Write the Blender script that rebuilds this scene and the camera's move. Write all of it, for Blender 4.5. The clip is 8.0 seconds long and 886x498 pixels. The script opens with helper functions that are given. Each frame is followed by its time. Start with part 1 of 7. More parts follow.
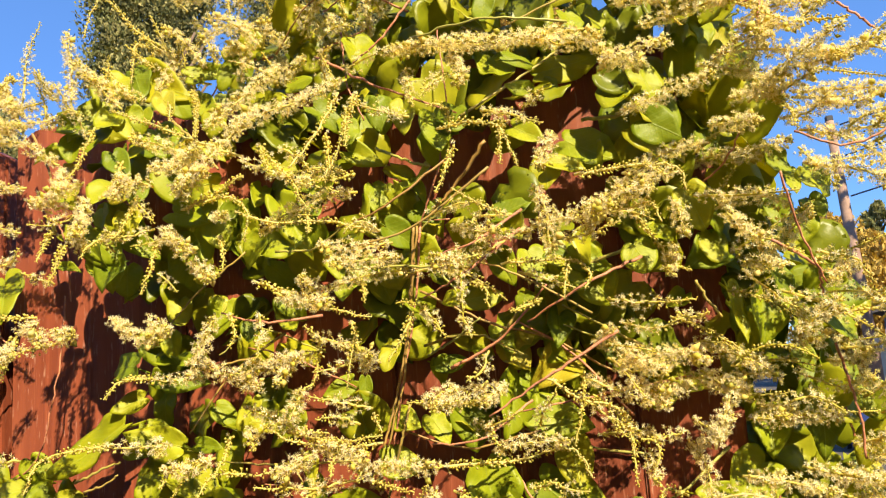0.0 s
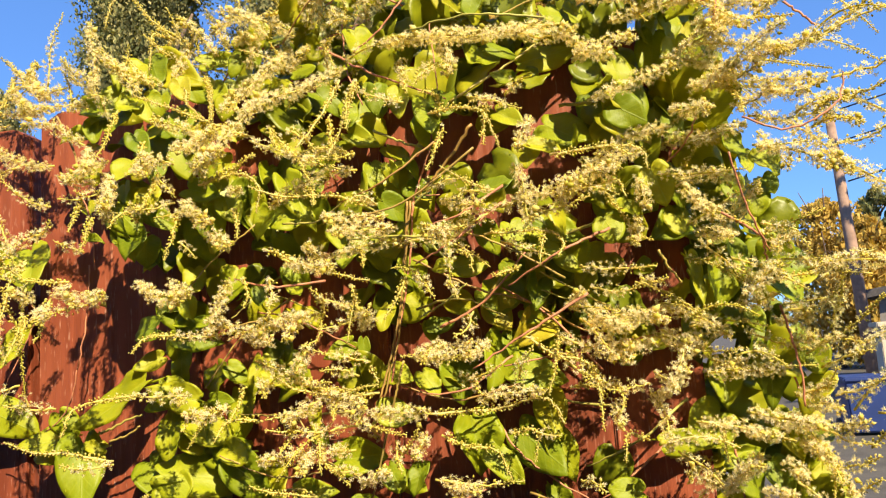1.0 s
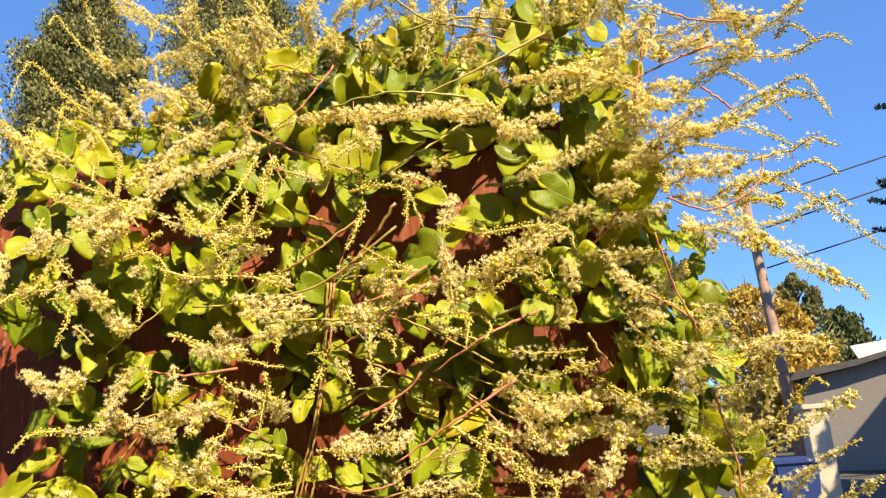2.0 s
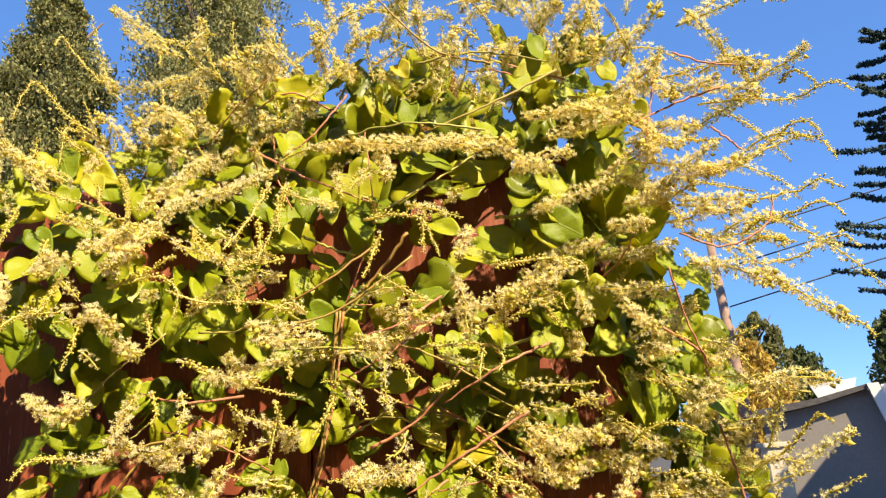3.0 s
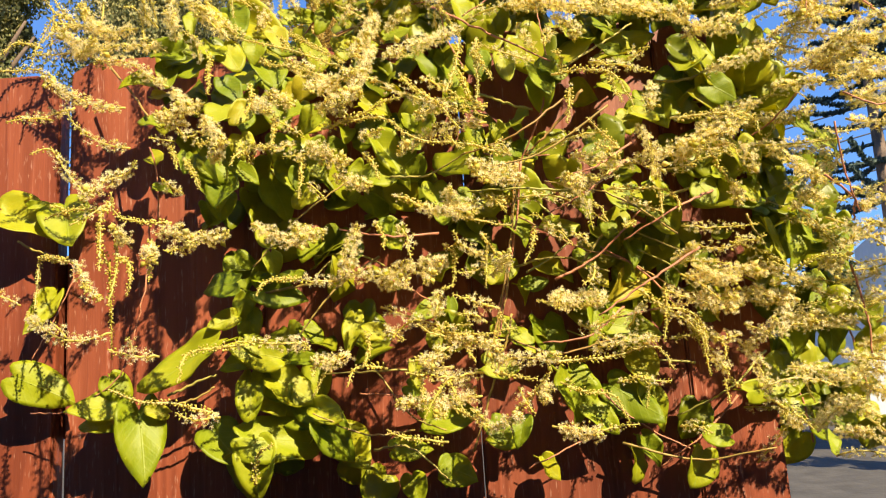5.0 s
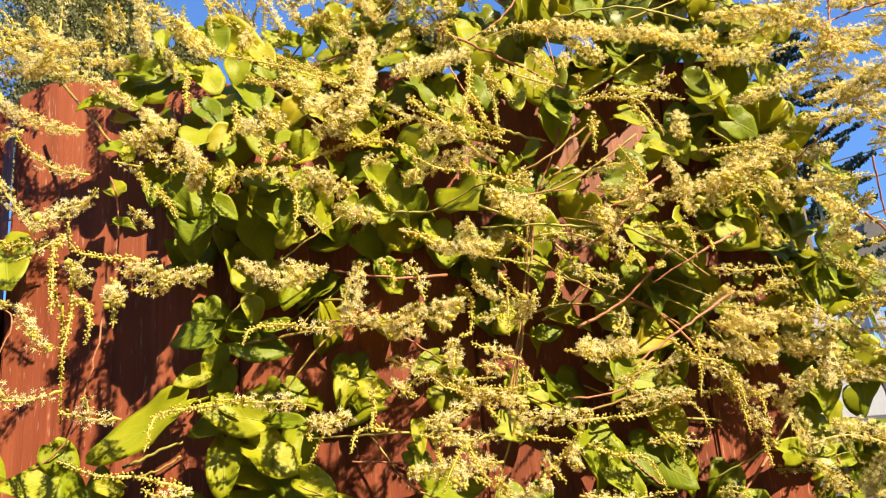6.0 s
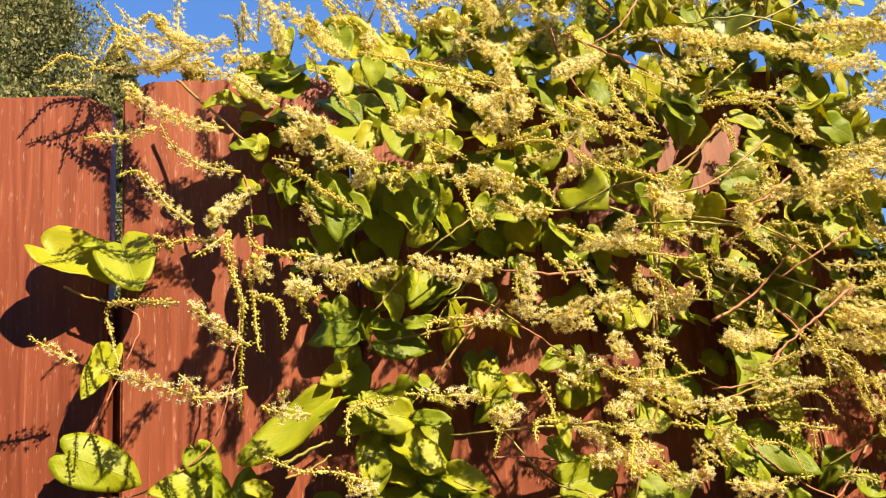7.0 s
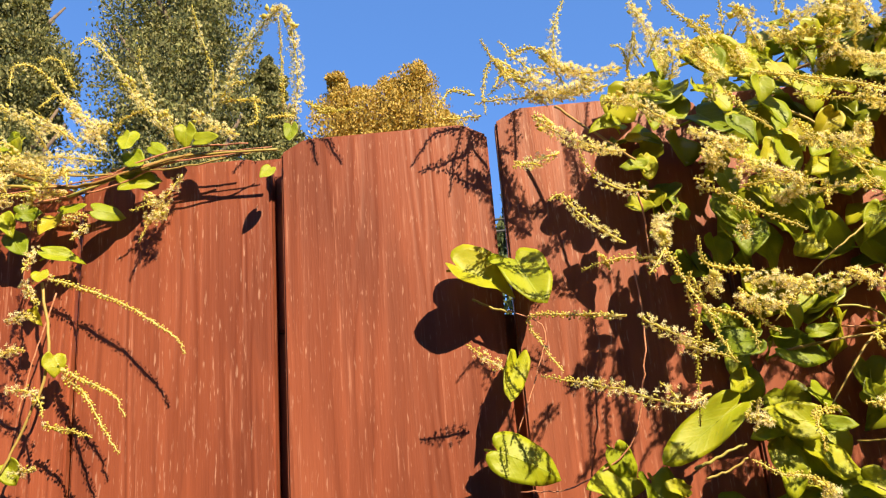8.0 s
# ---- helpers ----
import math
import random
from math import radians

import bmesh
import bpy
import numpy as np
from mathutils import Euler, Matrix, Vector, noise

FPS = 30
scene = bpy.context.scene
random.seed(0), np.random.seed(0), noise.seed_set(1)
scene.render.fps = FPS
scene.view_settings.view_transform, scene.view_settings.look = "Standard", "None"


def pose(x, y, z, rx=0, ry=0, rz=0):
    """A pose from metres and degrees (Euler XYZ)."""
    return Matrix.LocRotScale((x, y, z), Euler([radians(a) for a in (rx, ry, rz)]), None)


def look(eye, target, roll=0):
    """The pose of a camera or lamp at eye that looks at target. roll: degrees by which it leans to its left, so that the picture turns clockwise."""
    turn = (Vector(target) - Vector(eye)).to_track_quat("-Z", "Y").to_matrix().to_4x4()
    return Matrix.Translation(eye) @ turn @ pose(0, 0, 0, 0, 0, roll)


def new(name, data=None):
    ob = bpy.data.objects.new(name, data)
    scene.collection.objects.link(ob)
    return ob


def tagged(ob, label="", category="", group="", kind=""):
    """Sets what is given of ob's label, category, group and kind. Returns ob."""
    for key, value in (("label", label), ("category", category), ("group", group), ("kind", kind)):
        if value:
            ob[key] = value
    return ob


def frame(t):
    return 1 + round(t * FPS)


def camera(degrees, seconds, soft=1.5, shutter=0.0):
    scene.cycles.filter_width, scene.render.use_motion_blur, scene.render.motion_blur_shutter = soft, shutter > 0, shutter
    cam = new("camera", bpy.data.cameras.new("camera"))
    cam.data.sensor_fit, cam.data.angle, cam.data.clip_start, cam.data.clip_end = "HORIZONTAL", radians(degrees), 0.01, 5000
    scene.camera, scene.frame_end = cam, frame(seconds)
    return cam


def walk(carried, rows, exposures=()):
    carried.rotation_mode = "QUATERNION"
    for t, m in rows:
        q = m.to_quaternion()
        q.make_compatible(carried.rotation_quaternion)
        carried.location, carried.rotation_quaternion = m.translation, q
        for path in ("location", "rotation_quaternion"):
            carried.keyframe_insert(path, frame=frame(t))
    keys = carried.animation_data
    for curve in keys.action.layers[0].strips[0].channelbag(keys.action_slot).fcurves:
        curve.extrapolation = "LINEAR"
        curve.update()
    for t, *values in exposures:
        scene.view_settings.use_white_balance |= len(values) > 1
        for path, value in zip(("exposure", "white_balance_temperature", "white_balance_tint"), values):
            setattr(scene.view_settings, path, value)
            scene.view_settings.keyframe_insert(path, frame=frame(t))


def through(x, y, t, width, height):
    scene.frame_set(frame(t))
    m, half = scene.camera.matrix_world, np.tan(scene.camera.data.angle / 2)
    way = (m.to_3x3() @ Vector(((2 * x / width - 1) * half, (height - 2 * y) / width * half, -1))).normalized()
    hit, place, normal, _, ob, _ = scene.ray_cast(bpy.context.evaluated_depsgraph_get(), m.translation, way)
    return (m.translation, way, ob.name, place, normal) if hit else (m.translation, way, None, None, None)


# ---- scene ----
cam = camera(61.7, 8.0, soft=1.2)
PATH = [
    (0, (-0.009, 0.019, 1.638), (-0.46, 1.944, 1.943), -3.9),
    (0.5, (-0.011, -0.031, 1.626), (-0.446, 1.903, 1.894), -4.1),
    (1, (0.006, -0.026, 1.623), (-0.444, 1.905, 1.885), -3.7),
    (1.5, (0.01, -0.003, 1.616), (-0.376, 1.926, 1.978), -3.9),
    (2, (0.009, -0.004, 1.624), (-0.248, 1.922, 2.1), -4.7),
    (2.2, (0.003, -0.007, 1.629), (-0.207, 1.918, 2.132), -4.9),
    (3.3, (-0.020, -0.010, 1.620), (-0.170, 1.905, 2.176), -3.8),
    (3.5, (-0.022, -0.013, 1.616), (-0.167, 1.912, 2.138), -3.4),
    (4, (-0.061, -0.026, 1.601), (-0.199, 1.923, 2.029), -3.0),
    (4.5, (-0.134, -0.053, 1.590), (-0.270, 1.914, 1.927), -3.2),
    (4.7, (-0.151, -0.055, 1.585), (-0.257, 1.917, 1.902), -3.5),
    (5.8, (-0.198, -0.015, 1.574), (-0.068, 1.926, 2.038), -4.2),
    (6, (-0.21, 0.004, 1.58), (-0.065, 1.937, 2.07), -4.6),
    (6.5, (-0.263, 0.02, 1.577), (-0.061, 1.94, 2.101), -4.6),
    (7, (-0.331, 0.01, 1.579), (-0.018, 1.918, 2.092), -6.1),
    (7.5, (-0.424, -0.012, 1.584), (-0.233, 1.907, 2.115), -6.2),
    (8, (-0.493, -0.016, 1.597), (-0.544, 1.911, 2.13), -4.7),
]
walk(cam, [(t, look(eye, target, roll)) for t, eye, target, roll in PATH])


# ---- light ----
world = bpy.data.worlds.new("sky")
scene.world = world
world.use_nodes = True
wn, wl = world.node_tree.nodes, world.node_tree.links
sky = wn.new("ShaderNodeTexSky")
sky.sky_type, sky.sun_disc = "NISHITA", False
SUN_FROM = Vector((1.75, -2.3, 2.5)).normalized()
SUN_EL = math.asin(SUN_FROM.z)
SUN_AZ = math.atan2(SUN_FROM.x, SUN_FROM.y)
sky.sun_elevation, sky.sun_rotation = SUN_EL, SUN_AZ
sky.air_density, sky.dust_density, sky.ozone_density = 0.8, 0.1, 3.0
tint = wn.new("ShaderNodeMix")
tint.data_type, tint.blend_type = "RGBA", "MULTIPLY"
tint.inputs[0].default_value, tint.inputs[7].default_value = 1.0, (0.74, 1.0, 1.3, 1)
wl.new(sky.outputs["Color"], tint.inputs[6])
haze = wn.new("ShaderNodeMix")
haze.data_type = "RGBA"
haze.inputs[0].default_value, haze.inputs[7].default_value = 0.55, (0.62, 1.5, 3.7, 1)
wl.new(tint.outputs[2], haze.inputs[6])
wl.new(haze.outputs[2], wn["Background"].inputs["Color"])
wn["Background"].inputs["Strength"].default_value = 0.105
sun = new("sun", bpy.data.lights.new("sun", "SUN"))
sun.data.energy, sun.data.angle, sun.data.color = 5.0, radians(0.5), (1.0, 0.85, 0.56)
sun.matrix_world = look(SUN_FROM * 30, (0, 0, 0))
scene.view_settings.exposure = 1.1


# ---- materials ----
def mat(name, base, rough=0.6, metal=0.0):
    m = bpy.data.materials.new(name)
    m.use_nodes = True
    b = m.node_tree.nodes["Principled BSDF"]
    b.inputs["Base Color"].default_value = (*base, 1)
    b.inputs["Roughness"].default_value = rough
    b.inputs["Metallic"].default_value = metal
    return m, m.node_tree.nodes, m.node_tree.links, b


def ramp(nodes, stops):
    r = nodes.new("ShaderNodeValToRGB")
    while len(r.color_ramp.elements) < len(stops):
        r.color_ramp.elements.new(0.5)
    for e, (p, c) in zip(r.color_ramp.elements, stops):
        e.position, e.color = p, (*c, 1)
    return r


def coords(nodes, links, scale, kind="Object", spread=None):
    """Texture coordinates, scaled; spread: a socket that shifts them from piece to piece."""
    tc, mp = nodes.new("ShaderNodeTexCoord"), nodes.new("ShaderNodeMapping")
    mp.inputs["Scale"].default_value = scale
    links.new(tc.outputs[kind], mp.inputs["Vector"])
    if spread is not None:
        k = nodes.new("ShaderNodeMath")
        k.operation = "MULTIPLY"
        k.inputs[1].default_value = 37.0
        links.new(spread, k.inputs[0])
        links.new(k.outputs[0], mp.inputs["Location"])
    return mp.outputs["Vector"]


def noise_of(nodes, links, vec, scale, detail=4.0, rough=0.55, dist=0.0):
    n = nodes.new("ShaderNodeTexNoise")
    n.inputs["Scale"].default_value, n.inputs["Detail"].default_value = scale, detail
    n.inputs["Roughness"].default_value, n.inputs["Distortion"].default_value = rough, dist
    links.new(vec, n.inputs["Vector"])
    return n.outputs["Fac"]


def mixed(nodes, links, fac, a, b, blend="MIX"):
    m = nodes.new("ShaderNodeMix")
    m.data_type, m.blend_type = "RGBA", blend
    for sock, v in ((m.inputs[0], fac), (m.inputs[6], a), (m.inputs[7], b)):
        if isinstance(v, (int, float)):
            sock.default_value = v
        elif isinstance(v, tuple):
            sock.default_value = (*v, 1)
        else:
            links.new(v, sock)
    return m.outputs[2]


def bumped(nodes, links, b, height, strength, distance):
    k = nodes.new("ShaderNodeBump")
    k.inputs["Strength"].default_value, k.inputs["Distance"].default_value = strength, distance
    links.new(height, k.inputs["Height"])
    links.new(k.outputs["Normal"], b.inputs["Normal"])


def rand_of(nodes, island=False):
    if island:
        return nodes.new("ShaderNodeNewGeometry").outputs["Random Per Island"]
    return nodes.new("ShaderNodeObjectInfo").outputs["Random"]


def paint_material():
    m, n, l, b = mat("red_brown_fence_stain", (0.27, 0.062, 0.03), 0.5)
    r = rand_of(n)
    v = coords(n, l, (1.0, 1.0, 0.04), spread=r)
    wander = coords(n, l, (1.0, 1.0, 0.07), spread=r)
    rings = noise_of(n, l, wander, 24, 2, 0.5, 0.8)
    wave = n.new("ShaderNodeMath")
    wave.operation = "MULTIPLY"
    wave.inputs[1].default_value = 42.0
    l.new(rings, wave.inputs[0])
    sine = n.new("ShaderNodeMath")
    sine.operation = "SINE"
    l.new(wave.outputs[0], sine.inputs[0])
    fine = noise_of(n, l, v, 380, 4, 0.65)
    big = noise_of(n, l, coords(n, l, (1, 1, 0.35), spread=r), 11, 4)
    c1 = ramp(n, [(0.3, (0.2, 0.046, 0.021)), (0.5, (0.27, 0.067, 0.031)), (0.75, (0.33, 0.092, 0.045))])
    l.new(big, c1.inputs[0])
    c2 = ramp(n, [(0.0, (0.86, 0.84, 0.84)), (0.6, (1.0, 1.0, 1.0))])
    l.new(sine.outputs[0], c2.inputs[0])
    c = mixed(n, l, 1.0, c1.outputs[0], c2.outputs[0], "MULTIPLY")
    streak = ramp(n, [(0.36, (0.93, 0.92, 0.91)), (0.5, (1.0, 1.0, 1.0)), (0.66, (1.05, 1.05, 1.05))])
    l.new(noise_of(n, l, v, 170, 3, 0.6), streak.inputs[0])
    c = mixed(n, l, 1.0, c, streak.outputs[0], "MULTIPLY")
    worn = ramp(n, [(0.6, (0, 0, 0)), (0.72, (0.5, 0.5, 0.5))])
    l.new(fine, worn.inputs[0])
    c = mixed(n, l, worn.outputs[0], c, (0.5, 0.21, 0.14))
    specks = ramp(n, [(0.61, (0, 0, 0)), (0.72, (0.6, 0.6, 0.6))])
    l.new(noise_of(n, l, coords(n, l, (1, 1, 0.13), spread=r), 620, 3), specks.inputs[0])
    c = mixed(n, l, specks.outputs[0], c, (0.55, 0.3, 0.22))
    tint = ramp(n, [(0.0, (0.85, 0.82, 0.82)), (1.0, (1.08, 1.06, 1.05))])
    l.new(r, tint.inputs[0])
    c = mixed(n, l, 1.0, c, tint.outputs[0], "MULTIPLY")
    l.new(c, b.inputs["Base Color"])
    h = mixed(n, l, 0.35, fine, sine.outputs[0])
    bumped(n, l, b, h, 0.55, 0.0009)
    return m


def foliage_material(name, dark, mid, light, gloss=0.38, through=0.35, island=False, clump=60, contrast=0.15):
    m, n, l, b = mat(name, mid, gloss)
    r = rand_of(n, island)
    c = ramp(n, [(0.0, dark), (0.45, mid), (1.0, light)])
    l.new(r, c.inputs[0])
    v = coords(n, l, (1, 1, 1), spread=r)
    patch = noise_of(n, l, coords(n, l, (1, 1, 1)) if clump < 10 else v, clump, 4)
    lo, hi = 1 - contrast, 1 + contrast
    pr = ramp(n, [(0.35, (lo, lo * 1.02, lo * 0.96)), (0.65, (hi, hi * 0.97, hi * 0.92))])
    l.new(patch, pr.inputs[0])
    col = mixed(n, l, 1.0, c.outputs[0], pr.outputs[0], "MULTIPLY")
    l.new(col, b.inputs["Base Color"])
    bumped(n, l, b, noise_of(n, l, v, 160, 3), 0.25, 0.0012)
    t = n.new("ShaderNodeBsdfTranslucent")
    tint = mixed(n, l, 1.0, col, (1.25, 1.15, 0.35), "MULTIPLY")
    l.new(tint, t.inputs["Color"])
    k = n.new("ShaderNodeMixShader")
    k.inputs[0].default_value = through
    l.new(b.outputs[0], k.inputs[1])
    l.new(t.outputs[0], k.inputs[2])
    l.new(k.outputs[0], n["Material Output"].inputs["Surface"])
    return m


def leaf_material():
    """Fleshy leaf: pale midrib and side veins, lighter rim, blotches, translucent."""
    m, n, l, b = mat("vine_leaf", (0.3, 0.45, 0.02), 0.5)
    r = rand_of(n)
    c = ramp(n, [(0.0, (0.24, 0.31, 0.008)), (0.35, (0.37, 0.43, 0.01)), (0.75, (0.45, 0.48, 0.013)), (1.0, (0.52, 0.5, 0.016))])
    l.new(r, c.inputs[0])
    tc, sep = n.new("ShaderNodeTexCoord"), n.new("ShaderNodeSeparateXYZ")
    l.new(tc.outputs["Object"], sep.inputs[0])
    ax = n.new("ShaderNodeMath")
    ax.operation = "ABSOLUTE"
    l.new(sep.outputs["X"], ax.inputs[0])
    rib = ramp(n, [(0.0, (0.35, 0.35, 0.35)), (0.02, (0, 0, 0))])
    l.new(ax.outputs[0], rib.inputs[0])
    slant = n.new("ShaderNodeMath")
    slant.operation = "MULTIPLY_ADD"
    slant.inputs[1].default_value = -0.75
    l.new(ax.outputs[0], slant.inputs[0])
    l.new(sep.outputs["Y"], slant.inputs[2])
    comb = n.new("ShaderNodeCombineXYZ")
    l.new(slant.outputs[0], comb.inputs[0])
    wave = n.new("ShaderNodeTexWave")
    wave.inputs["Scale"].default_value, wave.inputs["Distortion"].default_value, wave.inputs["Detail"].default_value = 2.2, 0.6, 1.0
    l.new(comb.outputs[0], wave.inputs["Vector"])
    vein = ramp(n, [(0.8, (0, 0, 0)), (1.0, (0.09, 0.09, 0.09))])
    l.new(wave.outputs["Fac"], vein.inputs[0])
    v = coords(n, l, (1, 1, 1), spread=r)
    patch = ramp(n, [(0.3, (0.88, 0.92, 0.85)), (0.7, (1.1, 1.05, 1.0))])
    l.new(noise_of(n, l, v, 3.5, 5), patch.inputs[0])
    col = mixed(n, l, 1.0, c.outputs[0], patch.outputs[0], "MULTIPLY")
    lines = mixed(n, l, 1.0, rib.outputs[0], vein.outputs[0], "ADD")
    col = mixed(n, l, lines, col, (0.5, 0.58, 0.12))
    spot = ramp(n, [(0.76, (0, 0, 0)), (0.84, (0.4, 0.4, 0.4))])
    l.new(noise_of(n, l, v, 7.0, 3), spot.inputs[0])
    col = mixed(n, l, spot.outputs[0], col, (0.46, 0.42, 0.05))
    l.new(col, b.inputs["Base Color"])
    h = mixed(n, l, 0.5, noise_of(n, l, v, 6, 4), lines)
    bumped(n, l, b, h, 0.5, 0.002)
    t = n.new("ShaderNodeBsdfTranslucent")
    l.new(mixed(n, l, 1.0, col, (1.3, 1.2, 0.3), "MULTIPLY"), t.inputs["Color"])
    k = n.new("ShaderNodeMixShader")
    k.inputs[0].default_value = 0.45
    l.new(b.outputs[0], k.inputs[1])
    l.new(t.outputs[0], k.inputs[2])
    l.new(k.outputs[0], n["Material Output"].inputs["Surface"])
    return m


def plain(name, base, rough=0.7, scale=8.0, var=0.15, bump=0.3, dist=0.005, metal=0.0):
    m, n, l, b = mat(name, base, rough, metal)
    v = coords(n, l, (1, 1, 1))
    f = noise_of(n, l, v, scale, 5)
    lo, hi = tuple(x * (1 - var) for x in base), tuple(min(1, x * (1 + var)) for x in base)
    c = ramp(n, [(0.3, lo), (0.7, hi)])
    l.new(f, c.inputs[0])
    l.new(c.outputs[0], b.inputs["Base Color"])
    bumped(n, l, b, noise_of(n, l, v, scale * 5, 4), bump, dist)
    return m


PAINT = paint_material()
LEAF = leaf_material()
LEAF_YOUNG = foliage_material("young_vine_leaf", (0.32, 0.38, 0.015), (0.44, 0.45, 0.02), (0.56, 0.47, 0.03))
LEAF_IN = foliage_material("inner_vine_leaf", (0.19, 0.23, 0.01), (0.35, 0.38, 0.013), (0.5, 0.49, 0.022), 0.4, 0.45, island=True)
PETAL = foliage_material("cream_petal", (0.84, 0.76, 0.5), (0.88, 0.81, 0.61), (0.91, 0.86, 0.74), 0.75, 0.5, island=True)
BUD = foliage_material("yellow_green_bud", (0.57, 0.52, 0.06), (0.71, 0.63, 0.14), (0.82, 0.74, 0.35), 0.6, 0.4, island=True)
STEM = foliage_material("vine_stem", (0.36, 0.2, 0.06), (0.42, 0.3, 0.08), (0.4, 0.38, 0.08), 0.5, 0.05)
STEM_RED = plain("reddish_young_stem", (0.5, 0.2, 0.11), 0.5, 60, 0.3)


# ---- mesh helpers ----
class Shape:
    """Gathers vertices and faces of one mesh."""

    def __init__(self):
        self.v, self.f, self.n = [], [], 0

    def add(self, verts, faces):
        verts = np.asarray(verts, float)
        self.v.append(verts)
        self.f.extend([tuple(i + self.n for i in f) for f in faces])
        self.n += len(verts)

    def mesh(self, name, material, smooth=True):
        me = bpy.data.meshes.new(name)
        me.from_pydata(np.concatenate(self.v).tolist(), [], self.f)
        me.materials.append(material)
        if smooth:
            me.polygons.foreach_set("use_smooth", [True] * len(me.polygons))
        me.update()
        return me


def placed(name, me, parent=None, m=None, label=""):
    ob = new(name, me)
    ob.parent = parent
    if m is not None:
        ob.matrix_local = m
    if label:
        tagged(ob, label=label)
    return ob


def part(name, bm, material, parent, label=""):
    me = bpy.data.meshes.new(name)
    bm.to_mesh(me)
    bm.free()
    me.materials.append(material)
    return placed(name, me, parent, None, label)


def tube(shape, pts, radii, sides=6):
    """A tapering tube along points."""
    pts = np.asarray(pts, float)
    tang = np.gradient(pts, axis=0)
    tang /= np.linalg.norm(tang, axis=1)[:, None] + 1e-9
    up = np.array([0.13, 0.31, 0.94])
    rings = []
    for p, t, r in zip(pts, tang, radii):
        a = np.cross(t, up)
        if np.linalg.norm(a) < 0.05:
            a = np.cross(t, (1, 0, 0))
        a /= np.linalg.norm(a)
        b = np.cross(t, a)
        th = np.arange(sides) * 2 * np.pi / sides
        rings.append(p + r * (np.cos(th)[:, None] * a + np.sin(th)[:, None] * b))
    k = len(pts)
    faces = [(i * sides + j, i * sides + (j + 1) % sides, (i + 1) * sides + (j + 1) % sides, (i + 1) * sides + j) for i in range(k - 1) for j in range(sides)]
    faces += [tuple(range(sides))[::-1], tuple((k - 1) * sides + j for j in range(sides))]
    shape.add(np.concatenate(rings), faces)


def curve_through(points, steps=6, wobble=0.0, rng=None):
    """A smooth line (Catmull-Rom) through a few points."""
    p = np.asarray(points, float)
    p = np.vstack([2 * p[0] - p[1], p, 2 * p[-1] - p[-2]])
    out = []
    for i in range(1, len(p) - 2):
        for s in np.linspace(0, 1, steps, endpoint=False):
            a, b, c, d = p[i - 1], p[i], p[i + 1], p[i + 2]
            out.append(0.5 * (2 * b + (c - a) * s + (2 * a - 5 * b + 4 * c - d) * s * s + (3 * b - a - 3 * c + d) * s**3))
    out.append(p[-2])
    out = np.array(out)
    if wobble and rng is not None:
        out[1:-1] += rng.normal(0, wobble, out[1:-1].shape)
    return out


def box_bm(x0, x1, y0, y1, z0, z1, bevel=0.0):
    bm = bmesh.new()
    bmesh.ops.create_cube(bm, size=1)
    bmesh.ops.transform(bm, matrix=Matrix.LocRotScale(((x0 + x1) / 2, (y0 + y1) / 2, (z0 + z1) / 2), None, (x1 - x0, y1 - y0, z1 - z0)), verts=bm.verts)
    if bevel:
        bmesh.ops.bevel(bm, geom=bm.edges[:], offset=bevel, segments=2, affect="EDGES")
    return bm


# ---- ground ----
GROUND = plain("worn_asphalt_and_earth", (0.075, 0.065, 0.055), 0.9, 3, 0.3, 0.5, 0.02)
bm = bmesh.new()
bmesh.ops.create_grid(bm, x_segments=40, y_segments=40, size=400)
ground = part("ground", bm, GROUND, None)
tagged(ground, "worn asphalt and bare earth around the fence", "ground", kind="structure")

# unseen wall added behind the viewer to cut sky fill; closes the yard
SKY_BLOCKER = plain("dull_brown_sky_blocker", (0.12, 0.095, 0.07), 0.9, 10, 0.12, 0.4, 0.005)
wall = part("sky_blocker_wall", box_bm(-14, 9, -3.9, -3.6, 0, 5.2), SKY_BLOCKER, None)
tagged(wall, "plain brown wall added unseen behind the camera to block sky light", "wall", kind="structure")

# ---- the fence ----
FY = 0.493
THICK = 0.016
fence = tagged(new("fence"), "red-brown stained wooden picket fence with clipped corners", "fence")


def board(x0, x1, top, ear=0.02, lift=0.0, warp=0.0):
    """A picket with clipped upper corners, its front face at FY - lift."""
    bm = bmesh.new()
    e = ear
    outline = [(x0, 0.05), (x1, 0.05), (x1, top - e * 0.55), (x1 - e, top), (x0 + e, top), (x0, top - e * 0.55)]
    rows = [bm.verts.new((x, FY - lift, z)) for x, z in outline]
    face = bm.faces.new(rows)
    got = bmesh.ops.extrude_face_region(bm, geom=[face])
    moved = [g for g in got["geom"] if isinstance(g, bmesh.types.BMVert)]
    bmesh.ops.translate(bm, vec=(0, THICK, 0), verts=moved)
    bmesh.ops.recalc_face_normals(bm, faces=bm.faces[:])
    bmesh.ops.bevel(bm, geom=bm.edges[:], offset=0.0016, segments=2, affect="EDGES")
    return part("board", bm, PAINT, fence)


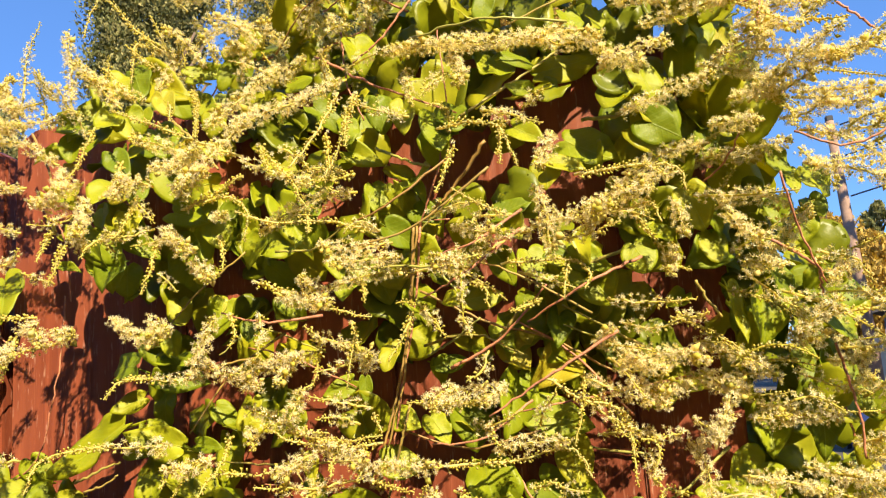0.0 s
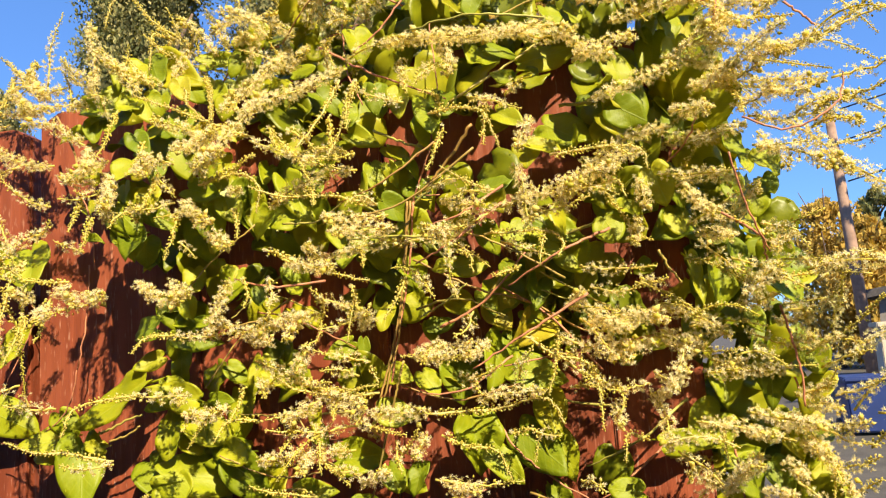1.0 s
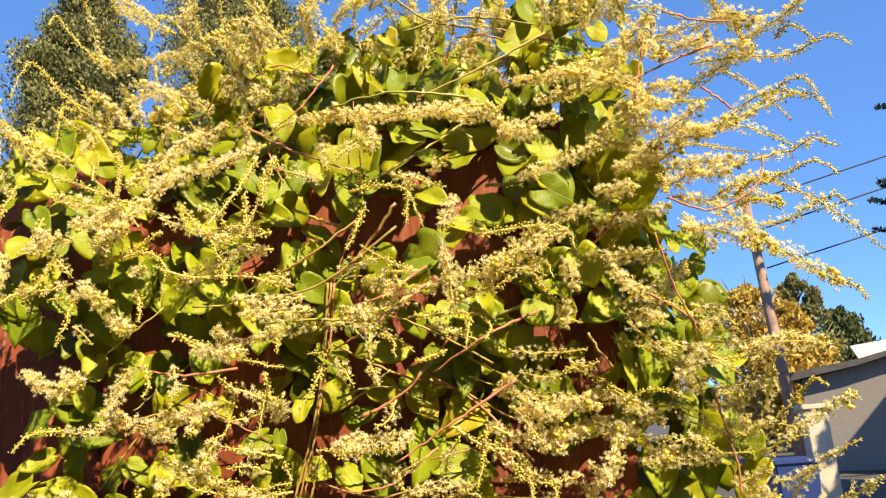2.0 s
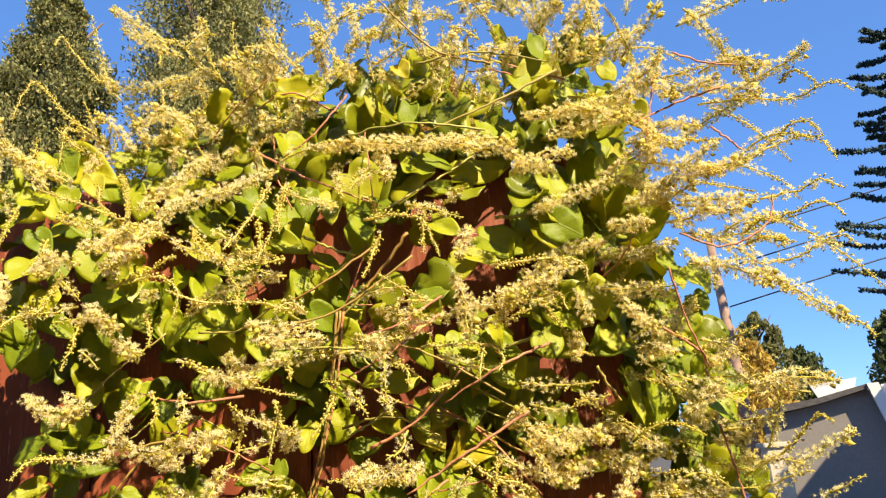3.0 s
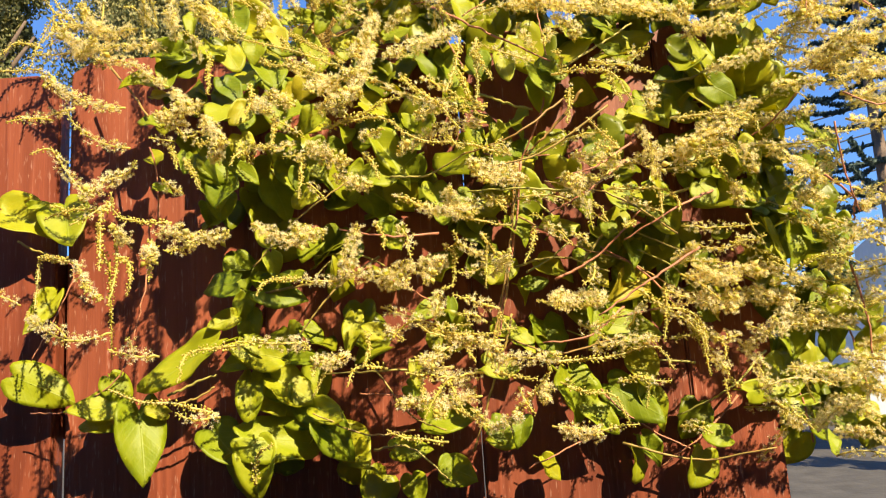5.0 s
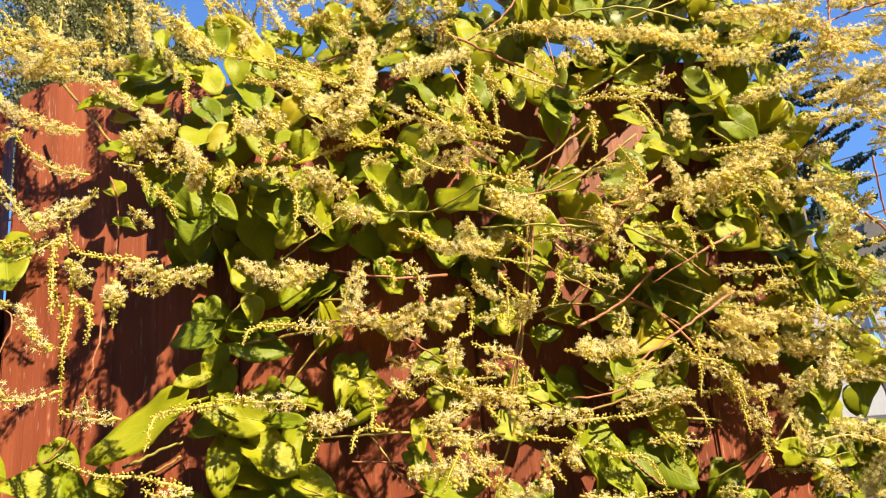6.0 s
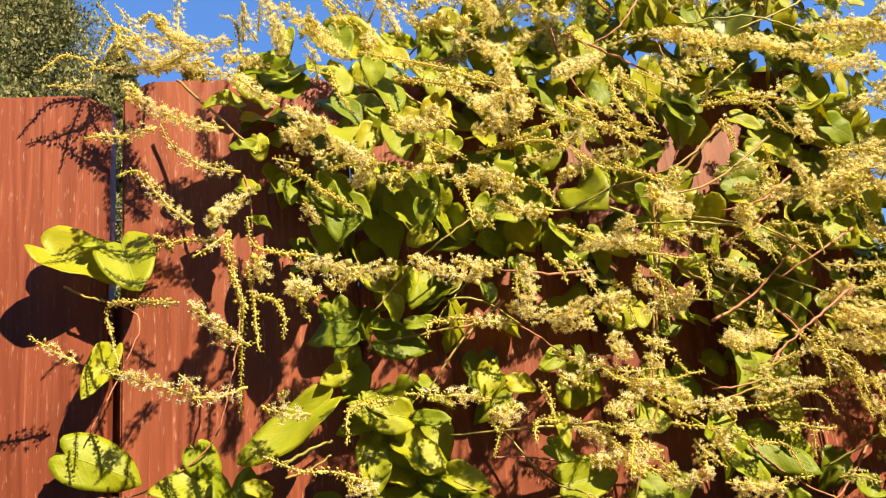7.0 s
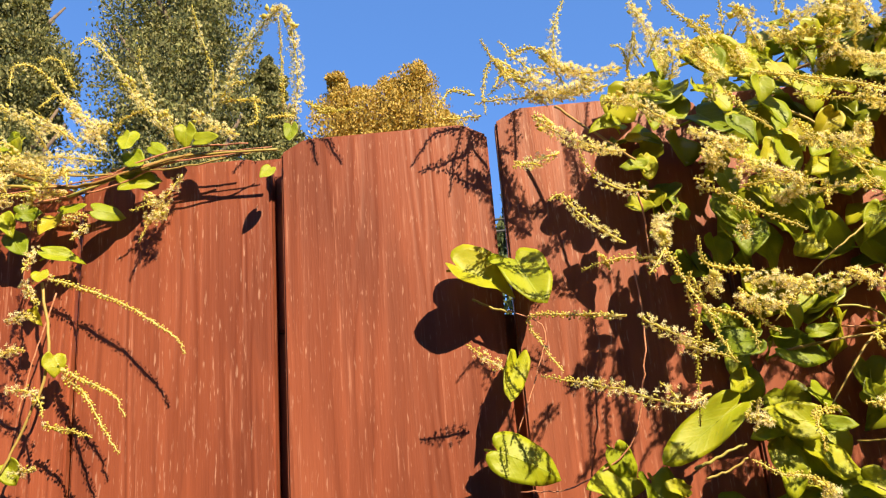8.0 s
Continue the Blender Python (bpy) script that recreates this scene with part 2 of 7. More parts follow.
EDGES = [(-0.917, -0.773, 1.815, 0.018, 0.001), (-0.770, -0.6295, 1.821, 0.016, 0.0), (-0.621, -0.4675, 1.832, 0.018, 0.002),
         (-0.4605, -0.311, 1.842, 0.018, 0.0), (-0.3102, -0.158, 1.838, 0.018, 0.002), (-0.1572, -0.006, 1.842, 0.018, 0.0), (-0.0052, 0.055, 1.836, 0.012, 0.001)]
for x0, x1, top, ear, lift in EDGES:
    board(x0, x1, top, ear, lift)
x = -0.921
rng = np.random.default_rng(5)
for i in range(16):
    board(x - 0.142, x, 1.82 + rng.uniform(-0.006, 0.006), 0.018, rng.uniform(0, 0.002))
    x -= 0.142 + rng.uniform(0.003, 0.006)
for z in (1.55, 0.4):
    part("rail", box_bm(-3.2, 0.055, FY + THICK + 0.001, FY + THICK + 0.04, z, z + 0.14, 0.003), PAINT, fence)
# strip added behind the board gap, blocks light so the gap stays dark
part("batten", box_bm(-0.645, -0.605, FY + THICK + 0.0005, FY + THICK + 0.018, 1.691, 1.812, 0.002), PAINT, fence)
for px in (-2.9, -0.672, -0.04):
    part("post", box_bm(px, px + 0.089, FY + THICK + 0.041, FY + THICK + 0.13, 0, 1.845, 0.004), PAINT, fence)

# ---- vine: leaves ----
OUT_DEG = [0, 7, 18, 35, 60, 90, 120, 145, 163, 180]
OUT_BLUNT = [0.66, 0.65, 0.625, 0.58, 0.54, 0.52, 0.49, 0.45, 0.39, 0.27]
OUT_SHARP = [0.74, 0.66, 0.57, 0.51, 0.49, 0.5, 0.51, 0.48, 0.4, 0.25]


def leaf_shape(shape, seed, m=None, rings=5, spokes=30, petiole=True, cup=0.14, wave=0.05):
    """A broad heart-shaped fleshy leaf about 1 long: stalk end at the origin, tip along +Y, upper side +Z."""
    r = np.random.default_rng(seed)
    th = np.linspace(-np.pi, np.pi, spokes, endpoint=False)
    deg, sharp = np.degrees(np.abs(th)), r.uniform(0, 0.75)
    outline = np.interp(deg, OUT_DEG, OUT_BLUNT) * (1 - sharp) + np.interp(deg, OUT_DEG, OUT_SHARP) * sharp
    outline *= 1 + 0.05 * np.sin(th + r.uniform(0, 6)) + 0.03 * np.sin(2 * th + r.uniform(0, 6)) + 0.016 * np.sin(5 * th + r.uniform(0, 6))
    fold, bend, sweep = r.uniform(-0.2, 0.55), r.uniform(-0.75, 0.45), r.uniform(-0.2, 0.2)
    ph, ph2, ph3 = r.uniform(0, 6, 3)
    amp = wave * r.uniform(0.6, 2.0)
    curl = r.uniform(-0.12, 0.2)
    verts = [(0, 0, 0)]
    for k in range(1, rings + 1):
        q = (k / rings) ** 0.9
        x, y = np.sin(th) * outline * q, np.cos(th) * outline * q
        z = fold * np.abs(x) * 0.8 + cup * (x * x) + bend * y * np.abs(y) + amp * np.sin(3 * th + ph) * q * q + 0.45 * amp * np.sin(7 * th + ph2) * q**4 + curl * q**6 * np.clip(np.sin(th + ph3), 0, 1) * 0.6
        verts += list(zip(x + sweep * y * np.abs(y), y, z))
    v = np.array(verts)
    n = len(v)
    low = v - np.array([0, 0, 0.01])
    faces = [(0, 1 + j, 1 + (j + 1) % spokes) for j in range(spokes)]
    for k in range(rings - 1):
        a, b = 1 + k * spokes, 1 + (k + 1) * spokes
        faces += [(a + j, b + j, b + (j + 1) % spokes, a + (j + 1) % spokes) for j in range(spokes)]
    faces = [f[::-1] for f in faces]
    under = [tuple(i + n for i in f[::-1]) for f in faces]
    e = 1 + (rings - 1) * spokes
    rim = [(e + j, e + (j + 1) % spokes, n + e + (j + 1) % spokes, n + e + j) for j in range(spokes)]
    allv = np.vstack([v, low])
    pf = []
    if petiole:
        s = Shape()
        k = r.uniform(-0.3, 0.3)
        tube(s, curve_through([(0, 0.02, -0.012), (k * 0.4, -0.2, -0.06), (k, -0.42, -0.26)], 3), np.linspace(0.022, 0.028, 7), 5)
        pv, pf = s.v[0], [tuple(i + len(allv) for i in f) for f in s.f]
        allv = np.vstack([allv, pv])
    if m is not None:
        allv = allv @ np.array(m.to_3x3()).T + np.array(m.translation)
    shape.add(allv, faces + under + rim + pf)


LEAF_MESHES = []
for k in range(28):
    s = Shape()
    leaf_shape(s, 100 + k)
    LEAF_MESHES.append(s.mesh("leaf", LEAF))
YOUNG_MESHES = []
for k in range(8):
    s = Shape()
    leaf_shape(s, 200 + k, cup=0.3)
    YOUNG_MESHES.append(s.mesh("young_leaf", LEAF_YOUNG))


def leaf_pose(x, y, z, size, tip=-90.0, yaw=0.0, pitch=20.0):
    """The middle of the blade at x, y, z; tip: where the tip points as one faces the fence (0 right, -90 down);
    yaw, pitch: how far the upper side turns to the right and upwards from facing the viewer."""
    a, e = radians(yaw), radians(pitch)
    n = Vector((math.sin(a) * math.cos(e), -math.cos(a) * math.cos(e), math.sin(e)))
    t = Vector((math.cos(radians(tip)), 0, math.sin(radians(tip))))
    t = (t - n * t.dot(n)).normalized()
    s = t.cross(n)
    rot = Matrix((s, t, n)).transposed().to_4x4()
    return Matrix.Translation(Vector((x, y, z)) - t * size * 0.18) @ rot @ Matrix.Diagonal((size, size, size, 1))


PICK = np.random.default_rng(11)


def leaf(vine, x, y, z, size, tip=-90.0, yaw=0.0, pitch=20.0, wide=0.75, young=False):
    pool = YOUNG_MESHES if young else LEAF_MESHES
    me = pool[PICK.integers(len(pool))]
    return placed("leaf", me, vine, leaf_pose(x, y, z, size, tip, yaw, pitch) @ Matrix.Diagonal((min(1.05, wide * 1.08), 1, 0.5 + 0.5 * wide, 1)))


# ---- vine: flower spikes ----
BUD_V = np.array([(0, 0, -0.5), (1, 0, 0.4), (0, 1, 0.4), (-1, 0, 0.4), (0, -1, 0.4), (0, 0, 2.0)])
BUD_FACES = [(0, 2, 1), (0, 3, 2), (0, 4, 3), (0, 1, 4), (5, 1, 2), (5, 2, 3), (5, 3, 4), (5, 4, 1)]


def star(rg):
    """An open star flower of radius 1 that faces +Z: five bent petals and thin stamens."""
    verts, faces = [], []
    for k in range(5):
        th = k * 2 * np.pi / 5 + rg.uniform(-0.2, 0.2)
        o, w = np.array([np.cos(th), np.sin(th), 0]), np.array([-np.sin(th), np.cos(th), 0])
        lift, i = rg.uniform(-0.25, 0.45), len(verts)
        up = np.array([0, 0, 1])
        verts += [0 * o, 0.55 * o + 0.2 * w + 0.28 * up, o * rg.uniform(0.85, 1.1) + lift * up, 0.55 * o - 0.2 * w + 0.28 * up]
        faces += [(i, i + 1, i + 2, i + 3)]
    for k in range(5):
        th = k * 2 * np.pi / 5 + 0.6
        o, w = np.array([np.cos(th), np.sin(th), 0]), np.array([-np.sin(th), np.cos(th), 0])
        i, q = len(verts), 0.5 * o + np.array([0, 0, rg.uniform(0.85, 1.15)])
        verts += [-w * 0.05, w * 0.05, q + w * 0.07, q - w * 0.07]
        faces += [(i, i + 1, i + 2, i + 3)]
    return np.array(verts), faces


STARS = [star(np.random.default_rng(30 + k)) for k in range(12)]


def turned(d, spin):
    """Three axes with the last along d."""
    a = np.cross(d, (0.31, 0.52, 0.8))
    a /= np.linalg.norm(a) + 1e-9
    b = np.cross(d, a)
    c, s = math.cos(spin), math.sin(spin)
    return np.array([c * a + s * b, c * b - s * a, d])


STALK_FACES = [(0, 1, 4, 3), (1, 2, 5, 4), (2, 0, 3, 5)]


def stalk(shape, p, q, a, b, r=0.00022):
    """A hair-thin flower stalk from p to q."""
    ring = np.array([a * r, (b * 0.87 - a * 0.5) * r, (-b * 0.87 - a * 0.5) * r])
    shape.add(np.vstack([p + ring, q + ring]), STALK_FACES)


HABIT = {"full": (0.95, 26, 0.002, 0.005), "open": (0.7, 11, 0.0021, 0.0044), "bud": (0.06, 16, 0.0018, 0.004)}


def grow(line, kind, rg, green, white, scale=1.0):
    """A flower spike along a line: thin stalk, star flowers on its first part, buds that shrink towards the tip."""
    line = np.asarray(line, float)
    step = np.linalg.norm(np.diff(line, axis=0), axis=1)
    run = np.concatenate([[0], np.cumsum(step)])
    length = run[-1]
    open_to, density, flower, reach = HABIT[kind]
    tube(green, line, np.linspace(0.0008, 0.0004, len(line)) * scale, 5)
    count = max(6, int(length * 100 * density))
    for i in range(count):
        s = 0.04 + 0.96 * (i + rg.uniform(0, 1)) / count
        at_s = s * length
        k = min(int(np.searchsorted(run, at_s)), len(line) - 1)
        k = max(k, 1)
        t = (line[k] - line[k - 1]) / (step[k - 1] + 1e-9)
        p = line[k - 1] + t * (at_s - run[k - 1])
        th = i * 2.4 + rg.uniform(-0.6, 0.6)
        a, b, _ = turned(t, th)
        if s < open_to * rg.uniform(0.8, 1.15):
            d = a * rg.uniform(0.7, 1) + t * rg.uniform(-0.1, 0.6)
            d /= np.linalg.norm(d)
            swell = 0.55 + 0.45 * math.sin(math.pi * min(1, s / max(0.05, open_to)))
            q = p + d * reach * rg.uniform(0.35, 1.1) * swell * scale
            stalk(green, p, q, a, b)
            if rg.random() < 0.88:
                v, f = STARS[rg.integers(12)]
                white.add(q + (v * flower * scale * rg.uniform(0.7, 1.12)) @ turned(d, rg.uniform(0, 6)), f)
            else:
                green.add(q + (BUD_V * 0.0008 * scale) @ turned(d, 0), BUD_FACES)
        else:
            fall = scale * (1 - 0.5 * (s - open_to) / max(0.05, 1 - open_to))
            gap = rg.uniform(0.0007, 0.0026) * fall
            d = a * 0.75 + t * rg.uniform(0.35, 1.0)
            d /= np.linalg.norm(d)
            green.add(p + a * gap + (BUD_V * 0.0009 * fall * rg.uniform(0.7, 1.25)) @ turned(d, 0), BUD_FACES)
            if gap > 0.0013:
                stalk(green, p, p + a * gap, t, b)


COUNT = [0]


def raceme(vine, points, kind="open"):
    """A flower spike from its foot through the points to its tip."""
    COUNT[0] += 1
    rg = np.random.default_rng(700 + COUNT[0])
    line = curve_through(points, 7, 0.0004, rg)
    green, white = Shape(), Shape()
    grow(line, kind, rg, green, white)
    ob = placed("flower_spike", green.mesh("flower_spike", BUD), vine)
    if white.n:
        placed("blossoms", white.mesh("blossoms", PETAL), ob, None, "cream star-shaped blossoms")
    SHOOTS.append((vine, line))
    return ob


SHOOTS = []


def stem(vine, points, r0=0.0012, r1=0.0008, material=None, wobble=0.0003, seed=1):
    s = Shape()
    line = curve_through(points, 8, wobble, np.random.default_rng(seed))
    tube(s, line, np.linspace(r0, r1, len(line)), 7)
    return placed("stem", s.mesh("stem", material or STEM), vine)


vine = tagged(new("climbing_vine"), "flowering climbing vine sprawled over the fence, heart-shaped leaves, cream flower spikes", "climbing plant")
vine2 = tagged(new("climbing_vine"), "smaller clump of flowering vine hanging over the fence top", "climbing plant")

# ---- vine: leaves, flower spikes and stems one by one ----
leaf(vine, -0.093, 0.437, 1.859, 0.026, -88, -7, 17, 0.50)
leaf(vine, -0.074, 0.436, 1.880, 0.016, -67, -9, 17, 0.80, True)
leaf(vine, -0.110, 0.445, 1.880, 0.018, -93, 25, 27, 0.70)
leaf(vine, -0.072, 0.436, 1.847, 0.025, -104, 13, 14, 0.50)
leaf(vine, -0.055, 0.462, 1.865, 0.025, -85, -4, 9, 0.60)
leaf(vine, -0.021, 0.445, 1.834, 0.021, -84, 31, 29, 0.75)
leaf(vine, 0.014, 0.444, 1.876, 0.029, -155, 25, 11, 0.60, True)
leaf(vine, 0.004, 0.440, 1.863, 0.021, -70, 17, 26, 0.80, True)
leaf(vine, 0.017, 0.444, 1.889, 0.026, -97, 28, 8, 0.50)
leaf(vine, 0.033, 0.444, 1.849, 0.023, -69, 19, 20, 0.70)
leaf(vine, 0.043, 0.438, 1.856, 0.021, -9, 10, 9, 0.50)
leaf(vine, -0.007, 0.454, 1.837, 0.021, -96, 28, 21, 0.60)
leaf(vine, -0.052, 0.434, 1.811, 0.023, 3, 30, 22, 0.50)
leaf(vine, -0.070, 0.454, 1.816, 0.035, -95, 29, 30, 0.70)
leaf(vine, 0.028, 0.455, 1.774, 0.031, -76, 7, 23, 0.50)
leaf(vine, -0.103, 0.423, 1.762, 0.025, -88, -5, 15, 0.75)
leaf(vine, -0.124, 0.433, 1.786, 0.027, -83, -10, 7, 0.50)
leaf(vine, -0.141, 0.439, 1.793, 0.024, -78, 1, 21, 0.70)
leaf(vine, -0.092, 0.422, 1.778, 0.022, -65, 4, 34, 0.80)
leaf(vine, -0.054, 0.426, 1.791, 0.016, 153, 7, 12, 0.60)
leaf(vine, -0.051, 0.429, 1.764, 0.023, -38, 1, 16, 0.60)
leaf(vine, -0.019, 0.452, 1.756, 0.036, -37, 3, 22, 0.75)
leaf(vine, -0.043, 0.436, 1.741, 0.020, -87, -7, 8, 0.90)
leaf(vine, -0.032, 0.435, 1.745, 0.022, -5, 23, 23, 0.50)
leaf(vine, 0.004, 0.477, 1.776, 0.039, -96, -1, 15, 0.70)
leaf(vine, 0.042, 0.476, 1.807, 0.035, -97, -4, 19, 0.60)
leaf(vine, 0.031, 0.475, 1.748, 0.034, -78, -10, 26, 0.70)
leaf(vine, -0.119, 0.435, 1.741, 0.016, -63, 32, 27, 0.50)
leaf(vine, -0.164, 0.471, 1.800, 0.040, -81, 32, 7, 0.70)
leaf(vine, -0.153, 0.439, 1.834, 0.025, -81, 32, 28, 0.80)
leaf(vine, -0.181, 0.452, 1.800, 0.027, -36, 31, 23, 0.70)
leaf(vine, -0.219, 0.463, 1.775, 0.024, -7, 26, 14, 0.80)
leaf(vine, -0.155, 0.443, 1.768, 0.024, -25, 8, 10, 0.60)
leaf(vine, -0.191, 0.451, 1.755, 0.020, -6, 32, 15, 0.70)
leaf(vine, -0.199, 0.452, 1.827, 0.021, 11, -10, 11, 0.50)
leaf(vine, -0.250, 0.463, 1.858, 0.021, -61, 5, 14, 0.80)
leaf(vine, -0.253, 0.454, 1.842, 0.024, -110, 33, 18, 0.50)
leaf(vine, -0.302, 0.450, 1.840, 0.050, -27, -9, 8, 0.60)
leaf(vine, -0.282, 0.447, 1.820, 0.029, -26, 19, 10, 0.50)
leaf(vine, -0.255, 0.436, 1.802, 0.019, -99, 11, 13, 0.80)
leaf(vine, -0.227, 0.462, 1.822, 0.027, 162, -6, 21, 0.50)
leaf(vine, -0.353, 0.444, 1.816, 0.038, -121, 7, 34, 0.70, True)
leaf(vine, -0.146, 0.440, 1.875, 0.030, -8, -1, 17, 0.65)
leaf(vine, 0.054, 0.449, 1.795, 0.028, -96, 7, 13, 0.60)
leaf(vine, 0.055, 0.470, 1.825, 0.025, -99, 29, 29, 0.60)
leaf(vine, 0.065, 0.473, 1.813, 0.026, -88, 11, 7, 0.50)
leaf(vine, 0.062, 0.438, 1.863, 0.018, -69, -1, 12, 0.70)
leaf(vine, 0.083, 0.454, 1.736, 0.019, -71, 28, 10, 0.70)
leaf(vine, 0.104, 0.464, 1.726, 0.022, -41, 31, 22, 0.80)
leaf(vine, 0.086, 0.454, 1.817, 0.012, -100, 7, 31, 0.70, True)
leaf(vine, 0.073, 0.455, 1.802, 0.021, -96, 24, 27, 0.60)
leaf(vine, 0.050, 0.476, 1.756, 0.024, -97, 11, 9, 0.60)
leaf(vine, 0.090, 0.459, 1.726, 0.019, -99, 28, 31, 0.60)
leaf(vine, -0.208, 0.453, 1.732, 0.045, -63, 18, 24, 0.45)
leaf(vine, -0.219, 0.448, 1.719, 0.025, -156, 12, 24, 0.85)
leaf(vine, -0.178, 0.454, 1.704, 0.022, -79, 0, 32, 0.80)
leaf(vine, -0.173, 0.451, 1.687, 0.022, -90, -9, 33, 0.70)
leaf(vine, -0.160, 0.452, 1.697, 0.018, -63, 19, 7, 0.90)
leaf(vine, -0.222, 0.467, 1.701, 0.026, -34, 29, 10, 0.60)
leaf(vine, -0.209, 0.449, 1.679, 0.020, -43, 19, 8, 0.70)
leaf(vine, -0.193, 0.449, 1.741, 0.018, -62, 17, 22, 0.70)
leaf(vine, -0.148, 0.448, 1.740, 0.025, -73, 31, 12, 0.60)
leaf(vine, -0.130, 0.432, 1.713, 0.024, -25, 30, 6, 0.70)
leaf(vine, -0.116, 0.436, 1.726, 0.019, -34, -7, 29, 0.80)
leaf(vine, -0.124, 0.442, 1.672, 0.023, -63, 28, 21, 0.80)
leaf(vine, -0.154, 0.465, 1.690, 0.029, -63, 28, 12, 0.70)
leaf(vine, -0.143, 0.437, 1.645, 0.020, -96, 3, 31, 0.60)
leaf(vine, -0.137, 0.441, 1.607, 0.019, -22, 10, 21, 0.80)
leaf(vine, -0.104, 0.434, 1.675, 0.014, 176, -10, 23, 0.80)
leaf(vine, -0.089, 0.463, 1.677, 0.027, 16, 10, 30, 0.60)
leaf(vine, -0.075, 0.461, 1.693, 0.023, -63, 16, 10, 0.70)
leaf(vine, -0.055, 0.442, 1.690, 0.022, -77, 23, 21, 0.80)
leaf(vine, -0.036, 0.444, 1.680, 0.026, -26, 27, 29, 0.75)
leaf(vine, -0.041, 0.441, 1.691, 0.012, -5, 13, 17, 0.60)
leaf(vine, -0.020, 0.454, 1.675, 0.024, -56, 2, 13, 0.95)
leaf(vine, -0.052, 0.474, 1.660, 0.035, -64, 10, 33, 0.80)
leaf(vine, -0.063, 0.443, 1.669, 0.012, -95, -7, 23, 0.90)
leaf(vine, -0.078, 0.454, 1.650, 0.020, -62, 12, 18, 0.60)
leaf(vine, -0.071, 0.459, 1.640, 0.016, -75, 24, 8, 0.80)
leaf(vine, -0.050, 0.461, 1.640, 0.015, -37, -3, 14, 0.90)
leaf(vine, -0.064, 0.457, 1.651, 0.012, -85, 7, 28, 0.80, True)
leaf(vine, -0.076, 0.458, 1.611, 0.040, -105, 28, 11, 0.55)
leaf(vine, -0.049, 0.460, 1.602, 0.037, -13, 11, 15, 0.65)
leaf(vine, -0.061, 0.462, 1.618, 0.024, -65, 30, 26, 0.70)
leaf(vine, 0.005, 0.439, 1.688, 0.021, -67, 2, 21, 0.85)
leaf(vine, 0.018, 0.444, 1.701, 0.018, -7, 21, 20, 0.60)
leaf(vine, 0.001, 0.467, 1.708, 0.019, -96, -9, 13, 0.70)
leaf(vine, -0.114, 0.465, 1.638, 0.019, 13, 27, 16, 0.60)
leaf(vine, -0.105, 0.478, 1.600, 0.034, -93, 23, 34, 0.80)
leaf(vine, -0.124, 0.468, 1.599, 0.022, -59, 17, 25, 0.70)
leaf(vine, 0.111, 0.477, 1.664, 0.030, -16, 2, 32, 0.75)
leaf(vine, 0.068, 0.464, 1.650, 0.033, -97, 30, 15, 0.70)
leaf(vine, 0.053, 0.459, 1.656, 0.036, -98, 39, 23, 0.30)
leaf(vine, 0.054, 0.464, 1.633, 0.022, -107, 15, 23, 0.40)
leaf(vine, 0.120, 0.477, 1.601, 0.021, -70, -8, 10, 0.80, True)
leaf(vine, 0.067, 0.486, 1.588, 0.030, -90, -4, 31, 0.72)
leaf(vine, 0.094, 0.481, 1.593, 0.040, -89, 14, 16, 0.60)
leaf(vine, 0.089, 0.479, 1.627, 0.017, -68, -8, 17, 0.70)
leaf(vine, 0.093, 0.504, 1.605, 0.023, -129, 31, 11, 0.60)
leaf(vine, 0.097, 0.472, 1.702, 0.020, -99, 3, 14, 0.70)
leaf(vine, 0.080, 0.454, 1.708, 0.021, -87, -11, 33, 0.60)
leaf(vine, 0.047, 0.468, 1.693, 0.023, -95, 26, 28, 0.70)
leaf(vine, 0.080, 0.470, 1.668, 0.021, -67, 32, 10, 0.70)
leaf(vine, 0.048, 0.468, 1.711, 0.022, -68, 15, 20, 0.70)
leaf(vine, 0.082, 0.469, 1.661, 0.021, -99, 31, 27, 0.50)
leaf(vine, 0.105, 0.477, 1.712, 0.019, -71, -7, 24, 0.70)
leaf(vine, -0.143, 0.447, 1.582, 0.024, -2, 30, 20, 0.80, True)
leaf(vine, -0.094, 0.466, 1.559, 0.040, -78, 32, 8, 0.75)
leaf(vine, -0.075, 0.465, 1.545, 0.031, -42, 13, 23, 0.60)
leaf(vine, -0.052, 0.468, 1.554, 0.045, -43, -5, 20, 0.60)
leaf(vine, -0.178, 0.474, 1.551, 0.040, 7, -4, 17, 0.60)
leaf(vine, -0.146, 0.449, 1.540, 0.022, -62, 3, 24, 0.70)
leaf(vine, -0.132, 0.453, 1.539, 0.022, -103, -4, 19, 0.60)
leaf(vine, -0.205, 0.456, 1.532, 0.027, 0, 2, 14, 0.60)
leaf(vine, 0.038, 0.474, 1.555, 0.032, 7, 20, 7, 0.50)
leaf(vine, 0.054, 0.481, 1.555, 0.019, 177, -9, 31, 0.70)
leaf(vine, 0.077, 0.477, 1.526, 0.024, -34, 26, 7, 0.70)
leaf(vine, 0.093, 0.481, 1.530, 0.024, -67, -0, 28, 0.70)
leaf(vine, 0.074, 0.484, 1.546, 0.023, 8, 9, 7, 0.35, True)
leaf(vine, 0.121, 0.502, 1.529, 0.022, -98, 7, 16, 0.80)
leaf(vine, -0.001, 0.464, 1.527, 0.022, 177, 5, 22, 0.70)
leaf(vine, 0.103, 0.480, 1.549, 0.018, -66, -6, 19, 0.70)
leaf(vine, 0.117, 0.487, 1.567, 0.013, -23, 23, 26, 0.60, True)
leaf(vine, 0.134, 0.502, 1.517, 0.020, -66, 31, 18, 0.70)
